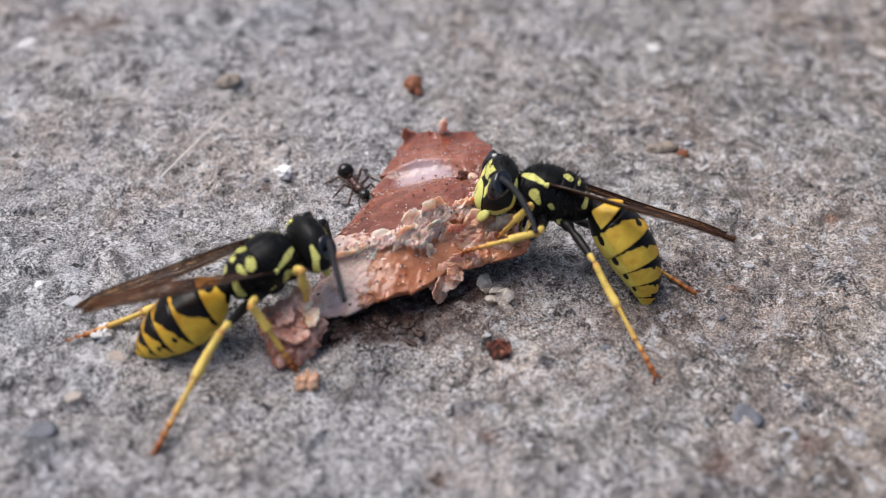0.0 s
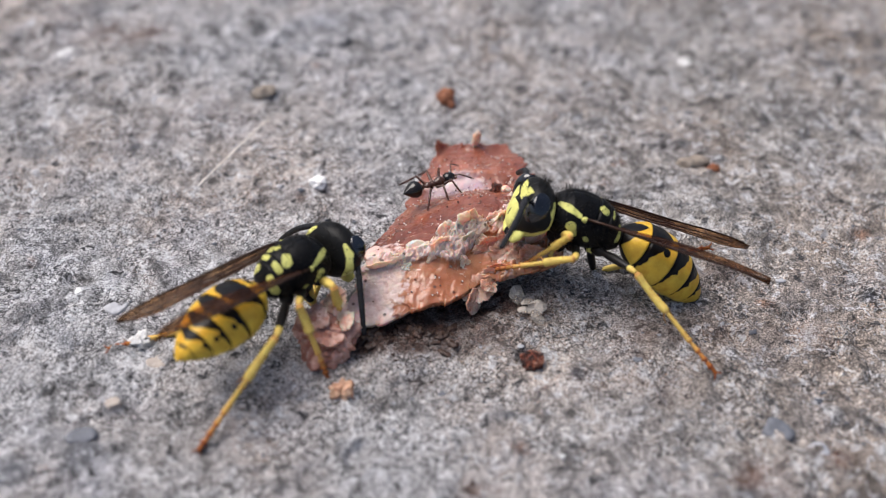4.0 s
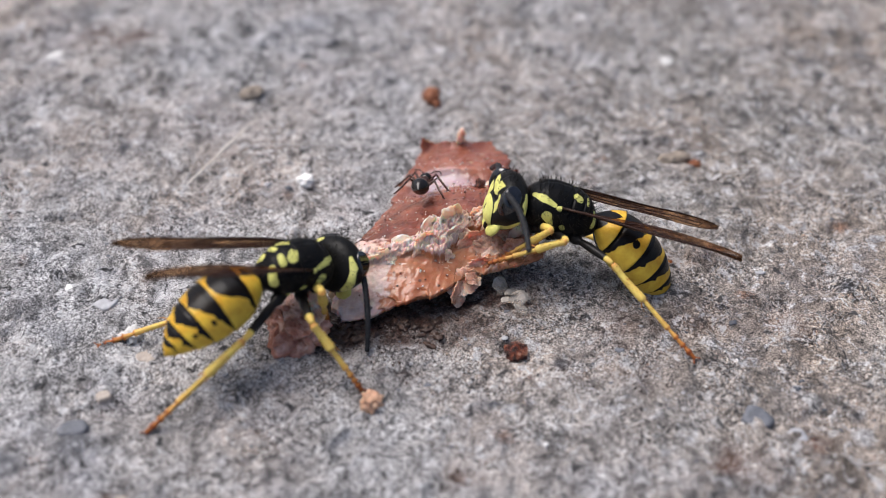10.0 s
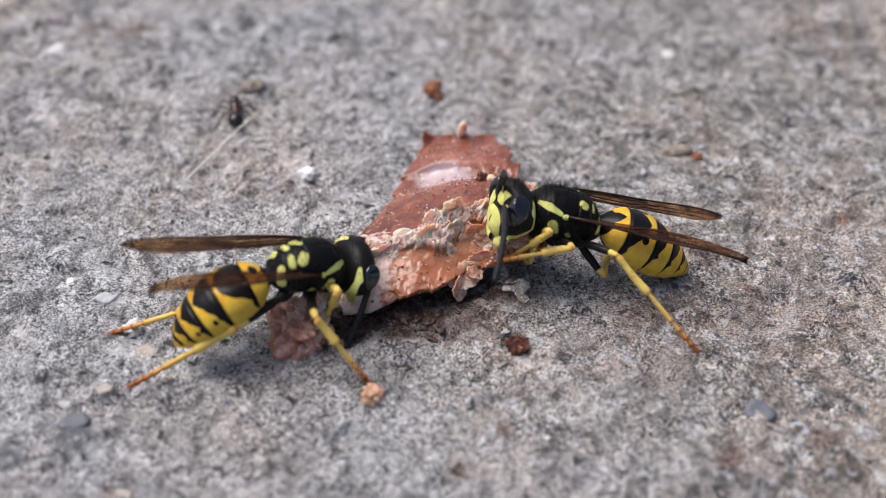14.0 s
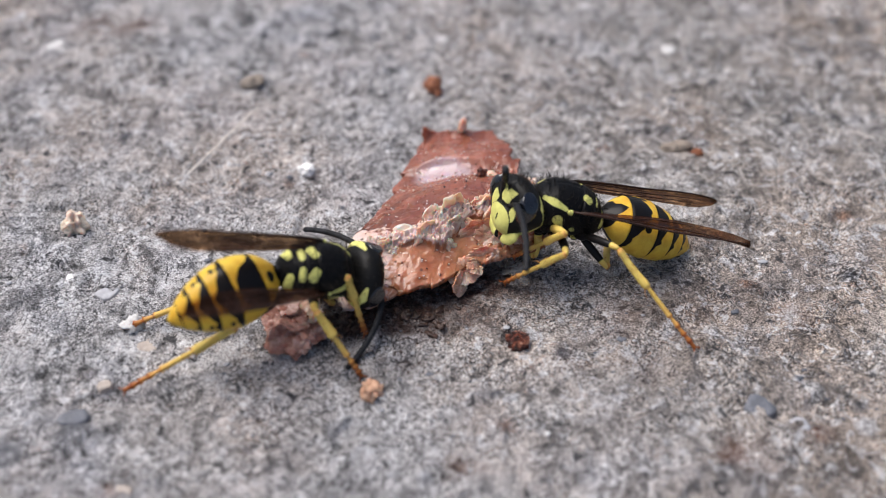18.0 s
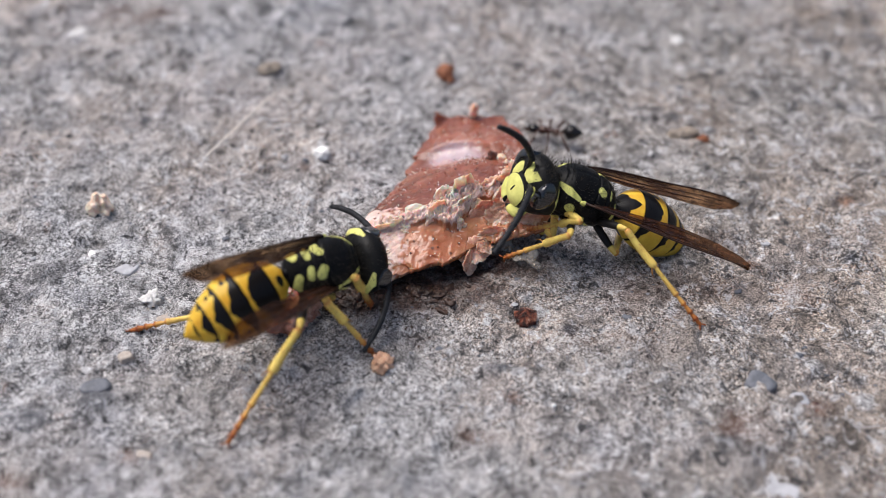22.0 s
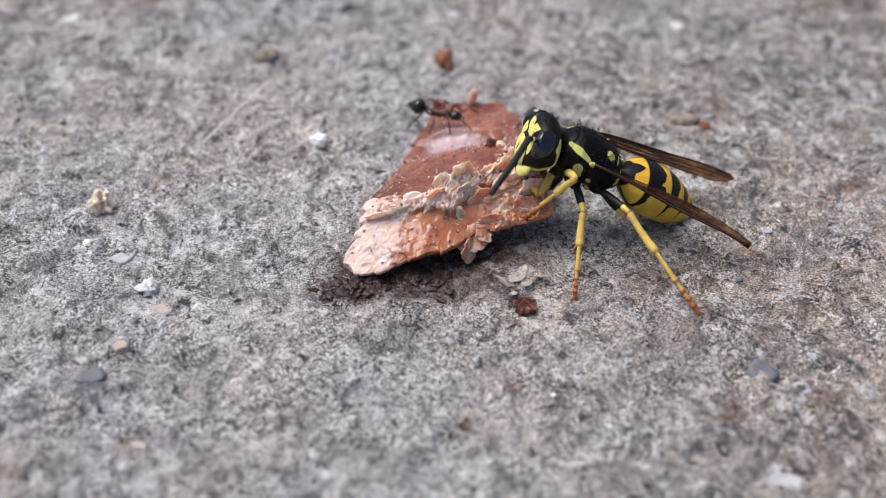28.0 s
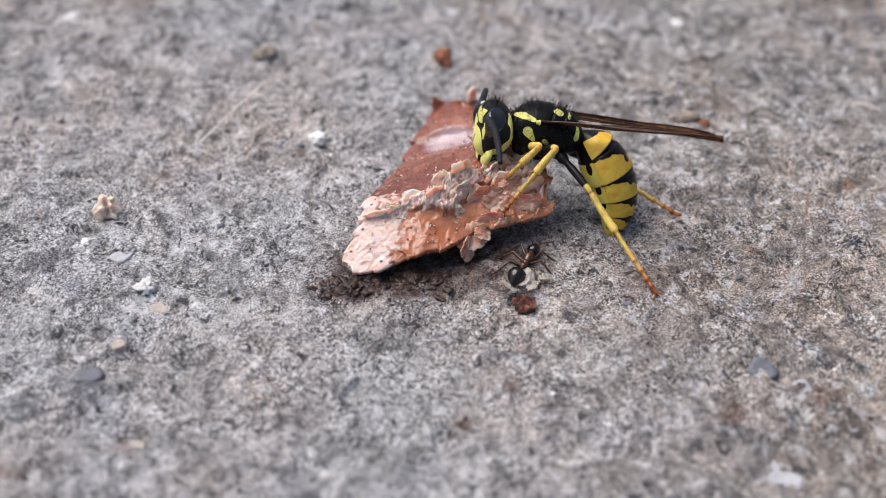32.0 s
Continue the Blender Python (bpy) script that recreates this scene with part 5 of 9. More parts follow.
# ---- bits lying about and stones in the concrete ----
crumb("rust_crumb", (0.75, 0.62, 0.6), 51, RUST, "rusty brown crumb on the concrete", "crumb", -1.15, 16.9, 0.55, 20, 0.35)
crumb("rust_crumb", (0.35, 0.3, 0.3), 58, RUST, "small rusty brown crumb on the concrete", "crumb", -0.75, 16.2, 0.25, 20, 0.35)
crumb("dark_red_crumb", (0.70, 0.64, 0.48), 52, DARK_RED, "dark red crumb on the concrete", "crumb", 4.25, -10.3, 0.3, 0, 0.36, False, 0.24)
crumb("white_chip", (0.58, 0.6, 0.42), 153, WHITE, "white chip of stone on the concrete", "stone", -10.0, 6.2, 0.25, 20, 0.5, False, 0.4)
crumb("dark_chip", (0.3, 0.25, 0.2), 59, SLATE, "small dark chip of stone", "stone", -11.2, 5.5, 0.1, 20, 0.3)
crumb("grey_chip", (0.95, 0.6, 0.5), 54, OLIVE, "greyish olive chip of stone on the concrete", "stone", -15.3, 17.2, 0.35, 25, 0.3)
crumb("white_pebble", (0.72, 0.62, 0.40), 55, CHALK, "white crumbly pebble on the concrete", "stone", -19.2, -9.2, 0.22, 0, 0.6, False, 0.35)
crumb("tan_pebble", (0.8, 0.6, 0.3), 56, TANSTONE, "flat tan pebble set in the concrete", "stone", -18.0, -10.6, 0.05, 10, 0.2)
crumb("tan_pebble", (0.45, 0.4, 0.25), 57, TANSTONE, "small tan pebble set in the concrete", "stone", -19.9, -14.0, 0.05, 10, 0.2)
crumb("slate_pebble", (0.95, 0.75, 0.25), 61, SLATE, "slate-grey pebble set in the concrete", "stone", 18.0, -15.0, 0.02, -30, 0.18)
crumb("pale_pebble", (0.62, 0.55, 0.3), 62, QUARTZ, "pale grey pebble beside a rusty stain", "stone", 19.9, -16.4, 0.1, 0, 0.2)
crumb("rust_crumb", (0.5, 0.36, 0.12), 63, DARK_RED, "flat rusty crumb beside the pale pebble", "crumb", 20.7, -16.9, 0.05, 30, 0.4)
crumb("quartz_pebble", (1.05, 1.05, 0.35), 64, QUARTZ, "broad whitish quartz pebble set in the concrete", "stone", 17.6, -22.2, 0.05, 20, 0.25)
crumb("dark_pebble", (0.8, 0.6, 0.4), 65, SLATE, "dark blue-grey pebble set in the concrete", "stone", -21.0, -16.4, 0.02, 20, 0.25)
crumb("olive_debris", (1.3, 0.55, 0.4), 66, OLIVE, "dry olive-brown scrap of debris", "debris", 16.9, 9.6, 0.2, 8, 0.4)
crumb("olive_debris", (0.5, 0.35, 0.3), 67, RUST, "dry brown scrap of debris", "debris", 18.3, 9.0, 0.15, 8, 0.4)
crumb("pale_pebble", (1.35, 0.8, 0.3), 68, CHALK, "pale grey pebble set in the concrete", "stone", -32.5, 22.6, 0.05, 0, 0.2)
crumb("white_pebble", (0.55, 0.75, 0.35), 69, CHALK, "small bright pebble set in the concrete", "stone", 18.35, 23.3, 0.1, 0, 0.2)
crumb("ring_pebble", (0.75, 0.55, 0.2), 70, QUARTZ, "pale flat pebble set in the concrete", "stone", -21.4, -6.3, 0.05, 20, 0.2)
crumb("white_grain", (0.32, 0.28, 0.25), 71, WHITE, "tiny white pebble on the concrete", "stone", -24.0, -5.1, 0.15, 0, 0.3)
crumb("white_grain", (0.14, 0.14, 0.12), 72, WHITE, "tiny white grain on the concrete", "stone", 5.6, -17.1, 0.05, 0, 0.3)
crumb("rust_grain", (0.45, 0.36, 0.14), 73, TANSTONE, "small brownish pebble set in the concrete", "stone", -17.3, -21.2, 0.05, 0, 0.3)


def build_straw():
    t = np.linspace(0, 1, 24)
    pts = np.stack([-18.3 + 3.95 * t, 5.2 + 8.3 * t, 0.55 + 0.35 * np.sin(t * math.pi)], 1)
    pts[:, 0] += 0.25 * np.sin(t * math.pi)
    part_ob = part("straw", tube(pts, np.interp(t, [0, 0.5, 1], [0.052, 0.066, 0.042]), 7), STRAWM)
    tagged(part_ob, "thin pale dry straw lying on the concrete", "straw")


build_straw()


def build_muck():
    """Dark greasy grit left where the chunk was cut off."""
    rng = np.random.RandomState(30)
    bits = []
    for _ in range(330):
        a, b = rng.normal(0, 1, 2)
        q = rng.rand()
        x, y = (-6.6 + 1.2 * a, -9.2 + 0.7 * b) if q < 0.35 else (-3.2 + 1.2 * a, -10.6 + 1.0 * b) if q < 0.45 else (-3.4 + 2.0 * a, -7.9 + 0.75 * b)
        r = rng.uniform(0.03, 0.08) * (1 if rng.rand() < 0.9 else 1.6)
        v, f = lump((r * 1.6, r, r * 0.7), rng.randint(1000), 0.8, r * 0.8, 8, 11)
        t = rng.uniform(0, 6.28)
        v = np.stack([v[:, 0] * math.cos(t) - v[:, 1] * math.sin(t), v[:, 0] * math.sin(t) + v[:, 1] * math.cos(t), v[:, 2]], 1)
        bits.append((v + (x, y, level(x, y) + r * 0.05), f))
    for _ in range(70):
        a, b = rng.normal(0, 1, 2)
        x, y = (-6.4 + 1.0 * a, -8.9 + 0.55 * b) if rng.rand() < 0.6 else (-3.2 + 1.8 * a, -7.9 + 0.6 * b)
        r = rng.uniform(0.12, 0.30)
        v, f = lump((r * 1.7, r * 0.8, r * 0.45), rng.randint(1000), 0.9, r * 0.6, 9, 12)
        t = rng.uniform(0, 6.28)
        v = np.stack([v[:, 0] * math.cos(t) - v[:, 1] * math.sin(t), v[:, 0] * math.sin(t) + v[:, 1] * math.cos(t), v[:, 2]], 1)
        bits.append((v + (x, y, level(x, y) + r * 0.1), f))
    tagged(part("grease_grit", join(*bits), MUCK), "dark greasy grit left beside the meat", "grit", kind="stuff")


def build_grit():
    """Loose sand grains strewn over the slab."""
    rng = np.random.RandomState(31)
    for name, mat_, count in (("sand_grain", QUARTZ, 240), ("dark_grit", SLATE, 420)):
        bits = []
        for _ in range(count):
            x, y = rng.uniform(-38, 38), rng.uniform(-22, 32)
            r = rng.uniform(0.04, 0.11) if rng.rand() < 0.93 else rng.uniform(0.12, 0.22)
            v, f = lump((r * 1.4, r, r * 0.45), rng.randint(1000), 0.8, r * 0.9, 7, 9)
            bits.append((v + (x, y, level(x, y) + r * 0.05), f))
        tagged(part(name, join(*bits), mat_), "loose fine grains strewn on the concrete", "grit", kind="stuff")


build_muck()
build_grit()


# ---- what moves ----
def curl(w, rows):
    """Keys the hind body: the lower it hangs, the more its rings bend, about the same line from waist to tip."""
    paths = [[] for _ in w["rings"]]
    base = []
    for t, m in rows:
        hang = abs(math.degrees(m.to_euler().y))
        bend = min(78.0, 8 + 1.15 * max(0.0, hang - 13))
        spot, angle = Vector((0, 0, 0)), 0.0
        for k, path in enumerate(paths):
            spot = spot + pose(0, 0, 0, 0, angle, 0) @ Vector((-w["steps"][k] * (1 + 0.0012 * bend), 0, 0))
            angle -= bend / len(paths)
            path.append((t, pose(*spot, 0, angle, 0)))
        tip = spot + pose(0, 0, 0, 0, angle, 0) @ Vector((-w["steps"][5], 0, 0))
        base.append((t, m @ pose(0, 0, 0, 0, math.degrees(math.atan2(-tip.z, -tip.x)), 0)))
    walk(w["gaster"], base)
    for ring, path in zip(w["rings"], paths):
        walk(ring, path)


def motions():
    w = WASPS[0]
    walk(w["body"], [(0, pose(0.00756, -0.00163, 0.00524, 29.9, -2.7, 165.2)), (1, pose(0.00731, -0.00197, 0.0051, 22.9, -11.2, 170.8)), (2, pose(0.00731, -0.00136, 0.00494, 16, -8.5, 172.6)), (3, pose(0.00747, -0.00206, 0.00501, 16.1, -13.3, 174.4)), (6, pose(0.00693, -0.00293, 0.00511, 17.2, -15.1, 168.2)), (7, pose(0.00668, -0.00297, 0.00503, 11.3, -14.5, 170.1)), (8, pose(0.00694, -0.0034, 0.00499, 10.5, -16.7, 171.6)), (9, pose(0.00706, -0.00279, 0.00513, 16.2, -13.4, 167.9)), (10, pose(0.007, -0.00211, 0.005, 15.4, -12.9, 175.9)), (11, pose(0.00733, -0.00202, 0.00506, 17.5, -14.6, 172.5)), (12, pose(0.00711, -0.00299, 0.00492, 8.7, -15.6, 176.7)), (13, pose(0.00728, -0.00266, 0.00493, 9.1, -15, 178.7)), (14, pose(0.00707, -0.00323, 0.00494, 10.2, -14.7, -179.5)), (17, pose(0.0074, -0.00259, 0.00493, 13.8, -14.3, -172.6)), (18, pose(0.00726, -0.00301, 0.00493, 6.6, -16.6, -175.4)), (19, pose(0.00724, -0.00305, 0.0049, 2.3, -15.9, -173.6)), (20, pose(0.0075, -0.0027, 0.0049, 0.4, -16.4, -175.4)), (21, pose(0.00758, -0.00295, 0.00493, -2.6, -21.3, -178.8)), (22, pose(0.00772, -0.00361, 0.00497, -2.8, -22.2, 179.6)), (23, pose(0.00754, -0.00299, 0.00487, -3.2, -17.1, -174.6)), (24, pose(0.00791, -0.00391, 0.00481, -8.2, -21.3, -159.5)), (24.5, pose(0.00757, -0.00369, 0.00489, -11.5, -24.4, -160.6)), (25, pose(0.0072, -0.0044, 0.00479, -1.8, -8.1, -151.6)), (27.5, pose(0.0075, -0.00307, 0.005, -7.8, -15.9, -156.8)), (28, pose(0.00822, -0.00182, 0.00551, 1.1, -28.3, 179.9)), (29, pose(0.00701, -0.00201, 0.00558, 8.1, -9.4, 164.5)), (30, pose(0.00702, -0.00122, 0.00548, 12.7, -14.4, 171.4)), (31, pose(0.00616, -0.00083, 0.00578, 22.5, -5.5, 169)), (32, pose(0.00559, 0.00057, 0.00581, 23.9, 0, 170.7))])
    walk(w["head"], [(0, pose(0.00221, 0, -0.00027, -14.2, -3.4, 19.8)), (1, pose(0.00221, 0, -0.00027, -11.3, -0.7, 15.8)), (2, pose(0.00221, 0, -0.00027, -5.9, -2.5, 21.3)), (3, pose(0.00221, 0, -0.00027, -3.2, -3.8, 14.7)), (6, pose(0.00221, 0, -0.00027, 2.5, -6.7, 15)), (7, pose(0.00221, 0, -0.00027, 0, 0.1, 17.2)), (8, pose(0.00221, 0, -0.00027, 0.9, 0.1, 10.1)), (9, pose(0.00221, 0, -0.00027, -3.3, -4.5, 16.5)), (10, pose(0.00221, 0, -0.00027, -1.9, -1.4, 10)), (11, pose(0.00221, 0, -0.00027, 5.7, -1.6, 12.5)), (12, pose(0.00221, 0, -0.00027, 3.1, 5.2, 17.4)), (13, pose(0.00221, 0, -0.00027, 4.6, -0.8, 14.1)), (14, pose(0.00221, 0, -0.00027, 4.1, 1.5, 15.1)), (17, pose(0.00221, 0, -0.00027, -5.2, 14, 28.6)), (18, pose(0.00221, 0, -0.00027, 5.9, 3.7, 21.4)), (19, pose(0.00221, 0, -0.00027, -2, 15.6, 23.7)), (20, pose(0.00221, 0, -0.00027, 5.1, 12.9, 25.7)), (21, pose(0.00221, 0, -0.00027, -2.9, 6.6, 23)), (22, pose(0.00221, 0, -0.00027, -6.7, -6.1, 23.6)), (23, pose(0.00221, 0, -0.00027, -5.9, 4.6, 31.3)), (24, pose(0.00221, 0, -0.00027, -41.8, 6.2, 7.8)), (24.5, pose(0.00221, 0, -0.00027, -46.6, 10.1, 4.6)), (25, pose(0.00221, 0, -0.00027, -28, 14.8, 14.7)), (27.5, pose(0.00221, 0, -0.00027, -34.7, 20.9, 9.5)), (28, pose(0.00221, 0, -0.00027, 6.1, 8, 5.4)), (29, pose(0.00221, 0, -0.00027, 5.4, -4.6, 18.5)), (30, pose(0.00221, 0, -0.00027, 4, -8.2, 18.1)), (31, pose(0.00221, 0, -0.00027, -2.1, -4.3, 13.3)), (32, pose(0.00221, 0, -0.00027, 0.3, 1.6, 21.8))])
    curl(w, [(0, pose(-0.00236, 0, -0.00007, 8, -50.4, 0.8)), (1, pose(-0.00236, 0, -0.00007, 6, -35.0, 1.6)), (2, pose(-0.00236, 0, -0.00007, 4, -40.5, -8.4)), (3, pose(-0.00236, 0, -0.00007, -5, -33.7, -0.6)), (6, pose(-0.00236, 0, -0.00007, -18, -21.5, 7.7)), (7, pose(-0.00236, 0, -0.00007, -18, -18.0, 7.4)), (8, pose(-0.00236, 0, -0.00007, -18, -16.4, 1.3)), (9, pose(-0.00236, 0, -0.00007, -18, -25.8, 1.9)), (10, pose(-0.00236, 0, -0.00007, -18, -35.1, -3.3)), (11, pose(-0.00236, 0, -0.00007, -18, -35.8, 2.1)), (12, pose(-0.00236, 0, -0.00007, -18, -18.6, 1.7)), (13, pose(-0.00236, 0, -0.00007, -18, -23.5, 3.5)), (14, pose(-0.00236, 0, -0.00007, -18, -18.9, 2.2)), (17, pose(-0.00236, 0, -0.00007, -18, -22.7, 2.1)), (18, pose(-0.00236, 0, -0.00007, -18, -12.8, 5.8)), (19, pose(-0.00236, 0, -0.00007, -18, -11.2, 2.7)), (20, pose(-0.00236, 0, -0.00007, -18, -12.4, 11.2)), (21, pose(-0.00236, 0, -0.00007, -18, -11.9, 7.6)), (22, pose(-0.00236, 0, -0.00007, -18, -20.3, 12.3)), (23, pose(-0.00236, 0, -0.00007, -18, -11.0, 5.2)), (24, pose(-0.00236, 0, -0.00007, -18, -18.2, 3)), (24.5, pose(-0.00236, 0, -0.00007, -18, -6.1, 8)), (25, pose(-0.00236, 0, -0.00007, -18, -27.9, 12.2)), (27.5, pose(-0.00236, 0, -0.00007, -11, -17.2, -0.9)), (28, pose(-0.00236, 0, -0.00007, -10, -10.4, 10.5)), (29, pose(-0.00236, 0, -0.00007, 2, -31.6, 1.6)), (30, pose(-0.00236, 0, -0.00007, 8, -31.1, 1.2)), (31, pose(-0.00236, 0, -0.00007, 18, -36.6, 3.2)), (32, pose(-0.00236, 0, -0.00007, 18, -69.5, -3.5))])
    walk(w["wing_l"], [(0, pose(0.00005, 0.00162, 0.00065, 0, -1.6, -11.5)), (1, pose(0.00005, 0.00162, 0.00065, 0, 1.9, -12.3)), (2, pose(0.00005, 0.00162, 0.00065, 0, 6, -11.4)), (3, pose(0.00005, 0.00162, 0.00065, 0, 4.5, -10.4)), (6, pose(0.00005, 0.00162, 0.00065, 0, 3.6, -12.3)), (7, pose(0.00005, 0.00162, 0.00065, 0, 5.8, -12)), (8, pose(0.00005, 0.00162, 0.00065, 0, 4.7, -10.6)), (9, pose(0.00005, 0.00162, 0.00065, 0, 4, -12.4)), (10, pose(0.00005, 0.00162, 0.00065, 0, 2.7, -10.1)), (11, pose(0.00005, 0.00162, 0.00065, 0, 1.5, -12.1)), (12, pose(0.00005, 0.00162, 0.00065, 0, 5.6, -9.5)), (13, pose(0.00005, 0.00162, 0.00065, 0, 5.5, -9)), (14, pose(0.00005, 0.00162, 0.00065, 0, 3.4, -8.6)), (17, pose(0.00005, 0.00162, 0.00065, 0, 2.5, -8.7)), (18, pose(0.00005, 0.00162, 0.00065, 0, 5.9, -7.7)), (19, pose(0.00005, 0.00162, 0.00065, 0, 5.7, -7.3)), (20, pose(0.00005, 0.00162, 0.00065, 0, 8.8, -9.2)), (21, pose(0.00005, 0.00162, 0.00065, 0, 7.7, -10.6)), (22, pose(0.00005, 0.00162, 0.00065, 0, 4.2, -8.1)), (23, pose(0.00005, 0.00162, 0.00065, 0, 7.4, -7.7)), (24, pose(0.00005, 0.00162, 0.00065, 0, 2, -6.8)), (24.5, pose(0.00005, 0.00162, 0.00065, 0, -0.1, -7.6)), (25, pose(0.00005, 0.00162, 0.00065, 0, -0.1, -5.5)), (27.5, pose(0.00005, 0.00162, 0.00065, 0, 5.1, -9)), (28, pose(0.00005, 0.00162, 0.00065, 0, 4.9, -12.2)), (29, pose(0.00005, 0.00162, 0.00065, 0, 6.3, -11.9)), (30, pose(0.00005, 0.00162, 0.00065, 0, 5.4, -10.9)), (31, pose(0.00005, 0.00162, 0.00065, 0, 2.9, -12.7)), (32, pose(0.00005, 0.00162, 0.00065, 0, 4.4, -11.5))])
    walk(w["wing_r"], [(0, pose(0.00005, -0.00162, 0.00065, 0, -6.2, 6)), (1, pose(0.00005, -0.00162, 0.00065, 0, -2.9, 4.4)), (2, pose(0.00005, -0.00162, 0.00065, 0, -2.3, 6.4)), (3, pose(0.00005, -0.00162, 0.00065, 0, -0.5, 5.2)), (6, pose(0.00005, -0.00162, 0.00065, 0, 0.7, 4.4)), (7, pose(0.00005, -0.00162, 0.00065, 0, -0.2, 5.3)), (8, pose(0.00005, -0.00162, 0.00065, 0, 0.5, 4.8)), (9, pose(0.00005, -0.00162, 0.00065, 0, -0.7, 5.1)), (10, pose(0.00005, -0.00162, 0.00065, 0, -1.2, 4.7)), (11, pose(0.00005, -0.00162, 0.00065, 0, -2.3, 4.8)), (12, pose(0.00005, -0.00162, 0.00065, 0, -0.6, 5.6)), (13, pose(0.00005, -0.00162, 0.00065, 0, 0.3, 4.8)), (14, pose(0.00005, -0.00162, 0.00065, 0, 1.8, 5)), (17, pose(0.00005, -0.00162, 0.00065, 0, -1.7, 6)), (18, pose(0.00005, -0.00162, 0.00065, 0, 2.5, 6.2)), (19, pose(0.00005, -0.00162, 0.00065, 0, 3.5, 7.4)), (20, pose(0.00005, -0.00162, 0.00065, 0, 3, 7.6)), (21, pose(0.00005, -0.00162, 0.00065, 0, 3.6, 8.3)), (22, pose(0.00005, -0.00162, 0.00065, 0, 5.9, 4.4)), (23, pose(0.00005, -0.00162, 0.00065, 0, 4.2, 6.7)), (24, pose(0.00005, -0.00162, 0.00065, 0, 4.4, 5.7)), (24.5, pose(0.00005, -0.00162, 0.00065, 0, 4, 6)), (25, pose(0.00005, -0.00162, 0.00065, 0, 6.9, 2.1)), (27.5, pose(0.00005, -0.00162, 0.00065, 0, 7.8, 6.8)), (28, pose(0.00005, -0.00162, 0.00065, 0, 6, 6.3)), (29, pose(0.00005, -0.00162, 0.00065, 0, -0.6, 5.5)), (30, pose(0.00005, -0.00162, 0.00065, 0, -0.8, 4.5)), (31, pose(0.00005, -0.00162, 0.00065, 0, -5, 4.8)), (32, pose(0.00005, -0.00162, 0.00065, 0, -2, 7.1))])
    walk(w["ant_l"], [(0, pose(0.00192, 0.00049, 0.00027, 0, 0.9, 111)), (1, pose(0.00192, 0.00049, 0.00027, 0, 2.9, 97.1)), (2, pose(0.00192, 0.00049, 0.00027, 0, 14.7, 81)), (3, pose(0.00192, 0.00049, 0.00027, 0, 18.9, 64.1)), (6, pose(0.00192, 0.00049, 0.00027, 0, -27.2, 69.2)), (7, pose(0.00192, 0.00049, 0.00027, 0, -5.2, 93.9)), (8, pose(0.00192, 0.00049, 0.00027, 0, 0.8, 97.3)), (9, pose(0.00192, 0.00049, 0.00027, 0, 1.3, 97.9)), (10, pose(0.00192, 0.00049, 0.00027, 0, 2.7, 97.8)), (11, pose(0.00192, 0.00049, 0.00027, 0, 27.7, 67.1)), (12, pose(0.00192, 0.00049, 0.00027, 0, 15.4, 73.4)), (13, pose(0.00192, 0.00049, 0.00027, 0, 20.6, 67.1)), (14, pose(0.00192, 0.00049, 0.00027, 0, 20.3, 68.3)), (17, pose(0.00192, 0.00049, 0.00027, 0, -20.9, 78.6)), (18, pose(0.00192, 0.00049, 0.00027, 0, 8.6, 69.6)), (19, pose(0.00192, 0.00049, 0.00027, 0, -4.3, 83.9)), (20, pose(0.00192, 0.00049, 0.00027, 0, -1.5, 44.8)), (21, pose(0.00192, 0.00049, 0.00027, 0, -5.1, 56.1)), (22, pose(0.00192, 0.00049, 0.00027, 0, 11.4, 51.2)), (23, pose(0.00192, 0.00049, 0.00027, 0, 0.1, 44)), (24, pose(0.00192, 0.00049, 0.00027, 0, -35, 32.3)), (24.5, pose(0.00192, 0.00049, 0.00027, 0, -39.8, 38.6)), (25, pose(0.00192, 0.00049, 0.00027, 0, -37.7, 94.9)), (27.5, pose(0.00192, 0.00049, 0.00027, 0, -53.4, 78.6)), (28, pose(0.00192, 0.00049, 0.00027, 0, 15.1, 59.8)), (29, pose(0.00192, 0.00049, 0.00027, 0, 2.7, 81.2)), (30, pose(0.00192, 0.00049, 0.00027, 0, 11.1, 48.7)), (31, pose(0.00192, 0.00049, 0.00027, 0, 1.5, 89.2)), (32, pose(0.00192, 0.00049, 0.00027, 0, 9.5, 85.7))])
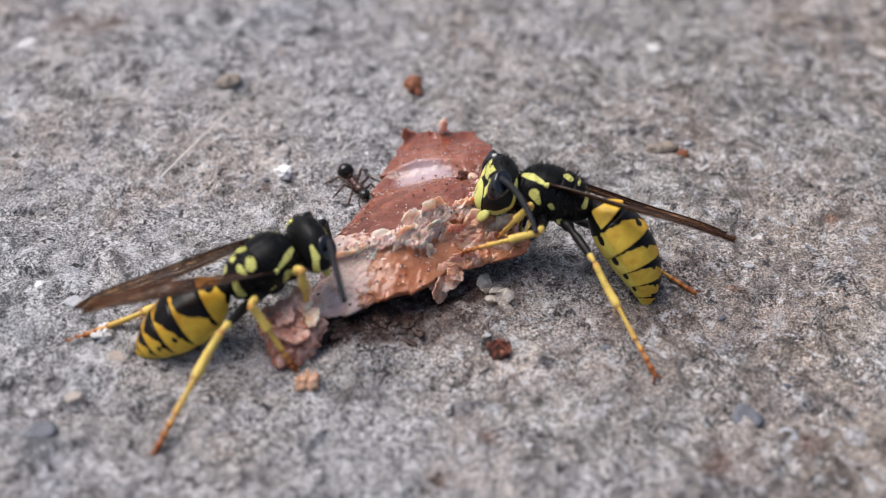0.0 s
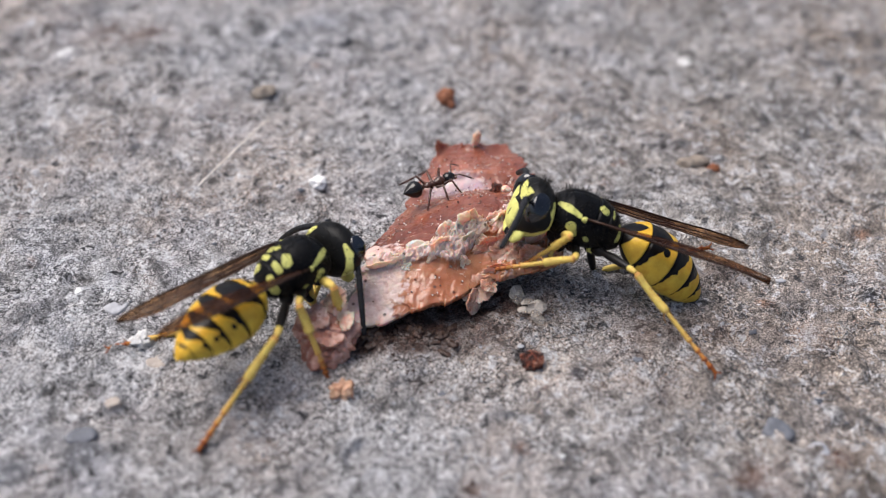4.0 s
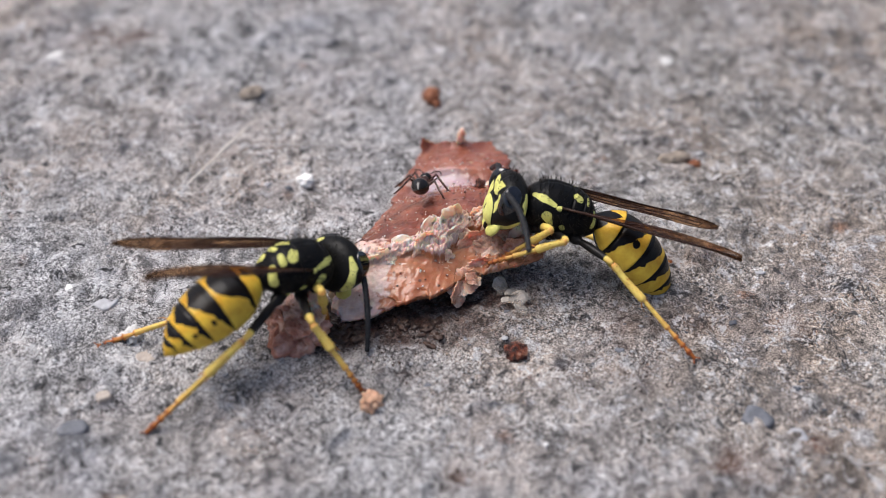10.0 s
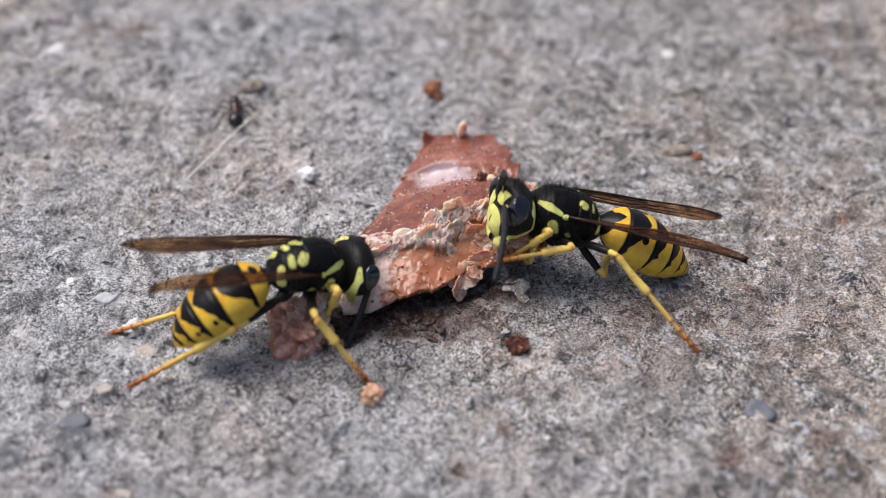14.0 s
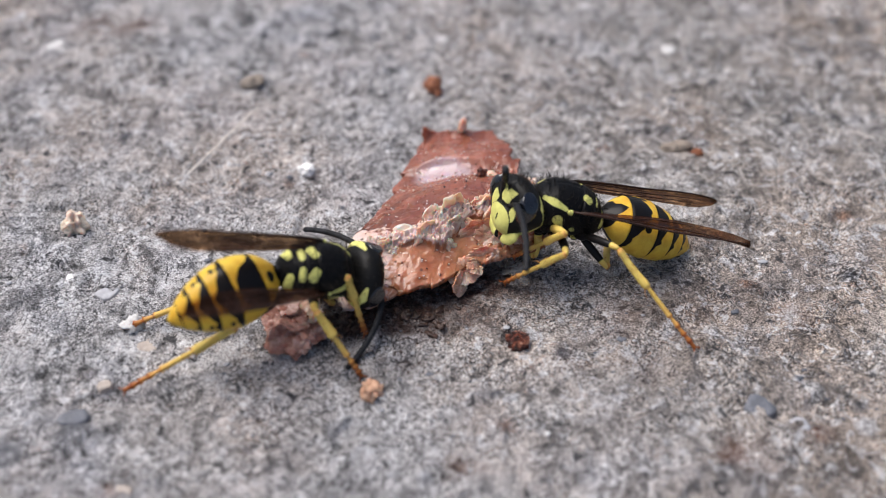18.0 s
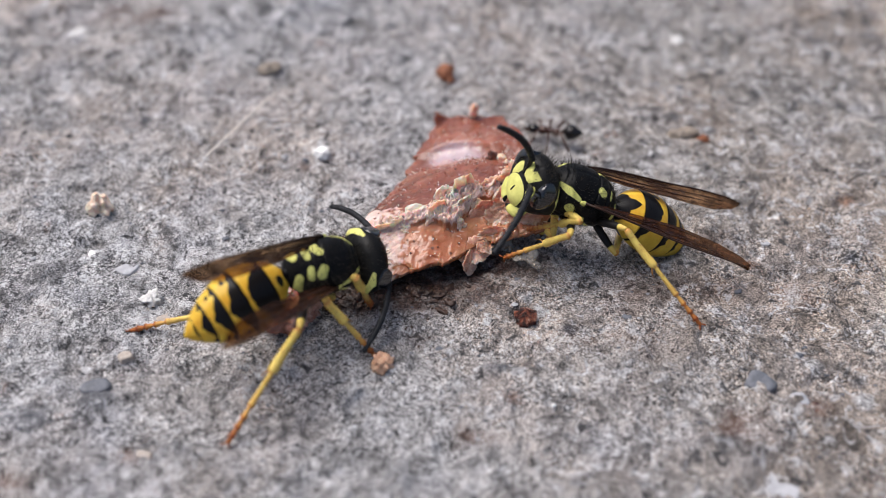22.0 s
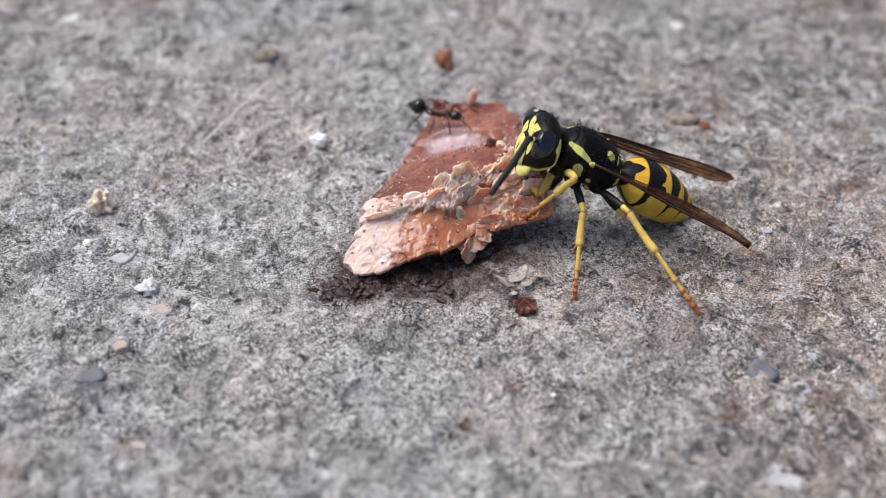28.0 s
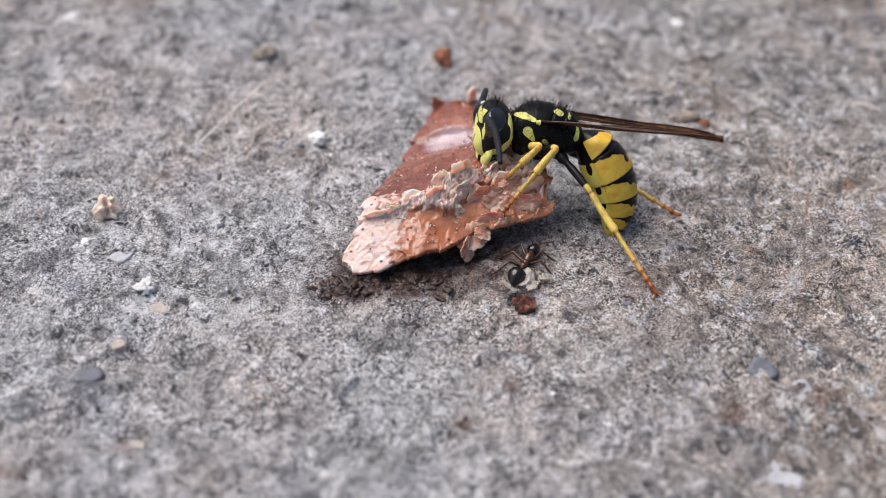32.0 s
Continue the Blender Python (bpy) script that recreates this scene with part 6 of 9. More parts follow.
    walk(w["ant_r"], [(0, pose(0.00192, -0.00049, 0.00027, 0, 11.7, -102.9)), (1, pose(0.00192, -0.00049, 0.00027, 0, 17.6, -105.3)), (2, pose(0.00192, -0.00049, 0.00027, 0, 15.5, -116.2)), (3, pose(0.00192, -0.00049, 0.00027, 0, 12, -111.3)), (6, pose(0.00192, -0.00049, 0.00027, 0, 5.1, -105.4)), (7, pose(0.00192, -0.00049, 0.00027, 0, 17.8, -108.8)), (8, pose(0.00192, -0.00049, 0.00027, 0, 17.6, -100.9)), (9, pose(0.00192, -0.00049, 0.00027, 0, 14.4, -105.1)), (10, pose(0.00192, -0.00049, 0.00027, 0, 11.2, -103)), (11, pose(0.00192, -0.00049, 0.00027, 0, -2.5, -104.6)), (12, pose(0.00192, -0.00049, 0.00027, 0, 15.4, -116.1)), (12.33, pose(0.00192, -0.00049, 0.00027, 21.6, 3.1, -57.8)), (12.67, pose(0.00192, -0.00049, 0.00027, 23.3, -21.5, -3.4)), (13, pose(0.00192, -0.00049, 0.00027, 0, -35.4, 62.7)), (14, pose(0.00192, -0.00049, 0.00027, 0, -36.3, 63.4)), (17, pose(0.00192, -0.00049, 0.00027, 0, -53.1, 33.7)), (18, pose(0.00192, -0.00049, 0.00027, 0, -40.6, 50.8)), (19, pose(0.00192, -0.00049, 0.00027, 0, -58.9, 41.7)), (20, pose(0.00192, -0.00049, 0.00027, 0, -46.3, 44.1)), (20.5, pose(0.00192, -0.00049, 0.00027, 28.6, -4.7, -26.8)), (21, pose(0.00192, -0.00049, 0.00027, 0, 35.6, -92.7)), (21.5, pose(0.00192, -0.00049, 0.00027, 16.7, -1.5, -46)), (22, pose(0.00192, -0.00049, 0.00027, 0, -38.7, 1.5)), (23, pose(0.00192, -0.00049, 0.00027, 0, -54.9, 20.6)), (23.5, pose(0.00192, -0.00049, 0.00027, 2.2, -51, -20.9)), (24, pose(0.00192, -0.00049, 0.00027, 0, -47.1, -58.8)), (24.5, pose(0.00192, -0.00049, 0.00027, 0, -46.3, -76)), (25, pose(0.00192, -0.00049, 0.00027, 0, -50.8, -68.5)), (27.5, pose(0.00192, -0.00049, 0.00027, 0, -55.8, -43)), (27.75, pose(0.00192, -0.00049, 0.00027, 11.6, -18.7, -79)), (28, pose(0.00192, -0.00049, 0.00027, 0, 17.6, -107.4)), (29, pose(0.00192, -0.00049, 0.00027, 0, 10.4, -102.9)), (29.33, pose(0.00192, -0.00049, 0.00027, -18.2, 0.2, -161.1)), (29.67, pose(0.00192, -0.00049, 0.00027, -19.5, -20.6, 142.6)), (30, pose(0.00192, -0.00049, 0.00027, 0, -31.9, 77.4)), (30.33, pose(0.00192, -0.00049, 0.00027, 14.3, -23, 15.1)), (30.67, pose(0.00192, -0.00049, 0.00027, 13.3, -7.5, -40.3)), (31, pose(0.00192, -0.00049, 0.00027, 0, 0.6, -95.1)), (32, pose(0.00192, -0.00049, 0.00027, 0, -7.4, -108.1))])
    walk(w["front_l"], [(0, pose(0.00119, 0.00065, -0.0014, -44.8, -18.7, 97.3)), (1, pose(0.00119, 0.00065, -0.0014, -35.4, -24.6, 89.3)), (2, pose(0.00119, 0.00065, -0.0014, -53, -31.9, 90.5)), (3, pose(0.00119, 0.00065, -0.0014, -40.6, -30.2, 87.7)), (6, pose(0.00119, 0.00065, -0.0014, -44.7, -23.1, 115)), (7, pose(0.00119, 0.00065, -0.0014, -61.1, -27.9, 115.6)), (8, pose(0.00119, 0.00065, -0.0014, -42.6, -28.6, 114)), (9, pose(0.00119, 0.00065, -0.0014, -52.5, -21.7, 119.2)), (10, pose(0.00119, 0.00065, -0.0014, -53.4, -23.8, 104.4)), (11, pose(0.00119, 0.00065, -0.0014, -43.9, -22.9, 103.1)), (12, pose(0.00119, 0.00065, -0.0014, -44.2, -33.4, 94.5)), (13, pose(0.00119, 0.00065, -0.0014, -40.1, -34.1, 87.2)), (14, pose(0.00119, 0.00065, -0.0014, -42.4, -32.2, 90)), (17, pose(0.00119, 0.00065, -0.0014, -37.1, -22.7, 94.5)), (18, pose(0.00119, 0.00065, -0.0014, -41.7, -27.2, 105.5)), (19, pose(0.00119, 0.00065, -0.0014, -41.5, -28.2, 110.4)), (20, pose(0.00119, 0.00065, -0.0014, -22.4, -29.8, 111.8)), (21, pose(0.00119, 0.00065, -0.0014, -44.7, -30.2, 117.2)), (22, pose(0.00119, 0.00065, -0.0014, -42.2, -31.4, 117.2)), (23, pose(0.00119, 0.00065, -0.0014, -45.5, -32.8, 106.6)), (24, pose(0.00119, 0.00065, -0.0014, 28.7, -37.4, 79.2)), (24.5, pose(0.00119, 0.00065, -0.0014, 25.9, -39.2, 79.9)), (25, pose(0.00119, 0.00065, -0.0014, 54.2, -40.6, 64.5)), (27.5, pose(0.00119, 0.00065, -0.0014, 32.6, -41.2, 61.4)), (28, pose(0.00119, 0.00065, -0.0014, -14.2, -30.1, 90.5)), (29, pose(0.00119, 0.00065, -0.0014, -67, -29.9, 117.6)), (30, pose(0.00119, 0.00065, -0.0014, -59.1, -28, 110.6)), (31, pose(0.00119, 0.00065, -0.0014, -60.5, -20.2, 118.9)), (32, pose(0.00119, 0.00065, -0.0014, -73.2, -17.7, 118.8))])
    walk(w["front_l_low"], [(0, pose(0.00281, 0, 0, 179, 32.3, 175.1)), (1, pose(0.00281, 0, 0, 179.2, 31.4, 175.7)), (2, pose(0.00281, 0, 0, 173.8, 38.5, 159.4)), (3, pose(0.00281, 0, 0, 178.7, 34.9, 173.8)), (6, pose(0.00281, 0, 0, 175.5, 24.8, 165.2)), (7, pose(0.00281, 0, 0, 174, 27.2, 157.5)), (8, pose(0.00281, 0, 0, 176.6, 20.2, 168.6)), (9, pose(0.00281, 0, 0, 177.3, 17.7, 171)), (10, pose(0.00281, 0, 0, 175.8, 31.9, 165.9)), (11, pose(0.00281, 0, 0, 178, 25.4, 173.3)), (12, pose(0.00281, 0, 0, 176, 34, 166)), (13, pose(0.00281, 0, 0, 177.7, 37.2, 171.7)), (14, pose(0.00281, 0, 0, 179.1, 33.9, 175.7)), (17, pose(0.00281, 0, 0, 177.1, 33.7, 171.9)), (18, pose(0.00281, 0, 0, 176.7, 26.5, 170.4)), (19, pose(0.00281, 0, 0, 175.3, 28.2, 166.7)), (20, pose(0.00281, 0, 0, 174.6, 37, 171.2)), (21, pose(0.00281, 0, 0, 174.6, 25.2, 164.2)), (22, pose(0.00281, 0, 0, 175.4, 20.8, 169.6)), (23, pose(0.00281, 0, 0, 176.6, 26, 170.2)), (24, pose(0.00281, 0, 0, 177.6, 16, 175.9)), (24.5, pose(0.00281, 0, 0, 177.5, 18.5, 175.6)), (25, pose(0.00281, 0, 0, 176.6, 6.5, -179.7)), (27.5, pose(0.00281, 0, 0, 179.6, 17.2, 179.4)), (28, pose(0.00281, 0, 0, 176.6, 49.8, 175.2)), (29, pose(0.00281, 0, 0, 173.3, 27.1, 154.1)), (30, pose(0.00281, 0, 0, 178.7, 32.8, 177.3)), (31, pose(0.00281, 0, 0, 177.6, 26.3, 172)), (32, pose(0.00281, 0, 0, 169.8, 32, 149.7))])
    walk(w["front_r"], [(0, pose(0.00119, -0.00065, -0.0014, -172.1, 71.2, -35.8)), (1, pose(0.00119, -0.00065, -0.0014, -124.2, 85.8, 7.4)), (2, pose(0.00119, -0.00065, -0.0014, -57.6, 86.6, 79.7)), (3, pose(0.00119, -0.00065, -0.0014, -27, 81.5, 105.7)), (6, pose(0.00119, -0.00065, -0.0014, -30.7, 80.1, 98.9)), (7, pose(0.00119, -0.00065, -0.0014, -19.1, 74.6, 114.4)), (8, pose(0.00119, -0.00065, -0.0014, -15.1, 71.8, 117.3)), (9, pose(0.00119, -0.00065, -0.0014, -33.9, 80.4, 97.6)), (10, pose(0.00119, -0.00065, -0.0014, -25.4, 81.3, 108)), (11, pose(0.00119, -0.00065, -0.0014, -30.1, 81.3, 100.4)), (12, pose(0.00119, -0.00065, -0.0014, -13.2, 71.5, 121.8)), (13, pose(0.00119, -0.00065, -0.0014, -14.3, 72.4, 120.9)), (14, pose(0.00119, -0.00065, -0.0014, -15, 74, 119.7)), (17, pose(0.00119, -0.00065, -0.0014, -16.8, 78.7, 116.8)), (18, pose(0.00119, -0.00065, -0.0014, -12.5, 67.9, 122.5)), (19, pose(0.00119, -0.00065, -0.0014, -12.2, 64.4, 126.5)), (20, pose(0.00119, -0.00065, -0.0014, -11.9, 61.8, 127.6)), (21, pose(0.00119, -0.00065, -0.0014, -10.2, 53.1, 127.1)), (22, pose(0.00119, -0.00065, -0.0014, -10.5, 51.6, 125.5)), (23, pose(0.00119, -0.00065, -0.0014, -11.4, 57.9, 130.6)), (24, pose(0.00119, -0.00065, -0.0014, -9.2, 48.8, 134.9)), (24.5, pose(0.00119, -0.00065, -0.0014, -9.1, 42.4, 135.8)), (25, pose(0.00119, -0.00065, -0.0014, -19.6, 71, 126.9)), (27.5, pose(0.00119, -0.00065, -0.0014, -13.8, 54.6, 132)), (28, pose(0.00119, -0.00065, -0.0014, -26.5, 42.1, 78.1)), (29, pose(0.00119, -0.00065, -0.0014, -41.9, 70.6, 91.8)), (30, pose(0.00119, -0.00065, -0.0014, -40, 70.9, 87.3)), (31, pose(0.00119, -0.00065, -0.0014, -110.8, 75.5, 19.4)), (32, pose(0.00119, -0.00065, -0.0014, -137.6, 72.9, -2.4))])
    walk(w["front_r_low"], [(0, pose(0.00281, 0, 0, 180, 75.9, 180)), (1, pose(0.00281, 0, 0, 180, 70.7, 180)), (2, pose(0.00281, 0, 0, 180, 68.1, 180)), (3, pose(0.00281, 0, 0, -180, 67.7, -180)), (6, pose(0.00281, 0, 0, -180, 68.5, -180)), (7, pose(0.00281, 0, 0, -180, 66.5, -180)), (8, pose(0.00281, 0, 0, 180, 65.8, 180)), (9, pose(0.00281, 0, 0, -180, 68.6, -180)), (10, pose(0.00281, 0, 0, -180, 67.5, 180)), (11, pose(0.00281, 0, 0, -180, 68.3, -180)), (12, pose(0.00281, 0, 0, -180, 65, -180)), (13, pose(0.00281, 0, 0, 180, 65.3, 180)), (14, pose(0.00281, 0, 0, -180, 65.6, -180)), (17, pose(0.00281, 0, 0, -180, 66.4, 180)), (18, pose(0.00281, 0, 0, 180, 64.6, -180)), (19, pose(0.00281, 0, 0, 180, 63.7, -180)), (20, pose(0.00281, 0, 0, 180, 63.5, 180)), (21, pose(0.00281, 0, 0, 180, 63.3, 180)), (22, pose(0.00281, 0, 0, 180, 63.7, -180)), (23, pose(0.00281, 0, 0, -180, 62.8, -180)), (24, pose(0.00281, 0, 0, 180, 62.1, 180)), (24.5, pose(0.00281, 0, 0, 180, 63.1, -180)), (25, pose(0.00281, 0, 0, -180, 63.6, -180)), (27.5, pose(0.00281, 0, 0, -180, 63.7, -180)), (28, pose(0.00281, 0, 0, 180, 70.2, 180)), (29, pose(0.00281, 0, 0, -180, 71.1, -180)), (30, pose(0.00281, 0, 0, 180, 70.7, 180)), (31, pose(0.00281, 0, 0, -180, 77.1, 180)), (32, pose(0.00281, 0, 0, 180, 79, 180))])
    walk(w["mid_l"], [(0, pose(0.00011, 0.00076, -0.00157, -57.9, 6.2, 92.8)), (1, pose(0.00011, 0.00076, -0.00157, -54.6, -3.3, 90.9)), (2, pose(0.00011, 0.00076, -0.00157, -57.7, -11.3, 93.8)), (3, pose(0.00011, 0.00076, -0.00157, -56.3, -6.4, 82.1)), (6, pose(0.00011, 0.00076, -0.00157, -52.8, -20.2, 104)), (7, pose(0.00011, 0.00076, -0.00157, -56.4, -25.6, 104.8)), (8, pose(0.00011, 0.00076, -0.00157, -56.7, -25, 101)), (9, pose(0.00011, 0.00076, -0.00157, -54.8, -14.8, 96.4)), (10, pose(0.00011, 0.00076, -0.00157, -55.9, -18.9, 101.8)), (11, pose(0.00011, 0.00076, -0.00157, -53.9, -9.3, 89.2)), (12, pose(0.00011, 0.00076, -0.00157, -58.7, -25.7, 100.4)), (13, pose(0.00011, 0.00076, -0.00157, -59.6, -22, 94.3)), (14, pose(0.00011, 0.00076, -0.00157, -60.7, -23.2, 99.1)), (17, pose(0.00011, 0.00076, -0.00157, -11, -12.7, 98.7)), (18, pose(0.00011, 0.00076, -0.00157, -29.1, -7.8, 86.9)), (19, pose(0.00011, 0.00076, -0.00157, -27.4, -7.4, 85.5)), (20, pose(0.00011, 0.00076, -0.00157, -28.3, -4.5, 81.5)), (21, pose(0.00011, 0.00076, -0.00157, -19.6, -4, 82.7)), (22, pose(0.00011, 0.00076, -0.00157, -30.8, -17.6, 81)), (23, pose(0.00011, 0.00076, -0.00157, -8.4, -26.3, 98)), (24, pose(0.00011, 0.00076, -0.00157, -23.3, -16.9, 82.4)), (24.5, pose(0.00011, 0.00076, -0.00157, -17.2, -21.3, 84.3)), (25, pose(0.00011, 0.00076, -0.00157, -39.4, -13.3, 84.4)), (27.5, pose(0.00011, 0.00076, -0.00157, -16.4, -29.1, 96.7)), (28, pose(0.00011, 0.00076, -0.00157, 11.1, 1, 99.7)), (29, pose(0.00011, 0.00076, -0.00157, -7.9, -15.9, 102.2)), (30, pose(0.00011, 0.00076, -0.00157, -45.3, -24.7, 103.9)), (31, pose(0.00011, 0.00076, -0.00157, -36.8, -35, 122.3)), (32, pose(0.00011, 0.00076, -0.00157, -35.5, -20.8, 117))])
    walk(w["mid_l_low"], [(0, pose(0.00297, 0, 0, 180, 72.1, 180)), (1, pose(0.00297, 0, 0, 180, 65.4, -180)), (2, pose(0.00297, 0, 0, 180, 73.5, 180)), (3, pose(0.00297, 0, 0, 180, 73.2, 180)), (6, pose(0.00297, 0, 0, -180, 43.9, -180)), (7, pose(0.00297, 0, 0, 180, 49.7, 180)), (8, pose(0.00297, 0, 0, 180, 46.6, 180)), (9, pose(0.00297, 0, 0, -180, 53.5, -180)), (10, pose(0.00297, 0, 0, 180, 53.2, 180)), (11, pose(0.00297, 0, 0, -180, 62.6, 180)), (12, pose(0.00297, 0, 0, 180, 50.5, 180)), (13, pose(0.00297, 0, 0, 180, 52.1, 180)), (14, pose(0.00297, 0, 0, 180, 46.5, 180)), (17, pose(0.00297, 0, 0, 180, 79.4, 180)), (18, pose(0.00297, 0, 0, 180, 58.2, -180)), (19, pose(0.00297, 0, 0, 0, 88.9, 0)), (20, pose(0.00297, 0, 0, 0, 80.5, 0)), (21, pose(0.00297, 0, 0, 0, 65.6, 0)), (22, pose(0.00297, 0, 0, 180, 63.6, -180)), (23, pose(0.00297, 0, 0, 0, 80.9, 0)), (24, pose(0.00297, 0, 0, -180, 88.8, -180)), (24.5, pose(0.00297, 0, 0, 0, 87.5, 0)), (25, pose(0.00297, 0, 0, 180, 77, 180)), (27.5, pose(0.00297, 0, 0, 0, 87.4, 0)), (28, pose(0.00297, 0, 0, 0, 42.9, 0)), (29, pose(0.00297, 0, 0, -180, 62.2, 180)), (30, pose(0.00297, 0, 0, 180, 56.5, -180)), (31, pose(0.00297, 0, 0, -180, 35.4, 180)), (32, pose(0.00297, 0, 0, -180, 60.1, 180))])
    walk(w["mid_r"], [(0, pose(0.00011, -0.00076, -0.00157, -149.7, 47.8, -58.8)), (1, pose(0.00011, -0.00076, -0.00157, -146.8, 60.4, -60.9)), (2, pose(0.00011, -0.00076, -0.00157, -129.6, 68.3, -41.9)), (3, pose(0.00011, -0.00076, -0.00157, -134.6, 69.9, -50.2)), (6, pose(0.00011, -0.00076, -0.00157, -139.2, 68.8, -56.3)), (7, pose(0.00011, -0.00076, -0.00157, -115.9, 75, -32.9)), (8, pose(0.00011, -0.00076, -0.00157, -115.3, 76.9, -33.3)), (9, pose(0.00011, -0.00076, -0.00157, -133.8, 69.3, -50.2)), (10, pose(0.00011, -0.00076, -0.00157, -132, 70.6, -47.3)), (11, pose(0.00011, -0.00076, -0.00157, -139.7, 68.5, -56.2)), (12, pose(0.00011, -0.00076, -0.00157, -102.1, 77.7, -19.3)), (13, pose(0.00011, -0.00076, -0.00157, -103.9, 77.1, -20.8)), (14, pose(0.00011, -0.00076, -0.00157, -110.7, 76.3, -27.3)), (17, pose(0.00011, -0.00076, -0.00157, -128.5, 73.2, -44.3)), (18, pose(0.00011, -0.00076, -0.00157, -87.7, 78.7, -5.9)), (19, pose(0.00011, -0.00076, -0.00157, -57.4, 76.5, 24.4)), (20, pose(0.00011, -0.00076, -0.00157, -47.1, 75.3, 34)), (21, pose(0.00011, -0.00076, -0.00157, -28, 74.8, 49.6)), (22, pose(0.00011, -0.00076, -0.00157, -26.1, 75.1, 50.5)), (23, pose(0.00011, -0.00076, -0.00157, -32.9, 71.8, 47.5)), (24, pose(0.00011, -0.00076, -0.00157, -14.7, 67.4, 62.8)), (24.5, pose(0.00011, -0.00076, -0.00157, -6.7, 64.5, 67.6)), (25, pose(0.00011, -0.00076, -0.00157, -50, 68.6, 36.4)), (27.5, pose(0.00011, -0.00076, -0.00157, -26, 65.4, 52.7)), (28, pose(0.00011, -0.00076, -0.00157, -59.9, 83.2, 9.2)), (29, pose(0.00011, -0.00076, -0.00157, -95.1, 70.3, -14.1)), (30, pose(0.00011, -0.00076, -0.00157, -119.8, 71.3, -40)), (31, pose(0.00011, -0.00076, -0.00157, -136.3, 55.8, -51.8)), (32, pose(0.00011, -0.00076, -0.00157, -135.8, 51.8, -48))])
    walk(w["mid_r_low"], [(0, pose(0.00297, 0, 0, 0, 76.5, 0)), (1, pose(0.00297, 0, 0, 0, 82.8, 0)), (2, pose(0.00297, 0, 0, 0, 88.4, 0)), (3, pose(0.00297, 0, 0, 0, 87.5, 0)), (6, pose(0.00297, 0, 0, 0, 85.8, 0)), (7, pose(0.00297, 0, 0, 0, 89.7, 0)), (8, pose(0.00297, 0, 0, 180, 89.6, 180)), (9, pose(0.00297, 0, 0, 0, 86.1, 0)), (10, pose(0.00297, 0, 0, 0, 88.1, 0)), (11, pose(0.00297, 0, 0, 0, 86.2, 0)), (12, pose(0.00297, 0, 0, -180, 88, 180)), (13, pose(0.00297, 0, 0, 180, 88.3, 180)), (14, pose(0.00297, 0, 0, 180, 88.8, 180)), (17, pose(0.00297, 0, 0, 0, 89.7, 0)), (18, pose(0.00297, 0, 0, -180, 87.3, -180)), (19, pose(0.00297, 0, 0, 180, 85.2, 180)), (20, pose(0.00297, 0, 0, -180, 84.7, -180)), (21, pose(0.00297, 0, 0, -180, 84.5, -180)), (22, pose(0.00297, 0, 0, 180, 85, 180)), (23, pose(0.00297, 0, 0, 180, 83.3, 180)), (24, pose(0.00297, 0, 0, 180, 81.6, -180)), (24.5, pose(0.00297, 0, 0, 180, 82.2, 180)), (25, pose(0.00297, 0, 0, 180, 82.7, -180)), (27.5, pose(0.00297, 0, 0, 180, 83.6, -180)), (28, pose(0.00297, 0, 0, 0, 85.8, 0)), (29, pose(0.00297, 0, 0, 0, 84.1, 0)), (30, pose(0.00297, 0, 0, 0, 83.3, 0)), (31, pose(0.00297, 0, 0, 0, 74.1, 0)), (32, pose(0.00297, 0, 0, 0, 72.4, 0))])
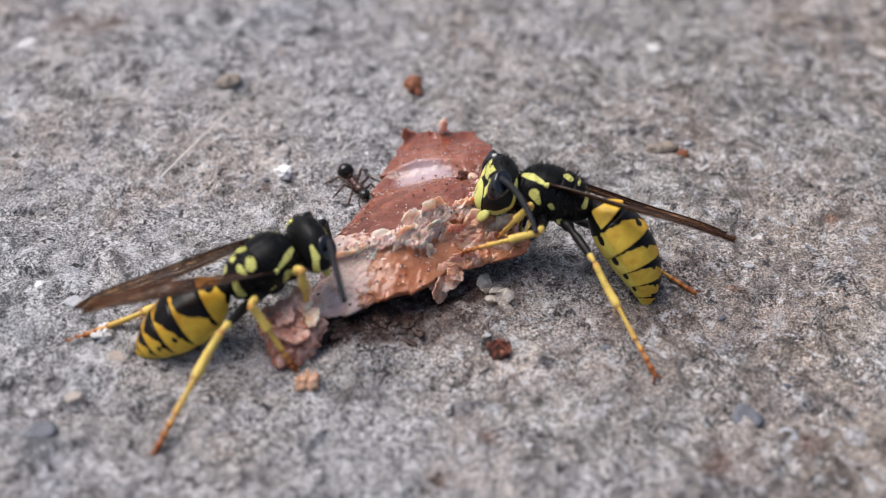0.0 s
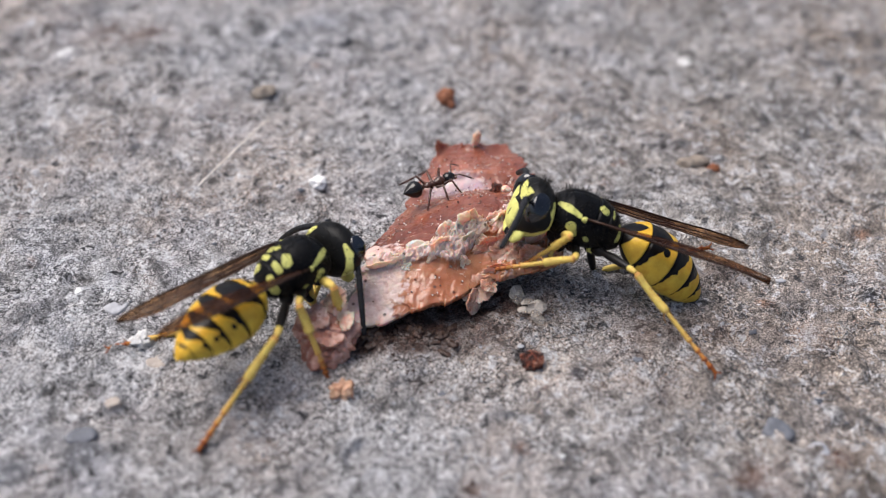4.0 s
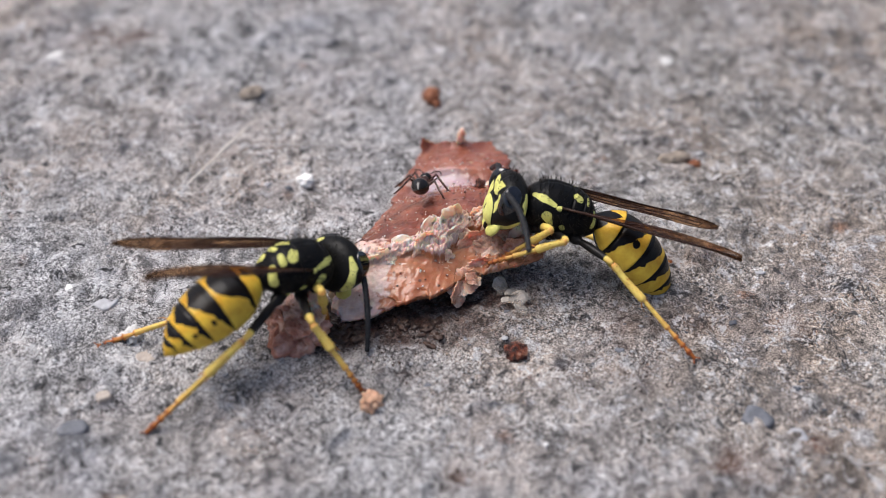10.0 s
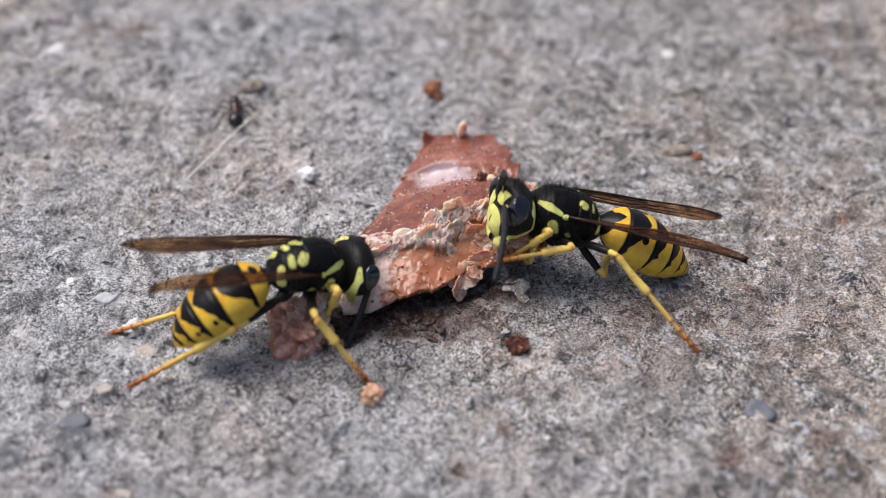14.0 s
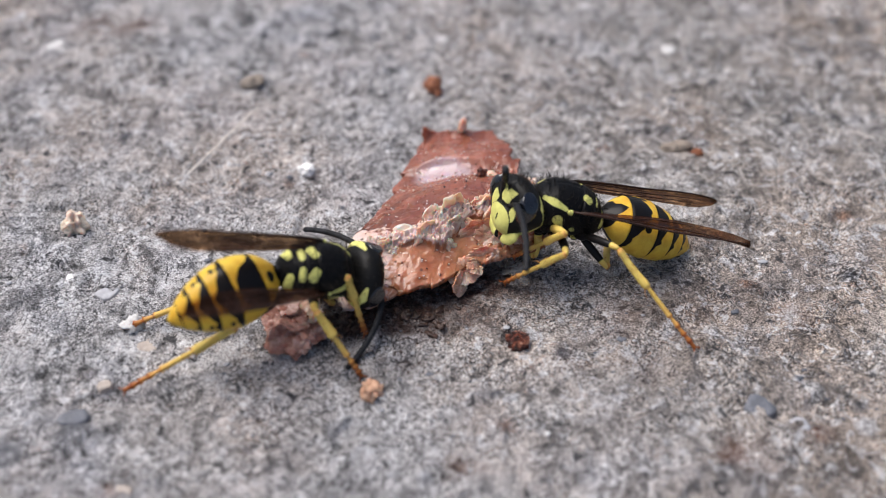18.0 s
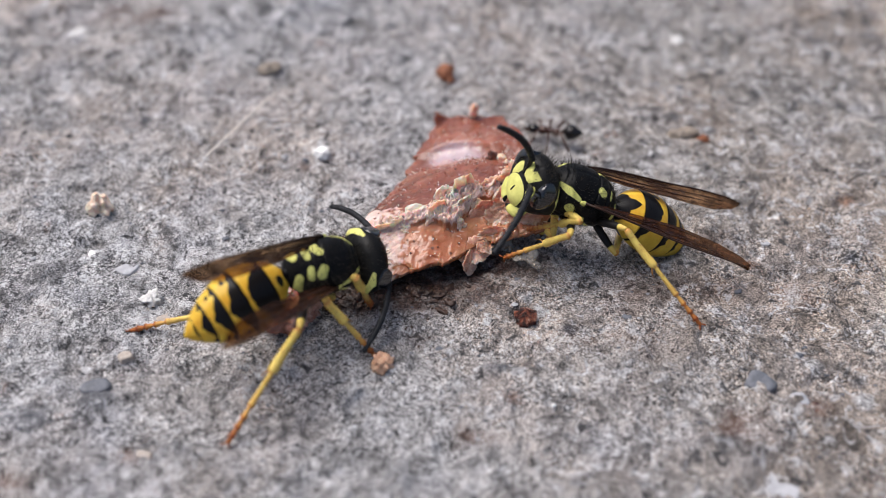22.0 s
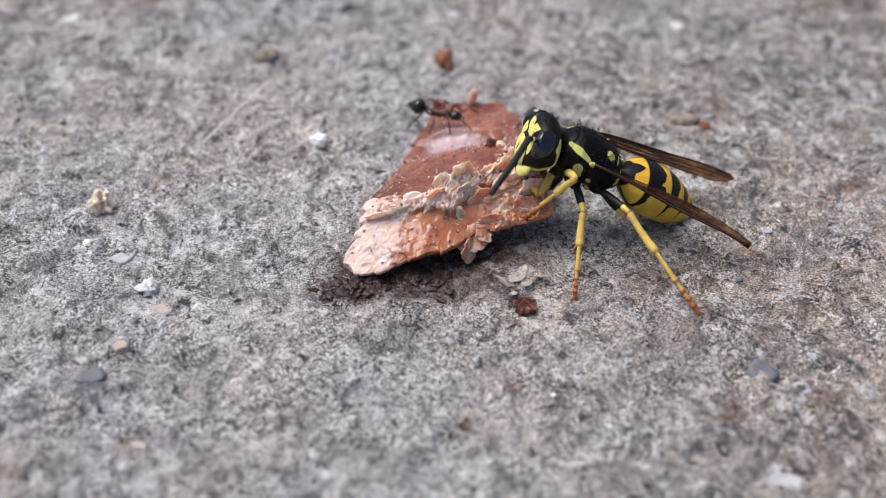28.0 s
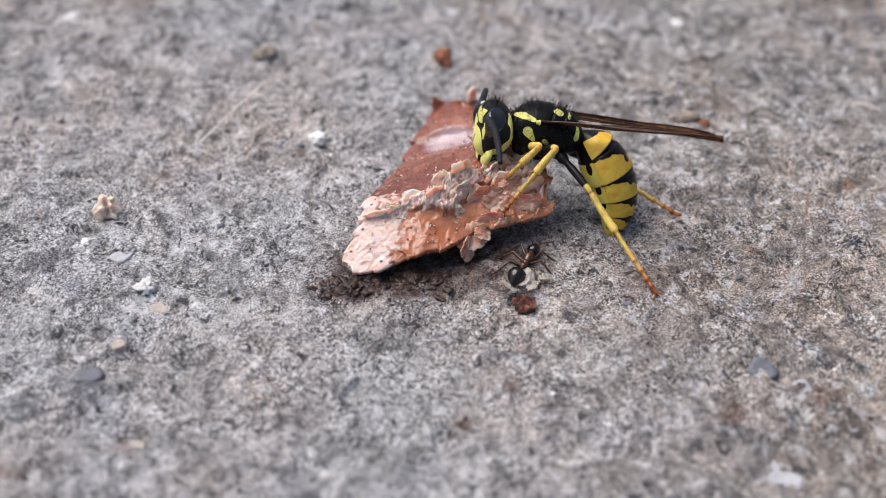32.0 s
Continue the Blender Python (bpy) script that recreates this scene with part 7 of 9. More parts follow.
    walk(w["hind_l"], [(0, pose(-0.00108, 0.0007, -0.0014, 32.9, 26.9, 137.2)), (1, pose(-0.00108, 0.0007, -0.0014, 36.9, 7, 138.3)), (2, pose(-0.00108, 0.0007, -0.0014, 29.2, 14.7, 139.7)), (3, pose(-0.00108, 0.0007, -0.0014, 31.8, -4, 129.3)), (6, pose(-0.00108, 0.0007, -0.0014, 37.9, -10.8, 136.3)), (7, pose(-0.00108, 0.0007, -0.0014, 32.6, -12.6, 137.9)), (8, pose(-0.00108, 0.0007, -0.0014, 34.9, -21.7, 131.2)), (9, pose(-0.00108, 0.0007, -0.0014, 35.7, -9.8, 136.5)), (10, pose(-0.00108, 0.0007, -0.0014, 31, -0.5, 132)), (11, pose(-0.00108, 0.0007, -0.0014, 34.4, -3, 132)), (12, pose(-0.00108, 0.0007, -0.0014, 30.4, -19, 126.6)), (13, pose(-0.00108, 0.0007, -0.0014, 28.7, -16.2, 124.1)), (14, pose(-0.00108, 0.0007, -0.0014, 30.2, -19, 123.4)), (17, pose(-0.00108, 0.0007, -0.0014, 26.9, -10.6, 115.4)), (18, pose(-0.00108, 0.0007, -0.0014, 27.9, -21.9, 117.3)), (19, pose(-0.00108, 0.0007, -0.0014, 24.2, -24, 117.7)), (20, pose(-0.00108, 0.0007, -0.0014, 23.7, -25.3, 118.3)), (21, pose(-0.00108, 0.0007, -0.0014, 27.8, -31.5, 120.4)), (22, pose(-0.00108, 0.0007, -0.0014, 32, -39.8, 118.6)), (23, pose(-0.00108, 0.0007, -0.0014, 23.2, -31.8, 117.2)), (24, pose(-0.00108, 0.0007, -0.0014, 27.2, -45.5, 97.9)), (24.5, pose(-0.00108, 0.0007, -0.0014, 27.7, -43.4, 102.9)), (25, pose(-0.00108, 0.0007, -0.0014, 10.3, -35.1, 103.9)), (27.5, pose(-0.00108, 0.0007, -0.0014, 15.6, -30, 103.9)), (28, pose(-0.00108, 0.0007, -0.0014, 32.9, -19.3, 119.3)), (29, pose(-0.00108, 0.0007, -0.0014, 26.1, 3.3, 146)), (30, pose(-0.00108, 0.0007, -0.0014, 30.9, 9.4, 140.3)), (31, pose(-0.00108, 0.0007, -0.0014, 34.8, 20.6, 146.4)), (32, pose(-0.00108, 0.0007, -0.0014, 28.5, 29.7, 140))])
    walk(w["hind_l_low"], [(0, pose(0.00378, 0, 0, 0, 22.8, 0)), (1, pose(0.00378, 0, 0, 0, 30.4, 0)), (2, pose(0.00378, 0, 0, 0, 11.4, 0)), (3, pose(0.00378, 0, 0, 0, 40, 0)), (6, pose(0.00378, 0, 0, 0, 46.4, 0)), (7, pose(0.00378, 0, 0, 0, 41.8, 0)), (8, pose(0.00378, 0, 0, 0, 55, 0)), (9, pose(0.00378, 0, 0, 0, 46.4, 0)), (10, pose(0.00378, 0, 0, 0, 32.5, 0)), (11, pose(0.00378, 0, 0, 0, 37.5, 0)), (12, pose(0.00378, 0, 0, 0, 51.1, 0)), (13, pose(0.00378, 0, 0, 0, 49.1, 0)), (14, pose(0.00378, 0, 0, 0, 55.7, 0)), (17, pose(0.00378, 0, 0, 0, 51.8, 0)), (18, pose(0.00378, 0, 0, 0, 55.6, 0)), (19, pose(0.00378, 0, 0, 0, 52.8, 0)), (20, pose(0.00378, 0, 0, 0, 51.4, 0)), (21, pose(0.00378, 0, 0, 0, 51.9, 0)), (22, pose(0.00378, 0, 0, 0, 64.5, 0)), (23, pose(0.00378, 0, 0, 0, 56.2, 0)), (24, pose(0.00378, 0, 0, 0, 72.4, 0)), (24.5, pose(0.00378, 0, 0, 0, 61.4, 0)), (25, pose(0.00378, 0, 0, 0, 72.9, 0)), (27.5, pose(0.00378, 0, 0, 0, 52.6, 0)), (28, pose(0.00378, 0, 0, 0, 36.8, 0)), (29, pose(0.00378, 0, 0, 0, 22.2, 0)), (30, pose(0.00378, 0, 0, 0, 11.4, 0)), (31, pose(0.00378, 0, 0, 0, 18.7, 0)), (32, pose(0.00378, 0, 0, 0, 17.3, 0))])
    walk(w["hind_r"], [(0, pose(-0.00108, -0.0007, -0.0014, -76.7, 15, -125.5)), (1, pose(-0.00108, -0.0007, -0.0014, -82, 14.4, -135.4)), (2, pose(-0.00108, -0.0007, -0.0014, -84.7, 21.3, -145.1)), (3, pose(-0.00108, -0.0007, -0.0014, -100.1, 27.7, -116.1)), (4.5, pose(-0.00108, -0.0007, -0.0014, 178.3, 61.5, -160.6)), (6, pose(-0.00108, -0.0007, -0.0014, 91.5, 30.6, 149.2)), (7, pose(-0.00108, -0.0007, -0.0014, 84.1, 27.9, 143.2)), (8, pose(-0.00108, -0.0007, -0.0014, 85.6, 27.2, 142.8)), (8.5, pose(-0.00108, -0.0007, -0.0014, 159.7, 64.8, -174.6)), (9, pose(-0.00108, -0.0007, -0.0014, -108.3, 35.8, -112.8)), (10, pose(-0.00108, -0.0007, -0.0014, -96.2, 25.3, -117.7)), (11, pose(-0.00108, -0.0007, -0.0014, -104.1, 28.9, -115.8)), (11.5, pose(-0.00108, -0.0007, -0.0014, 167.4, 64.7, -169.6)), (12, pose(-0.00108, -0.0007, -0.0014, 82.8, 27, 140.7)), (13, pose(-0.00108, -0.0007, -0.0014, 82.5, 27.3, 141)), (14, pose(-0.00108, -0.0007, -0.0014, 83.5, 28.2, 141.9)), (17, pose(-0.00108, -0.0007, -0.0014, 87.5, 31, 145.2)), (18, pose(-0.00108, -0.0007, -0.0014, 81.5, 24.9, 139.4)), (19, pose(-0.00108, -0.0007, -0.0014, 76.4, 21.6, 136)), (20, pose(-0.00108, -0.0007, -0.0014, 75.2, 19.7, 134.9)), (21, pose(-0.00108, -0.0007, -0.0014, 77, 15.4, 134.5)), (22, pose(-0.00108, -0.0007, -0.0014, 77.6, 14.5, 134.9)), (23, pose(-0.00108, -0.0007, -0.0014, 72.6, 16.3, 132.9)), (24, pose(-0.00108, -0.0007, -0.0014, 72.8, 11.2, 131.1)), (24.5, pose(-0.00108, -0.0007, -0.0014, 72.5, 5.9, 131.3)), (25, pose(-0.00108, -0.0007, -0.0014, 65.3, 20, 131.6)), (27.5, pose(-0.00108, -0.0007, -0.0014, 66.7, 9.5, 132.1)), (28, pose(-0.00108, -0.0007, -0.0014, 83.2, 8.8, 141)), (28.5, pose(-0.00108, -0.0007, -0.0014, 152.1, 54.7, 166.2)), (29, pose(-0.00108, -0.0007, -0.0014, -104.6, 32.8, -128)), (30, pose(-0.00108, -0.0007, -0.0014, -98.5, 21.6, -134.9)), (31, pose(-0.00108, -0.0007, -0.0014, -90.6, 20.7, -136.9)), (32, pose(-0.00108, -0.0007, -0.0014, -76.1, 21.2, -128.8))])
    walk(w["hind_r_low"], [(0, pose(0.00378, 0, 0, 0, 70.8, 0)), (1, pose(0.00378, 0, 0, 0, 76.8, 0)), (2, pose(0.00378, 0, 0, 0, 73.5, 0)), (3, pose(0.00378, 0, 0, 0, 84.4, 0)), (6, pose(0.00378, 0, 0, 180, 69.9, 180)), (7, pose(0.00378, 0, 0, 180, 67.7, 180)), (8, pose(0.00378, 0, 0, 180, 67.6, -180)), (9, pose(0.00378, 0, 0, 0, 83.9, 0)), (10, pose(0.00378, 0, 0, 0, 85.3, 0)), (11, pose(0.00378, 0, 0, 0, 83.6, 0)), (12, pose(0.00378, 0, 0, 180, 66.5, -180)), (13, pose(0.00378, 0, 0, -180, 66.5, 180)), (14, pose(0.00378, 0, 0, 180, 66.8, -180)), (17, pose(0.00378, 0, 0, -180, 67.6, -180)), (18, pose(0.00378, 0, 0, -180, 66.2, 180)), (19, pose(0.00378, 0, 0, -180, 64.9, -180)), (20, pose(0.00378, 0, 0, 180, 64.6, 180)), (21, pose(0.00378, 0, 0, 180, 65.1, -180)), (22, pose(0.00378, 0, 0, -180, 65.6, -180)), (23, pose(0.00378, 0, 0, 180, 63.8, 180)), (24, pose(0.00378, 0, 0, 180, 63.2, 180)), (24.5, pose(0.00378, 0, 0, 180, 63.8, 180)), (25, pose(0.00378, 0, 0, 180, 62.2, 180)), (27.5, pose(0.00378, 0, 0, 180, 63.7, 180)), (28, pose(0.00378, 0, 0, 180, 71.6, 180)), (29, pose(0.00378, 0, 0, 0, 67.2, 0)), (30, pose(0.00378, 0, 0, 0, 69.3, 0)), (31, pose(0.00378, 0, 0, 0, 52.7, 0)), (32, pose(0.00378, 0, 0, 0, 62.5, 0))])
    w = WASPS[1]
    walk(w["body"], [(0, pose(-0.00952, -0.00762, 0.0046, 0.1, -10.1, 32)), (1, pose(-0.01, -0.00763, 0.00487, -3.6, 3.1, 40)), (2, pose(-0.01029, -0.00773, 0.00479, -3.8, 0.8, 44.4)), (3, pose(-0.00996, -0.00709, 0.00475, -3.2, 0.9, 40.8)), (6, pose(-0.01037, -0.00678, 0.0045, -2.8, 0.7, 39.2)), (7, pose(-0.01074, -0.00627, 0.0048, -12.7, -4.4, 30.1)), (8, pose(-0.01009, -0.0058, 0.00531, -15, 1.3, 25.1)), (9, pose(-0.00963, -0.00661, 0.00525, -6, 14.5, 36.2)), (10, pose(-0.00889, -0.00794, 0.00511, -2.9, 16.5, 32.4)), (11, pose(-0.00909, -0.00778, 0.00502, 1.2, 15.7, 33.6)), (12, pose(-0.00916, -0.00718, 0.00479, 7.4, 9.5, 30.3)), (13, pose(-0.00873, -0.00746, 0.00481, 4.4, 13, 28.9)), (14, pose(-0.00828, -0.00816, 0.00483, 4.6, 15.1, 25.9)), (17, pose(-0.00724, -0.01005, 0.00476, 34.2, 22.5, 21.5)), (18, pose(-0.00758, -0.00895, 0.00476, 33.6, 20.9, 21.9)), (19, pose(-0.00717, -0.01013, 0.00468, 40.7, 21.9, 26)), (20, pose(-0.00721, -0.01129, 0.00488, 39.3, 25.5, 32.8)), (21, pose(-0.00751, -0.01136, 0.0047, 37.9, 14, 31.5)), (22, pose(-0.00795, -0.01062, 0.00476, 34.6, 14.1, 32.6)), (23, pose(-0.00754, -0.01016, 0.0049, 35.3, 15.7, 25.1)), (24, pose(-0.00865, -0.00605, 0.00492, 6.7, 18.6, 48.6)), (24.5, pose(-0.01775, -0.00589, 0.00626, -36.7, -14.1, 9.7)), (25, pose(-0.01673, -0.00574, 0.00616, -21.8, -11.8, -1.2)), (25.2, pose(-0.01789, -0.00477, 0.00598, -15.9, -21.1, -7.7)), (25.3, pose(-0.01806, -0.00699, 0.014, 0, 5, 10)), (25.4, pose(-0.055, 0.005, 0.032, 0, -15, 30)), (26, pose(-0.4, 0.9, 0.35, 0, -20, 60)), (26.6, pose(-1.1, 2.6, 0.38, 0, -10, 70)), (27.2, pose(-1.7, 4.4, 0.08, 0, -5, 70)), (27.5, pose(-1.8, 4.7, 0.0049, 0, 0, 70)), (32, pose(-1.8, 4.7, 0.0049, 0, 0, 70))])
    walk(w["head"], [(0, pose(0.00205, 0, -0.00025, 1.9, 12.6, -0.1)), (1, pose(0.00205, 0, -0.00025, -0.6, 14.1, 11.8)), (2, pose(0.00205, 0, -0.00025, 1.3, 13.7, 8.6)), (3, pose(0.00205, 0, -0.00025, 0, 14.9, 9.2)), (6, pose(0.00205, 0, -0.00025, 4.3, 13.3, 6)), (7, pose(0.00205, 0, -0.00025, 3.3, 13.5, 2.1)), (8, pose(0.00205, 0, -0.00025, 4.9, 14.6, 15.7)), (9, pose(0.00205, 0, -0.00025, -1.7, 12.7, 16.7)), (10, pose(0.00205, 0, -0.00025, -0.5, 12.7, 13.3)), (11, pose(0.00205, 0, -0.00025, -0.7, 12.9, 9.6)), (12, pose(0.00205, 0, -0.00025, 1.6, 13.7, -0.6)), (13, pose(0.00205, 0, -0.00025, 1.1, 14.2, 3.9)), (14, pose(0.00205, 0, -0.00025, 4.8, 14.9, -1.3)), (17, pose(0.00205, 0, -0.00025, 1.8, 14.4, -2.8)), (18, pose(0.00205, 0, -0.00025, 1, 15.1, -2.9)), (19, pose(0.00205, 0, -0.00025, 1.4, 15.2, -5.1)), (20, pose(0.00205, 0, -0.00025, -3.9, 14, 5.1)), (21, pose(0.00205, 0, -0.00025, -1.1, 13.5, 0.5)), (22, pose(0.00205, 0, -0.00025, 0.4, 13.9, -1.8)), (23, pose(0.00205, 0, -0.00025, 0, 13.6, -1.1)), (24, pose(0.00205, 0, -0.00025, 0.3, 12.5, 1.6)), (24.5, pose(0.00205, 0, -0.00025, -1.7, 6.5, 18.6)), (25, pose(0.00205, 0, -0.00025, -1.7, 7.6, 16.9)), (25.2, pose(0.00205, 0, -0.00025, -0.1, 11.3, 28.7)), (32, pose(0.00205, 0, -0.00025, -0.1, 11.3, 28.7))])
    curl(w, [(0, pose(-0.0023, 0, -0.00045, 7.2, -23.3, -12.6)), (1, pose(-0.0023, 0, -0.00045, 0, -16.7, 0.2)), (2, pose(-0.0023, 0, -0.00045, 0, -4.7, 8.9)), (3, pose(-0.0023, 0, -0.00045, 0, -3.8, 13.1)), (6, pose(-0.0023, 0, -0.00045, 0.2, -2.4, 17)), (7, pose(-0.0023, 0, -0.00045, 1.9, -38.2, 15)), (8, pose(-0.0023, 0, -0.00045, 0, -47.4, 16.4)), (9, pose(-0.0023, 0, -0.00045, 0, -34.3, 2)), (10, pose(-0.0023, 0, -0.00045, 0, -35.5, 6.7)), (11, pose(-0.0023, 0, -0.00045, 0, -30.9, 4.4)), (12, pose(-0.0023, 0, -0.00045, 0, -18.3, 4.9)), (13, pose(-0.0023, 0, -0.00045, 0, -28.1, 7.6)), (14, pose(-0.0023, 0, -0.00045, 0, -42.9, 5.7)), (17, pose(-0.0023, 0, -0.00045, 10.4, -11.4, 23.9)), (18, pose(-0.0023, 0, -0.00045, 10.5, -13.4, 22.9)), (19, pose(-0.0023, 0, -0.00045, 10.1, -6.5, 18.5)), (20, pose(-0.0023, 0, -0.00045, 5.5, -22.2, 12.4)), (21, pose(-0.0023, 0, -0.00045, 11.9, -3.8, 17)), (22, pose(-0.0023, 0, -0.00045, 12.2, -12.9, 18.3)), (23, pose(-0.0023, 0, -0.00045, 11, -14.7, 18)), (24, pose(-0.0023, 0, -0.00045, 0, -44.2, 6.7)), (24.5, pose(-0.0023, 0, -0.00045, 0, -63.6, 6.9)), (25, pose(-0.0023, 0, -0.00045, 0, -51.4, 11.9)), (25.2, pose(-0.0023, 0, -0.00045, 0, -49, 14.6)), (32, pose(-0.0023, 0, -0.00045, 0, -49, 14.6))])
    walk(w["wing_l"], [(0, pose(0.00005, 0.0015, 0.0006, 0.1, 1.5, -10.1)), (1, pose(0.00005, 0.0015, 0.0006, 0, -2, -4.3)), (2, pose(0.00005, 0.0015, 0.0006, 0, -2.8, -5.9)), (3, pose(0.00005, 0.0015, 0.0006, 0, -2.4, -3.8)), (6, pose(0.00005, 0.0015, 0.0006, 0.2, -2.1, -3.6)), (7, pose(0.00005, 0.0015, 0.0006, 0.1, 0.7, -7.7)), (8, pose(0.00005, 0.0015, 0.0006, 0, -0.3, -5.3)), (9, pose(0.00005, 0.0015, 0.0006, 0, 1.9, -6.6)), (10, pose(0.00005, 0.0015, 0.0006, 0, 4.7, -6.7)), (11, pose(0.00005, 0.0015, 0.0006, 0, 3.4, -2.7)), (12, pose(0.00005, 0.0015, 0.0006, 0, 0.1, -8.7)), (13, pose(0.00005, 0.0015, 0.0006, 0, 1, -6)), (14, pose(0.00005, 0.0015, 0.0006, 0, -1.5, -7)), (17, pose(0.00005, 0.0015, 0.0006, -7.7, 12.3, 5)), (18, pose(0.00005, 0.0015, 0.0006, -7.5, 9.8, 2.7)), (19, pose(0.00005, 0.0015, 0.0006, -8, 14.3, 0.3)), (20, pose(0.00005, 0.0015, 0.0006, -7.8, 14.2, 4.1)), (21, pose(0.00005, 0.0015, 0.0006, -5.4, 16.1, 5.2)), (22, pose(0.00005, 0.0015, 0.0006, -4.8, 15.9, 8.6)), (23, pose(0.00005, 0.0015, 0.0006, -6.3, 16.7, 6.9)), (24, pose(0.00005, 0.0015, 0.0006, 0, 1.7, -11.4)), (24.5, pose(0.00005, 0.0015, 0.0006, 0, 7.9, -4.5)), (25, pose(0.00005, 0.0015, 0.0006, 0, 12.2, -12.4)), (25.2, pose(0.00005, 0.0015, 0.0006, 0, 9, -11.5)), (32, pose(0.00005, 0.0015, 0.0006, 0, 9, -11.5))])
    walk(w["wing_r"], [(0, pose(0.00005, -0.0015, 0.0006, -1.6, 11.2, -13.3)), (1, pose(0.00005, -0.0015, 0.0006, 0, 9.4, 9.9)), (2, pose(0.00005, -0.0015, 0.0006, 0, 9.7, 8.4)), (3, pose(0.00005, -0.0015, 0.0006, 0, 9.4, 8.2)), (6, pose(0.00005, -0.0015, 0.0006, -0.4, 11.5, 5.8)), (7, pose(0.00005, -0.0015, 0.0006, -0.3, 10.7, -3.8)), (8, pose(0.00005, -0.0015, 0.0006, 0, 7.4, -2)), (9, pose(0.00005, -0.0015, 0.0006, 0, 11.4, 5)), (10, pose(0.00005, -0.0015, 0.0006, 0, 8.2, 2.3)), (11, pose(0.00005, -0.0015, 0.0006, 0, 6.7, 2.8)), (12, pose(0.00005, -0.0015, 0.0006, 0, 7.5, 5.2)), (13, pose(0.00005, -0.0015, 0.0006, 0, 7.4, 6)), (14, pose(0.00005, -0.0015, 0.0006, 0, 6, 5.7)), (17, pose(0.00005, -0.0015, 0.0006, -5.7, 18.2, 16.3)), (18, pose(0.00005, -0.0015, 0.0006, -5.8, 18.3, 13.9)), (19, pose(0.00005, -0.0015, 0.0006, -6.1, 17.1, 11.3)), (20, pose(0.00005, -0.0015, 0.0006, -5.8, 19.1, 16.1)), (21, pose(0.00005, -0.0015, 0.0006, -2.9, 16.7, 17.2)), (22, pose(0.00005, -0.0015, 0.0006, -2.7, 21.7, 17.9)), (23, pose(0.00005, -0.0015, 0.0006, -4.2, 19.6, 15.3)), (24, pose(0.00005, -0.0015, 0.0006, 0, 12.2, 12.9)), (24.5, pose(0.00005, -0.0015, 0.0006, 0, 6.4, 0.8)), (25, pose(0.00005, -0.0015, 0.0006, 0, 5.7, 11.8)), (25.2, pose(0.00005, -0.0015, 0.0006, 0, 1, 7.8)), (32, pose(0.00005, -0.0015, 0.0006, 0, 1, 7.8))])
    walk(w["ant_l"], [(0, pose(0.00178, 0.00045, 0.00025, 0, 50, 50)), (0.5, pose(0.00178, 0.00045, 0.00025, 7.8, 28.2, 88.4)), (1, pose(0.00178, 0.00045, 0.00025, 0, 6.8, 119.5)), (2, pose(0.00178, 0.00045, 0.00025, 0, 21.5, 120.6)), (3, pose(0.00178, 0.00045, 0.00025, 0, 19.7, 111.3)), (6, pose(0.00178, 0.00045, 0.00025, 0, 50, 50)), (7, pose(0.00178, 0.00045, 0.00025, 0, 50, 50)), (8, pose(0.00178, 0.00045, 0.00025, 0, 50, 50)), (9, pose(0.00178, 0.00045, 0.00025, 0, 50, 50)), (10, pose(0.00178, 0.00045, 0.00025, 0, 50, 50)), (11, pose(0.00178, 0.00045, 0.00025, 0, 50, 50)), (12, pose(0.00178, 0.00045, 0.00025, 0, 50, 50)), (13, pose(0.00178, 0.00045, 0.00025, 0, 50, 50)), (14, pose(0.00178, 0.00045, 0.00025, 0, 50, 50)), (17, pose(0.00178, 0.00045, 0.00025, 14.6, 24.8, 127.6)), (18, pose(0.00178, 0.00045, 0.00025, 16.5, 46.9, 122)), (19, pose(0.00178, 0.00045, 0.00025, 14.4, 47, 106.7)), (20, pose(0.00178, 0.00045, 0.00025, 7.4, 32.9, 81.6)), (21, pose(0.00178, 0.00045, 0.00025, 11.7, 35.4, 89.8)), (22, pose(0.00178, 0.00045, 0.00025, 11.5, 38.1, 82)), (23, pose(0.00178, 0.00045, 0.00025, 13.8, 41, 84)), (24, pose(0.00178, 0.00045, 0.00025, 0, 50, 50)), (24.5, pose(0.00178, 0.00045, 0.00025, 0, 33.2, 63.8)), (25, pose(0.00178, 0.00045, 0.00025, 0, 58.1, 50.7)), (25.2, pose(0.00178, 0.00045, 0.00025, 0, 23.1, 63.7)), (32, pose(0.00178, 0.00045, 0.00025, 0, 23.1, 63.7))])
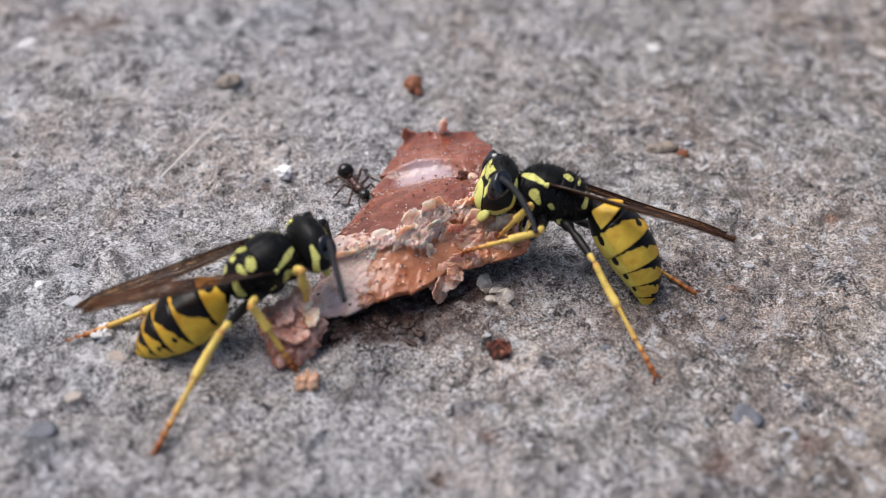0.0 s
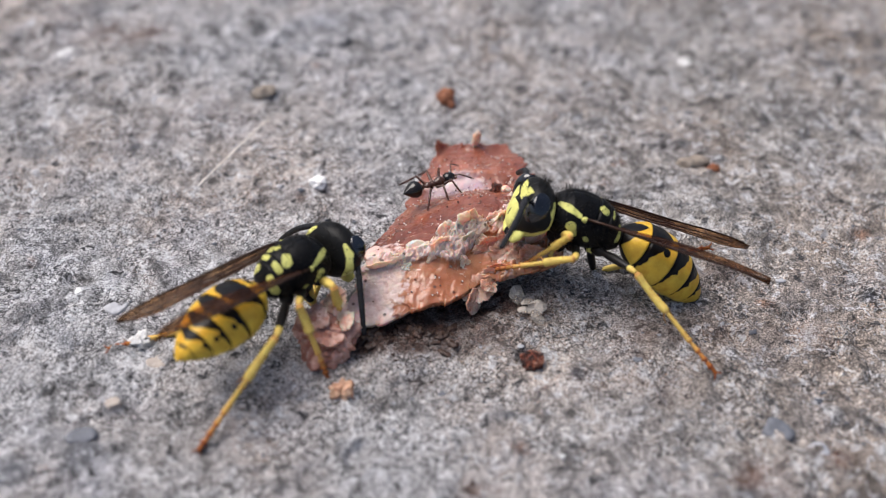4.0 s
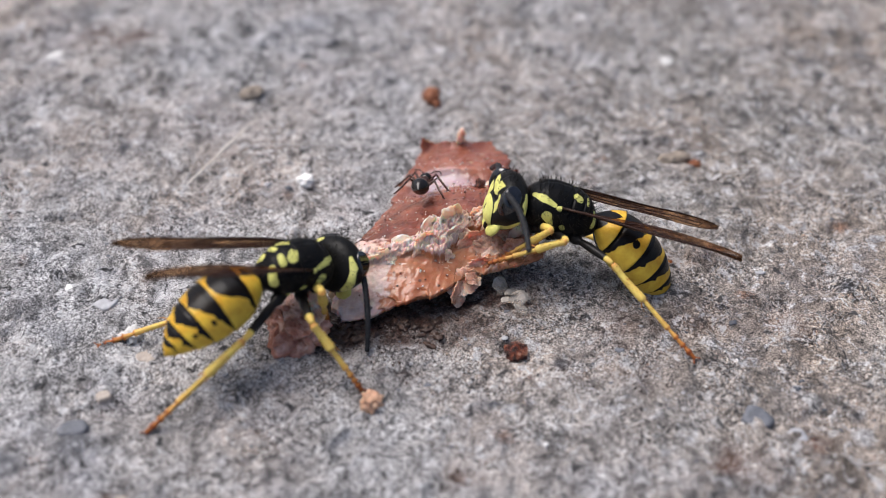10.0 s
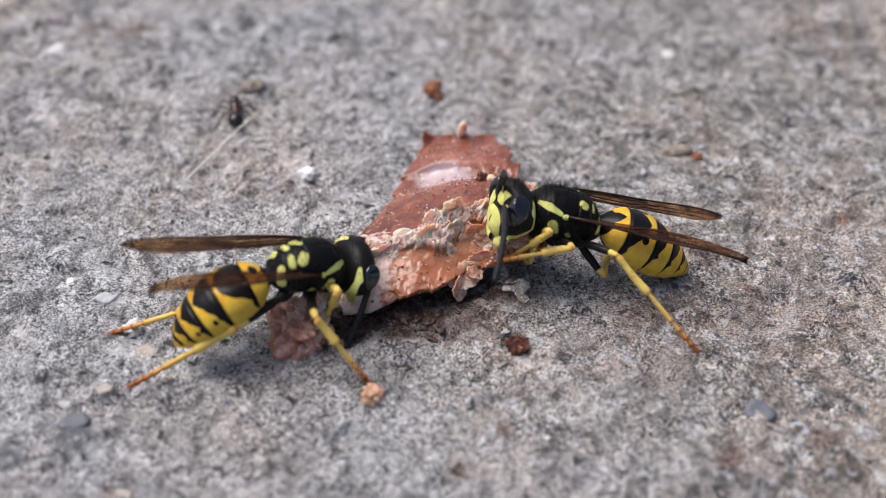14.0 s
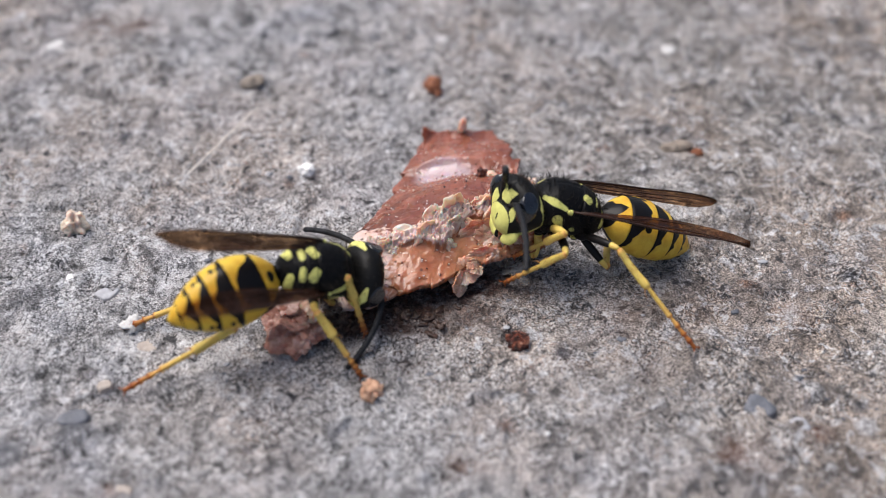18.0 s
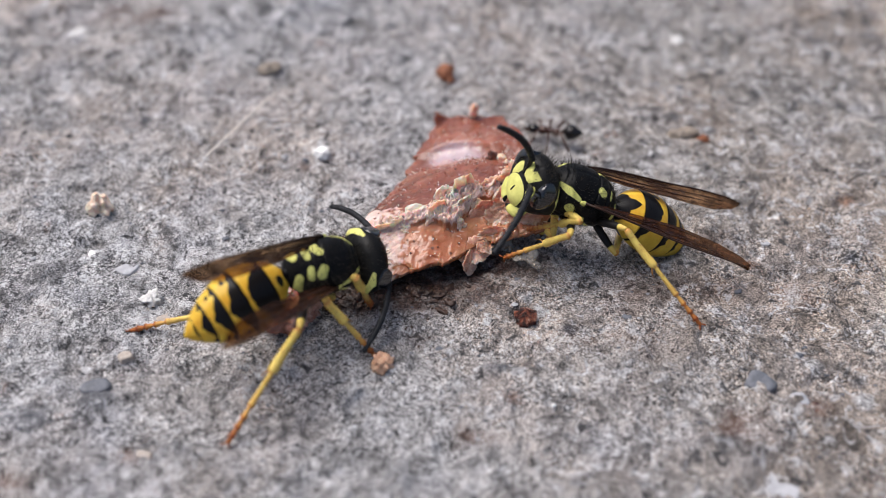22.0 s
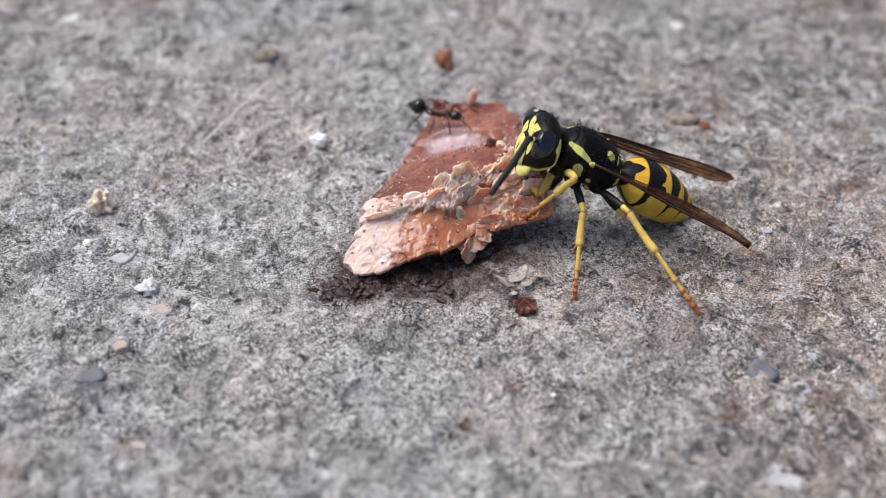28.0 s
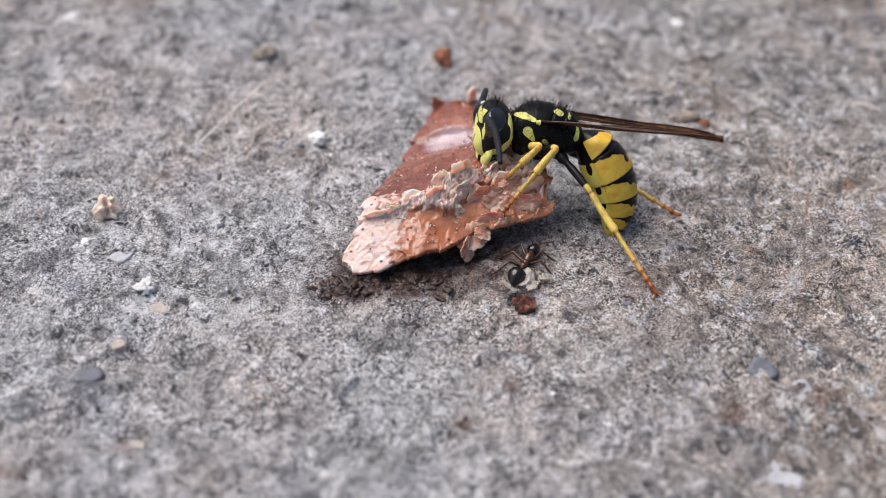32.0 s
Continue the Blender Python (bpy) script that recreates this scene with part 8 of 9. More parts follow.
    walk(w["ant_r"], [(0, pose(0.00178, -0.00045, 0.00025, 0, -4.9, -107.4)), (1, pose(0.00178, -0.00045, 0.00025, 0, 49, -102.9)), (2, pose(0.00178, -0.00045, 0.00025, 0, 20, -108)), (3, pose(0.00178, -0.00045, 0.00025, 0, 45, -118.4)), (6, pose(0.00178, -0.00045, 0.00025, 0, 40, -105)), (7, pose(0.00178, -0.00045, 0.00025, 0, 23.5, -112.3)), (8, pose(0.00178, -0.00045, 0.00025, 0, 55.7, -115.7)), (9, pose(0.00178, -0.00045, 0.00025, 0, 48, -98)), (10, pose(0.00178, -0.00045, 0.00025, 0, 45, -100)), (11, pose(0.00178, -0.00045, 0.00025, 0, 27, -113.2)), (12, pose(0.00178, -0.00045, 0.00025, 0, 28.9, -105)), (13, pose(0.00178, -0.00045, 0.00025, 0, 46, -109.4)), (14, pose(0.00178, -0.00045, 0.00025, 0, 52, -100)), (17, pose(0.00178, -0.00045, 0.00025, -55.7, 2.9, -103.5)), (18, pose(0.00178, -0.00045, 0.00025, -54.6, 11.3, -107.2)), (19, pose(0.00178, -0.00045, 0.00025, -53.4, 12.6, -115.1)), (20, pose(0.00178, -0.00045, 0.00025, -52.8, 23.6, -120.9)), (21, pose(0.00178, -0.00045, 0.00025, -55.5, 15.6, -120.3)), (22, pose(0.00178, -0.00045, 0.00025, -57.5, 10.8, -114.3)), (23, pose(0.00178, -0.00045, 0.00025, -58.5, 13.1, -115.4)), (24, pose(0.00178, -0.00045, 0.00025, -70, 28, -127)), (24.5, pose(0.00178, -0.00045, 0.00025, 0, 33.2, -63.8)), (25, pose(0.00178, -0.00045, 0.00025, 0, 58.1, -50.7)), (25.2, pose(0.00178, -0.00045, 0.00025, 0, 23.1, -63.7)), (32, pose(0.00178, -0.00045, 0.00025, 0, 23.1, -63.7))])
    walk(w["front_l"], [(0, pose(0.0011, 0.0006, -0.0013, -87.9, 59.3, 123.6)), (1, pose(0.0011, 0.0006, -0.0013, 96.6, 83, -51.3)), (2, pose(0.0011, 0.0006, -0.0013, 73.5, 83.3, -73.5)), (3, pose(0.0011, 0.0006, -0.0013, 73.1, 83.3, -74.4)), (6, pose(0.0011, 0.0006, -0.0013, -169.9, 81.8, 42.9)), (7, pose(0.0011, 0.0006, -0.0013, 150.5, 77.2, 12.4)), (8, pose(0.0011, 0.0006, -0.0013, 125.5, 79.5, -15.2)), (9, pose(0.0011, 0.0006, -0.0013, 155.8, 71.3, 5.1)), (10, pose(0.0011, 0.0006, -0.0013, 156.6, 69.8, 4.6)), (11, pose(0.0011, 0.0006, -0.0013, 148.5, 72.8, -4.2)), (12, pose(0.0011, 0.0006, -0.0013, 102, 79.5, -51.5)), (13, pose(0.0011, 0.0006, -0.0013, 134.9, 76.3, -18)), (14, pose(0.0011, 0.0006, -0.0013, 141.6, 74, -11.6)), (17, pose(0.0011, 0.0006, -0.0013, 66.2, 69, -94.9)), (18, pose(0.0011, 0.0006, -0.0013, 63.6, 70.4, -97.8)), (19, pose(0.0011, 0.0006, -0.0013, 63.3, 66.3, -99.5)), (20, pose(0.0011, 0.0006, -0.0013, 64.3, 62.4, -99.9)), (21, pose(0.0011, 0.0006, -0.0013, 40.5, 61.9, -125.7)), (22, pose(0.0011, 0.0006, -0.0013, 35.2, 60.1, -130.4)), (23, pose(0.0011, 0.0006, -0.0013, 34.8, 55, -131.6)), (24, pose(0.0011, 0.0006, -0.0013, 145.2, 70.9, -8.9)), (24.5, pose(0.0011, 0.0006, -0.0013, 106.4, 49.4, 4.3)), (25, pose(0.0011, 0.0006, -0.0013, 78.5, 50.2, -27)), (25.2, pose(0.0011, 0.0006, -0.0013, 58.4, 43.8, -32.9)), (32, pose(0.0011, 0.0006, -0.0013, 58.4, 43.8, -32.9))])
    walk(w["front_l_low"], [(0, pose(0.0026, 0, 0, -105.2, 81.3, -103.4)), (1, pose(0.0026, 0, 0, -180, 69.3, 180)), (2, pose(0.0026, 0, 0, -180, 68.1, 180)), (3, pose(0.0026, 0, 0, -180, 67.7, -180)), (6, pose(0.0026, 0, 0, -171.8, 74.6, -171.3)), (7, pose(0.0026, 0, 0, -179, 80.2, -178.9)), (8, pose(0.0026, 0, 0, -180, 74.7, -180)), (9, pose(0.0026, 0, 0, -180, 76.9, -180)), (10, pose(0.0026, 0, 0, -180, 76.1, 180)), (11, pose(0.0026, 0, 0, -180, 74.3, 180)), (12, pose(0.0026, 0, 0, -180, 69.1, 180)), (13, pose(0.0026, 0, 0, 180, 71.2, 180)), (14, pose(0.0026, 0, 0, 180, 72.1, 180)), (17, pose(0.0026, 0, 0, -147.4, 59.7, -144.3)), (18, pose(0.0026, 0, 0, -147, 60.9, -144)), (19, pose(0.0026, 0, 0, -148.6, 61.6, -145.6)), (20, pose(0.0026, 0, 0, -158.6, 57.9, -155.2)), (21, pose(0.0026, 0, 0, -150.8, 58.8, -147.5)), (22, pose(0.0026, 0, 0, -151, 55.7, -147.6)), (23, pose(0.0026, 0, 0, -153, 53.3, -149.9)), (24, pose(0.0026, 0, 0, -180, 73.8, -180)), (24.5, pose(0.0026, 0, 0, 0, 89.1, 0)), (25, pose(0.0026, 0, 0, 180, 84, 180)), (25.2, pose(0.0026, 0, 0, 180, 80.6, 180)), (32, pose(0.0026, 0, 0, 180, 80.6, 180))])
    walk(w["front_r"], [(0, pose(0.0011, -0.0006, -0.0013, -4.3, -45.6, -79.4)), (1, pose(0.0011, -0.0006, -0.0013, 7.7, -19, -75.4)), (2, pose(0.0011, -0.0006, -0.0013, 1.2, -17.4, -86.1)), (3, pose(0.0011, -0.0006, -0.0013, 10.4, -19.5, -96.1)), (6, pose(0.0011, -0.0006, -0.0013, 6.4, -31.8, -96.7)), (7, pose(0.0011, -0.0006, -0.0013, -12.8, -13, -69.2)), (8, pose(0.0011, -0.0006, -0.0013, 3.7, -5.4, -77.2)), (9, pose(0.0011, -0.0006, -0.0013, 30.8, -5.8, -78.3)), (10, pose(0.0011, -0.0006, -0.0013, 40, -26.1, -111.9)), (11, pose(0.0011, -0.0006, -0.0013, 41, -30.6, -113)), (12, pose(0.0011, -0.0006, -0.0013, 14.4, -47.5, -100.3)), (13, pose(0.0011, -0.0006, -0.0013, 18.4, -47.2, -103.2)), (14, pose(0.0011, -0.0006, -0.0013, 14.1, -35.1, -96.1)), (17, pose(0.0011, -0.0006, -0.0013, 87.4, -83.5, -141.4)), (18, pose(0.0011, -0.0006, -0.0013, 13.9, -87.5, -76.2)), (19, pose(0.0011, -0.0006, -0.0013, 173.4, -82.7, 128.2)), (20, pose(0.0011, -0.0006, -0.0013, 53.4, -65.2, -67.8)), (21, pose(0.0011, -0.0006, -0.0013, 28.9, -74.8, -67.6)), (22, pose(0.0011, -0.0006, -0.0013, 48.6, -72.6, -90.5)), (23, pose(0.0011, -0.0006, -0.0013, 59.5, -65.7, -96.6)), (24, pose(0.0011, -0.0006, -0.0013, 13.9, -64.8, -92.4)), (24.25, pose(0.0011, -0.0006, -0.0013, 15.1, -13.9, -78.7)), (24.5, pose(0.0011, -0.0006, -0.0013, 29.6, 35.1, -61.2)), (25, pose(0.0011, -0.0006, -0.0013, 29.9, 26.6, -59.7)), (25.2, pose(0.0011, -0.0006, -0.0013, 11.6, 6.6, -68.7)), (32, pose(0.0011, -0.0006, -0.0013, 11.6, 6.6, -68.7))])
    walk(w["front_r_low"], [(0, pose(0.0026, 0, 0, 179.1, 35.9, -178.9)), (1, pose(0.0026, 0, 0, 180, 59, 180)), (2, pose(0.0026, 0, 0, 177.9, 66, 177.5)), (3, pose(0.0026, 0, 0, -180, 59.5, -179.9)), (6, pose(0.0026, 0, 0, 176.4, 56.7, 174.8)), (7, pose(0.0026, 0, 0, 168.4, 62.9, 165.5)), (8, pose(0.0026, 0, 0, -180, 61.3, -180)), (9, pose(0.0026, 0, 0, -179.8, 56.8, -179.7)), (10, pose(0.0026, 0, 0, -176.4, 32.5, -171.7)), (11, pose(0.0026, 0, 0, -176.3, 32.3, -171.5)), (12, pose(0.0026, 0, 0, -177.2, 45.6, -175.4)), (13, pose(0.0026, 0, 0, -177, 37.6, -173.9)), (14, pose(0.0026, 0, 0, -178, 34.5, -175.6)), (17, pose(0.0026, 0, 0, 172.8, 42.8, 169.9)), (18, pose(0.0026, 0, 0, 168.7, 51.4, 166)), (19, pose(0.0026, 0, 0, 172.9, 41.7, 169.9)), (20, pose(0.0026, 0, 0, -179.8, 55.4, 179.9)), (21, pose(0.0026, 0, 0, 176.6, 42.4, 175.2)), (22, pose(0.0026, 0, 0, 179, 45.2, 178.7)), (23, pose(0.0026, 0, 0, -175.1, 41.5, -173.1)), (24, pose(0.0026, 0, 0, 180, 27.5, -180)), (24.5, pose(0.0026, 0, 0, 180, 79.7, 180)), (25, pose(0.0026, 0, 0, 180, 60.6, 180)), (25.2, pose(0.0026, 0, 0, -180, 66.3, -180)), (32, pose(0.0026, 0, 0, -180, 66.3, -180))])
    walk(w["mid_l"], [(0, pose(0.0001, 0.0007, -0.00145, 134.5, 58.3, 58.8)), (1, pose(0.0001, 0.0007, -0.00145, 81.6, 63.5, -8.8)), (2, pose(0.0001, 0.0007, -0.00145, 80.8, 65.4, -8.9)), (3, pose(0.0001, 0.0007, -0.00145, 79, 65.4, -10.9)), (6, pose(0.0001, 0.0007, -0.00145, 96.3, 61.7, 8.4)), (7, pose(0.0001, 0.0007, -0.00145, 116.7, 55.8, 31.5)), (8, pose(0.0001, 0.0007, -0.00145, 114.2, 60.5, 26)), (9, pose(0.0001, 0.0007, -0.00145, 93.8, 54.4, -0.7)), (10, pose(0.0001, 0.0007, -0.00145, 88.3, 53.4, -7.6)), (11, pose(0.0001, 0.0007, -0.00145, 78.5, 52.9, -16.4)), (12, pose(0.0001, 0.0007, -0.00145, 59.7, 53.5, -31.7)), (13, pose(0.0001, 0.0007, -0.00145, 69.7, 53.8, -24.5)), (14, pose(0.0001, 0.0007, -0.00145, 71.2, 52.4, -23.8)), (17, pose(0.0001, 0.0007, -0.00145, 38.5, 27.6, -42.7)), (18, pose(0.0001, 0.0007, -0.00145, 38.5, 29.2, -42.2)), (19, pose(0.0001, 0.0007, -0.00145, 32.1, 22.4, -40.3)), (20, pose(0.0001, 0.0007, -0.00145, 32.8, 18, -42.5)), (21, pose(0.0001, 0.0007, -0.00145, 28.7, 30.3, -48)), (22, pose(0.0001, 0.0007, -0.00145, 30, 34.9, -52.8)), (23, pose(0.0001, 0.0007, -0.00145, 28.6, 33.8, -56.1)), (24, pose(0.0001, 0.0007, -0.00145, 70.1, 48.6, -25.3)), (24.5, pose(0.0001, 0.0007, -0.00145, 147.5, 35.3, 74.8)), (25, pose(0.0001, 0.0007, -0.00145, 129.9, 54.9, 57.2)), (25.2, pose(0.0001, 0.0007, -0.00145, 129.6, 64.6, 62.1)), (32, pose(0.0001, 0.0007, -0.00145, 129.6, 64.6, 62.1))])
    walk(w["mid_l_low"], [(0, pose(0.0032, 0, 0, -2.2, 62, -2.2)), (1, pose(0.0032, 0, 0, 180, 85.7, 180)), (2, pose(0.0032, 0, 0, -180, 84.7, -180)), (3, pose(0.0032, 0, 0, -180, 84.1, -180)), (6, pose(0.0032, 0, 0, 14, 89.4, 14)), (7, pose(0.0032, 0, 0, -5.2, 82.7, -5.2)), (8, pose(0.0032, 0, 0, 0, 84.9, 0)), (9, pose(0.0032, 0, 0, 0, 87.1, 0)), (10, pose(0.0032, 0, 0, 0, 89.5, 0)), (11, pose(0.0032, 0, 0, -180, 88.1, -180)), (12, pose(0.0032, 0, 0, -180, 82.9, 180)), (13, pose(0.0032, 0, 0, 180, 84.4, 180)), (14, pose(0.0032, 0, 0, 180, 84.9, 180)), (17, pose(0.0032, 0, 0, -117, 71.4, -115.9)), (18, pose(0.0032, 0, 0, -116, 72.4, -114.9)), (19, pose(0.0032, 0, 0, -115.1, 73.7, -114.1)), (20, pose(0.0032, 0, 0, -121.5, 72.6, -120.1)), (21, pose(0.0032, 0, 0, -115.7, 72.4, -114.5)), (22, pose(0.0032, 0, 0, -113.7, 70.5, -112.3)), (23, pose(0.0032, 0, 0, -109.3, 69, -108.1)), (24, pose(0.0032, 0, 0, -180, 86.1, -180)), (24.5, pose(0.0032, 0, 0, 0, 58.4, 0)), (25, pose(0.0032, 0, 0, 0, 69.7, 0)), (25.2, pose(0.0032, 0, 0, 0, 74.6, 0)), (32, pose(0.0032, 0, 0, 0, 74.6, 0))])
    walk(w["mid_r"], [(0, pose(0.0001, -0.0007, -0.00145, 24.3, -30, -140.8)), (1, pose(0.0001, -0.0007, -0.00145, 17.5, -21.2, -127.6)), (2, pose(0.0001, -0.0007, -0.00145, 15.5, -23.1, -126.8)), (3, pose(0.0001, -0.0007, -0.00145, 15, -23.4, -127.7)), (6, pose(0.0001, -0.0007, -0.00145, 19.8, -25.3, -126)), (7, pose(0.0001, -0.0007, -0.00145, 12.5, -8.8, -110.7)), (8, pose(0.0001, -0.0007, -0.00145, 2.5, -18.6, -128.5)), (9, pose(0.0001, -0.0007, -0.00145, 30.1, 24.2, -109.4)), (10, pose(0.0001, -0.0007, -0.00145, 43.1, 1.5, -104.6)), (11, pose(0.0001, -0.0007, -0.00145, 43, -0.6, -103.1)), (12, pose(0.0001, -0.0007, -0.00145, 38.9, -5.4, -99.1)), (13, pose(0.0001, -0.0007, -0.00145, 42.7, -6.8, -102.5)), (14, pose(0.0001, -0.0007, -0.00145, 47.2, -12.8, -105.6)), (17, pose(0.0001, -0.0007, -0.00145, 63.7, -48.5, -118.8)), (18, pose(0.0001, -0.0007, -0.00145, 57.6, -45.7, -115.3)), (19, pose(0.0001, -0.0007, -0.00145, 70.2, -52, -131.5)), (20, pose(0.0001, -0.0007, -0.00145, 73.6, -48, -124.9)), (21, pose(0.0001, -0.0007, -0.00145, 68, -54.2, -134.2)), (22, pose(0.0001, -0.0007, -0.00145, 63.3, -48.9, -124.9)), (23, pose(0.0001, -0.0007, -0.00145, 65.8, -45.7, -125.2)), (24, pose(0.0001, -0.0007, -0.00145, 37.7, 7, -111.2)), (24.5, pose(0.0001, -0.0007, -0.00145, -11.2, 32.6, -119.1)), (25, pose(0.0001, -0.0007, -0.00145, 30.9, 30.9, -74.2)), (25.1, pose(0.0001, -0.0007, -0.00145, 4.3, 7.1, -99.1)), (25.2, pose(0.0001, -0.0007, -0.00145, -12, -23.5, -112.6)), (32, pose(0.0001, -0.0007, -0.00145, -12, -23.5, -112.6))])
    walk(w["mid_r_low"], [(0, pose(0.0032, 0, 0, 171, 72.5, 171.5)), (1, pose(0.0032, 0, 0, 180, 75.3, 180)), (2, pose(0.0032, 0, 0, -180, 76.4, -180)), (3, pose(0.0032, 0, 0, 180, 80, 180)), (6, pose(0.0032, 0, 0, -179.9, 81.1, -179.9)), (7, pose(0.0032, 0, 0, -150.5, 88.8, -150.6)), (8, pose(0.0032, 0, 0, 180, 42.6, -180)), (8.5, pose(0.0032, 0, 0, 0, 81.2, 0)), (9, pose(0.0032, 0, 0, 0, 24.9, 0)), (10, pose(0.0032, 0, 0, 0, 67, 0)), (11, pose(0.0032, 0, 0, 0, 57.5, 0)), (12, pose(0.0032, 0, 0, 0, 44.3, 0)), (13, pose(0.0032, 0, 0, 0, 58.6, 0)), (14, pose(0.0032, 0, 0, 0, 77.8, 0)), (17, pose(0.0032, 0, 0, 159.4, 75.3, 158.7)), (18, pose(0.0032, 0, 0, 79.9, 85, 79.9)), (19, pose(0.0032, 0, 0, 159, 75, 158.4)), (20, pose(0.0032, 0, 0, 174.2, 67.4, 173.8)), (21, pose(0.0032, 0, 0, 174.2, 62.7, 173.6)), (22, pose(0.0032, 0, 0, 173.7, 76.4, 173.6)), (23, pose(0.0032, 0, 0, -177.7, 78.1, -177.6)), (24, pose(0.0032, 0, 0, 0, 32.1, 0)), (24.25, pose(0.0032, 0, 0, 0, 81.5, 0)), (24.5, pose(0.0032, 0, 0, -180, 49.2, 180)), (25, pose(0.0032, 0, 0, 180, 61.9, 180)), (25.2, pose(0.0032, 0, 0, -180, 35.8, 180)), (32, pose(0.0032, 0, 0, -180, 35.8, 180))])
    walk(w["hind_l"], [(0, pose(-0.001, 0.00065, -0.0013, 137.2, 16.8, 143.5)), (1, pose(-0.001, 0.00065, -0.0013, 179.4, 50.9, 149.6)), (2, pose(-0.001, 0.00065, -0.0013, -160.9, 50.9, 157.1)), (3, pose(-0.001, 0.00065, -0.0013, 173.9, 46.3, 149.7)), (6, pose(-0.001, 0.00065, -0.0013, 143.1, 45.9, 132.1)), (7, pose(-0.001, 0.00065, -0.0013, 114.5, 24.7, 134.8)), (8, pose(-0.001, 0.00065, -0.0013, 111.3, 27.1, 154.1)), (9, pose(-0.001, 0.00065, -0.0013, 137.7, 47.1, 139.7)), (10, pose(-0.001, 0.00065, -0.0013, 157, 40, 148.6)), (11, pose(-0.001, 0.00065, -0.0013, 159.7, 46.4, 149.8)), (12, pose(-0.001, 0.00065, -0.0013, 156.2, 37.4, 163.9)), (13, pose(-0.001, 0.00065, -0.0013, 153.5, 38.1, 161.6)), (14, pose(-0.001, 0.00065, -0.0013, 155.5, 40.1, 160.2)), (17, pose(-0.001, 0.00065, -0.0013, -79.4, 59.9, -95.8)), (18, pose(-0.001, 0.00065, -0.0013, -116, 43.4, -167.5)), (19, pose(-0.001, 0.00065, -0.0013, -65.6, 47.7, -148.8)), (20, pose(-0.001, 0.00065, -0.0013, -82.5, 54.9, -169.8)), (21, pose(-0.001, 0.00065, -0.0013, -83.8, 43.6, -170.4)), (22, pose(-0.001, 0.00065, -0.0013, -73.3, 40.5, -156.2)), (23, pose(-0.001, 0.00065, -0.0013, -105.5, 38.1, -168.1)), (24, pose(-0.001, 0.00065, -0.0013, 164.5, 46.2, 156.8)), (24.25, pose(-0.001, 0.00065, -0.0013, -141, 39.4, -175.8)), (24.5, pose(-0.001, 0.00065, -0.0013, -100.4, 20.1, -166)), (25, pose(-0.001, 0.00065, -0.0013, -82, 15.9, -156.6)), (25.2, pose(-0.001, 0.00065, -0.0013, -83.5, 9.9, -149.3)), (32, pose(-0.001, 0.00065, -0.0013, -83.5, 9.9, -149.3))])
    walk(w["hind_l_low"], [(0, pose(0.0042, 0, 0, -6.5, 30, -10)), (1, pose(0.0042, 0, 0, 0, 48.3, 0)), (2, pose(0.0042, 0, 0, 0, 54, 0)), (3, pose(0.0042, 0, 0, 0, 45.4, 0)), (6, pose(0.0042, 0, 0, -6.4, 54.6, -7.8)), (7, pose(0.0042, 0, 0, -6.2, 52.4, -8.2)), (8, pose(0.0042, 0, 0, 0, 28.5, 0)), (9, pose(0.0042, 0, 0, 0, 29.3, 0)), (10, pose(0.0042, 0, 0, 0, 11, 0)), (11, pose(0.0042, 0, 0, 0, 19.3, 0)), (12, pose(0.0042, 0, 0, 0, 14.1, 0)), (13, pose(0.0042, 0, 0, 0, 11, 0)), (14, pose(0.0042, 0, 0, 0, 11, 0)), (17, pose(0.0042, 0, 0, -18.9, 57.8, -21.2)), (18, pose(0.0042, 0, 0, 0, 0.1, 0)), (19, pose(0.0042, 0, 0, -0.3, 22.9, -0.6)), (20, pose(0.0042, 0, 0, 0.4, 1.1, 0.5)), (21, pose(0.0042, 0, 0, 0.2, 11, 0.6)), (22, pose(0.0042, 0, 0, -0.2, 27.6, -0.4)), (23, pose(0.0042, 0, 0, 0, 0, 0)), (24, pose(0.0042, 0, 0, 0, 11, 0)), (24.25, pose(0.0042, 0, 0, 0, 56.7, 0)), (24.5, pose(0.0042, 0, 0, 180, 77.7, -180)), (25, pose(0.0042, 0, 0, 180, 73, 180)), (25.2, pose(0.0042, 0, 0, -180, 71.4, -180)), (32, pose(0.0042, 0, 0, -180, 71.4, -180))])
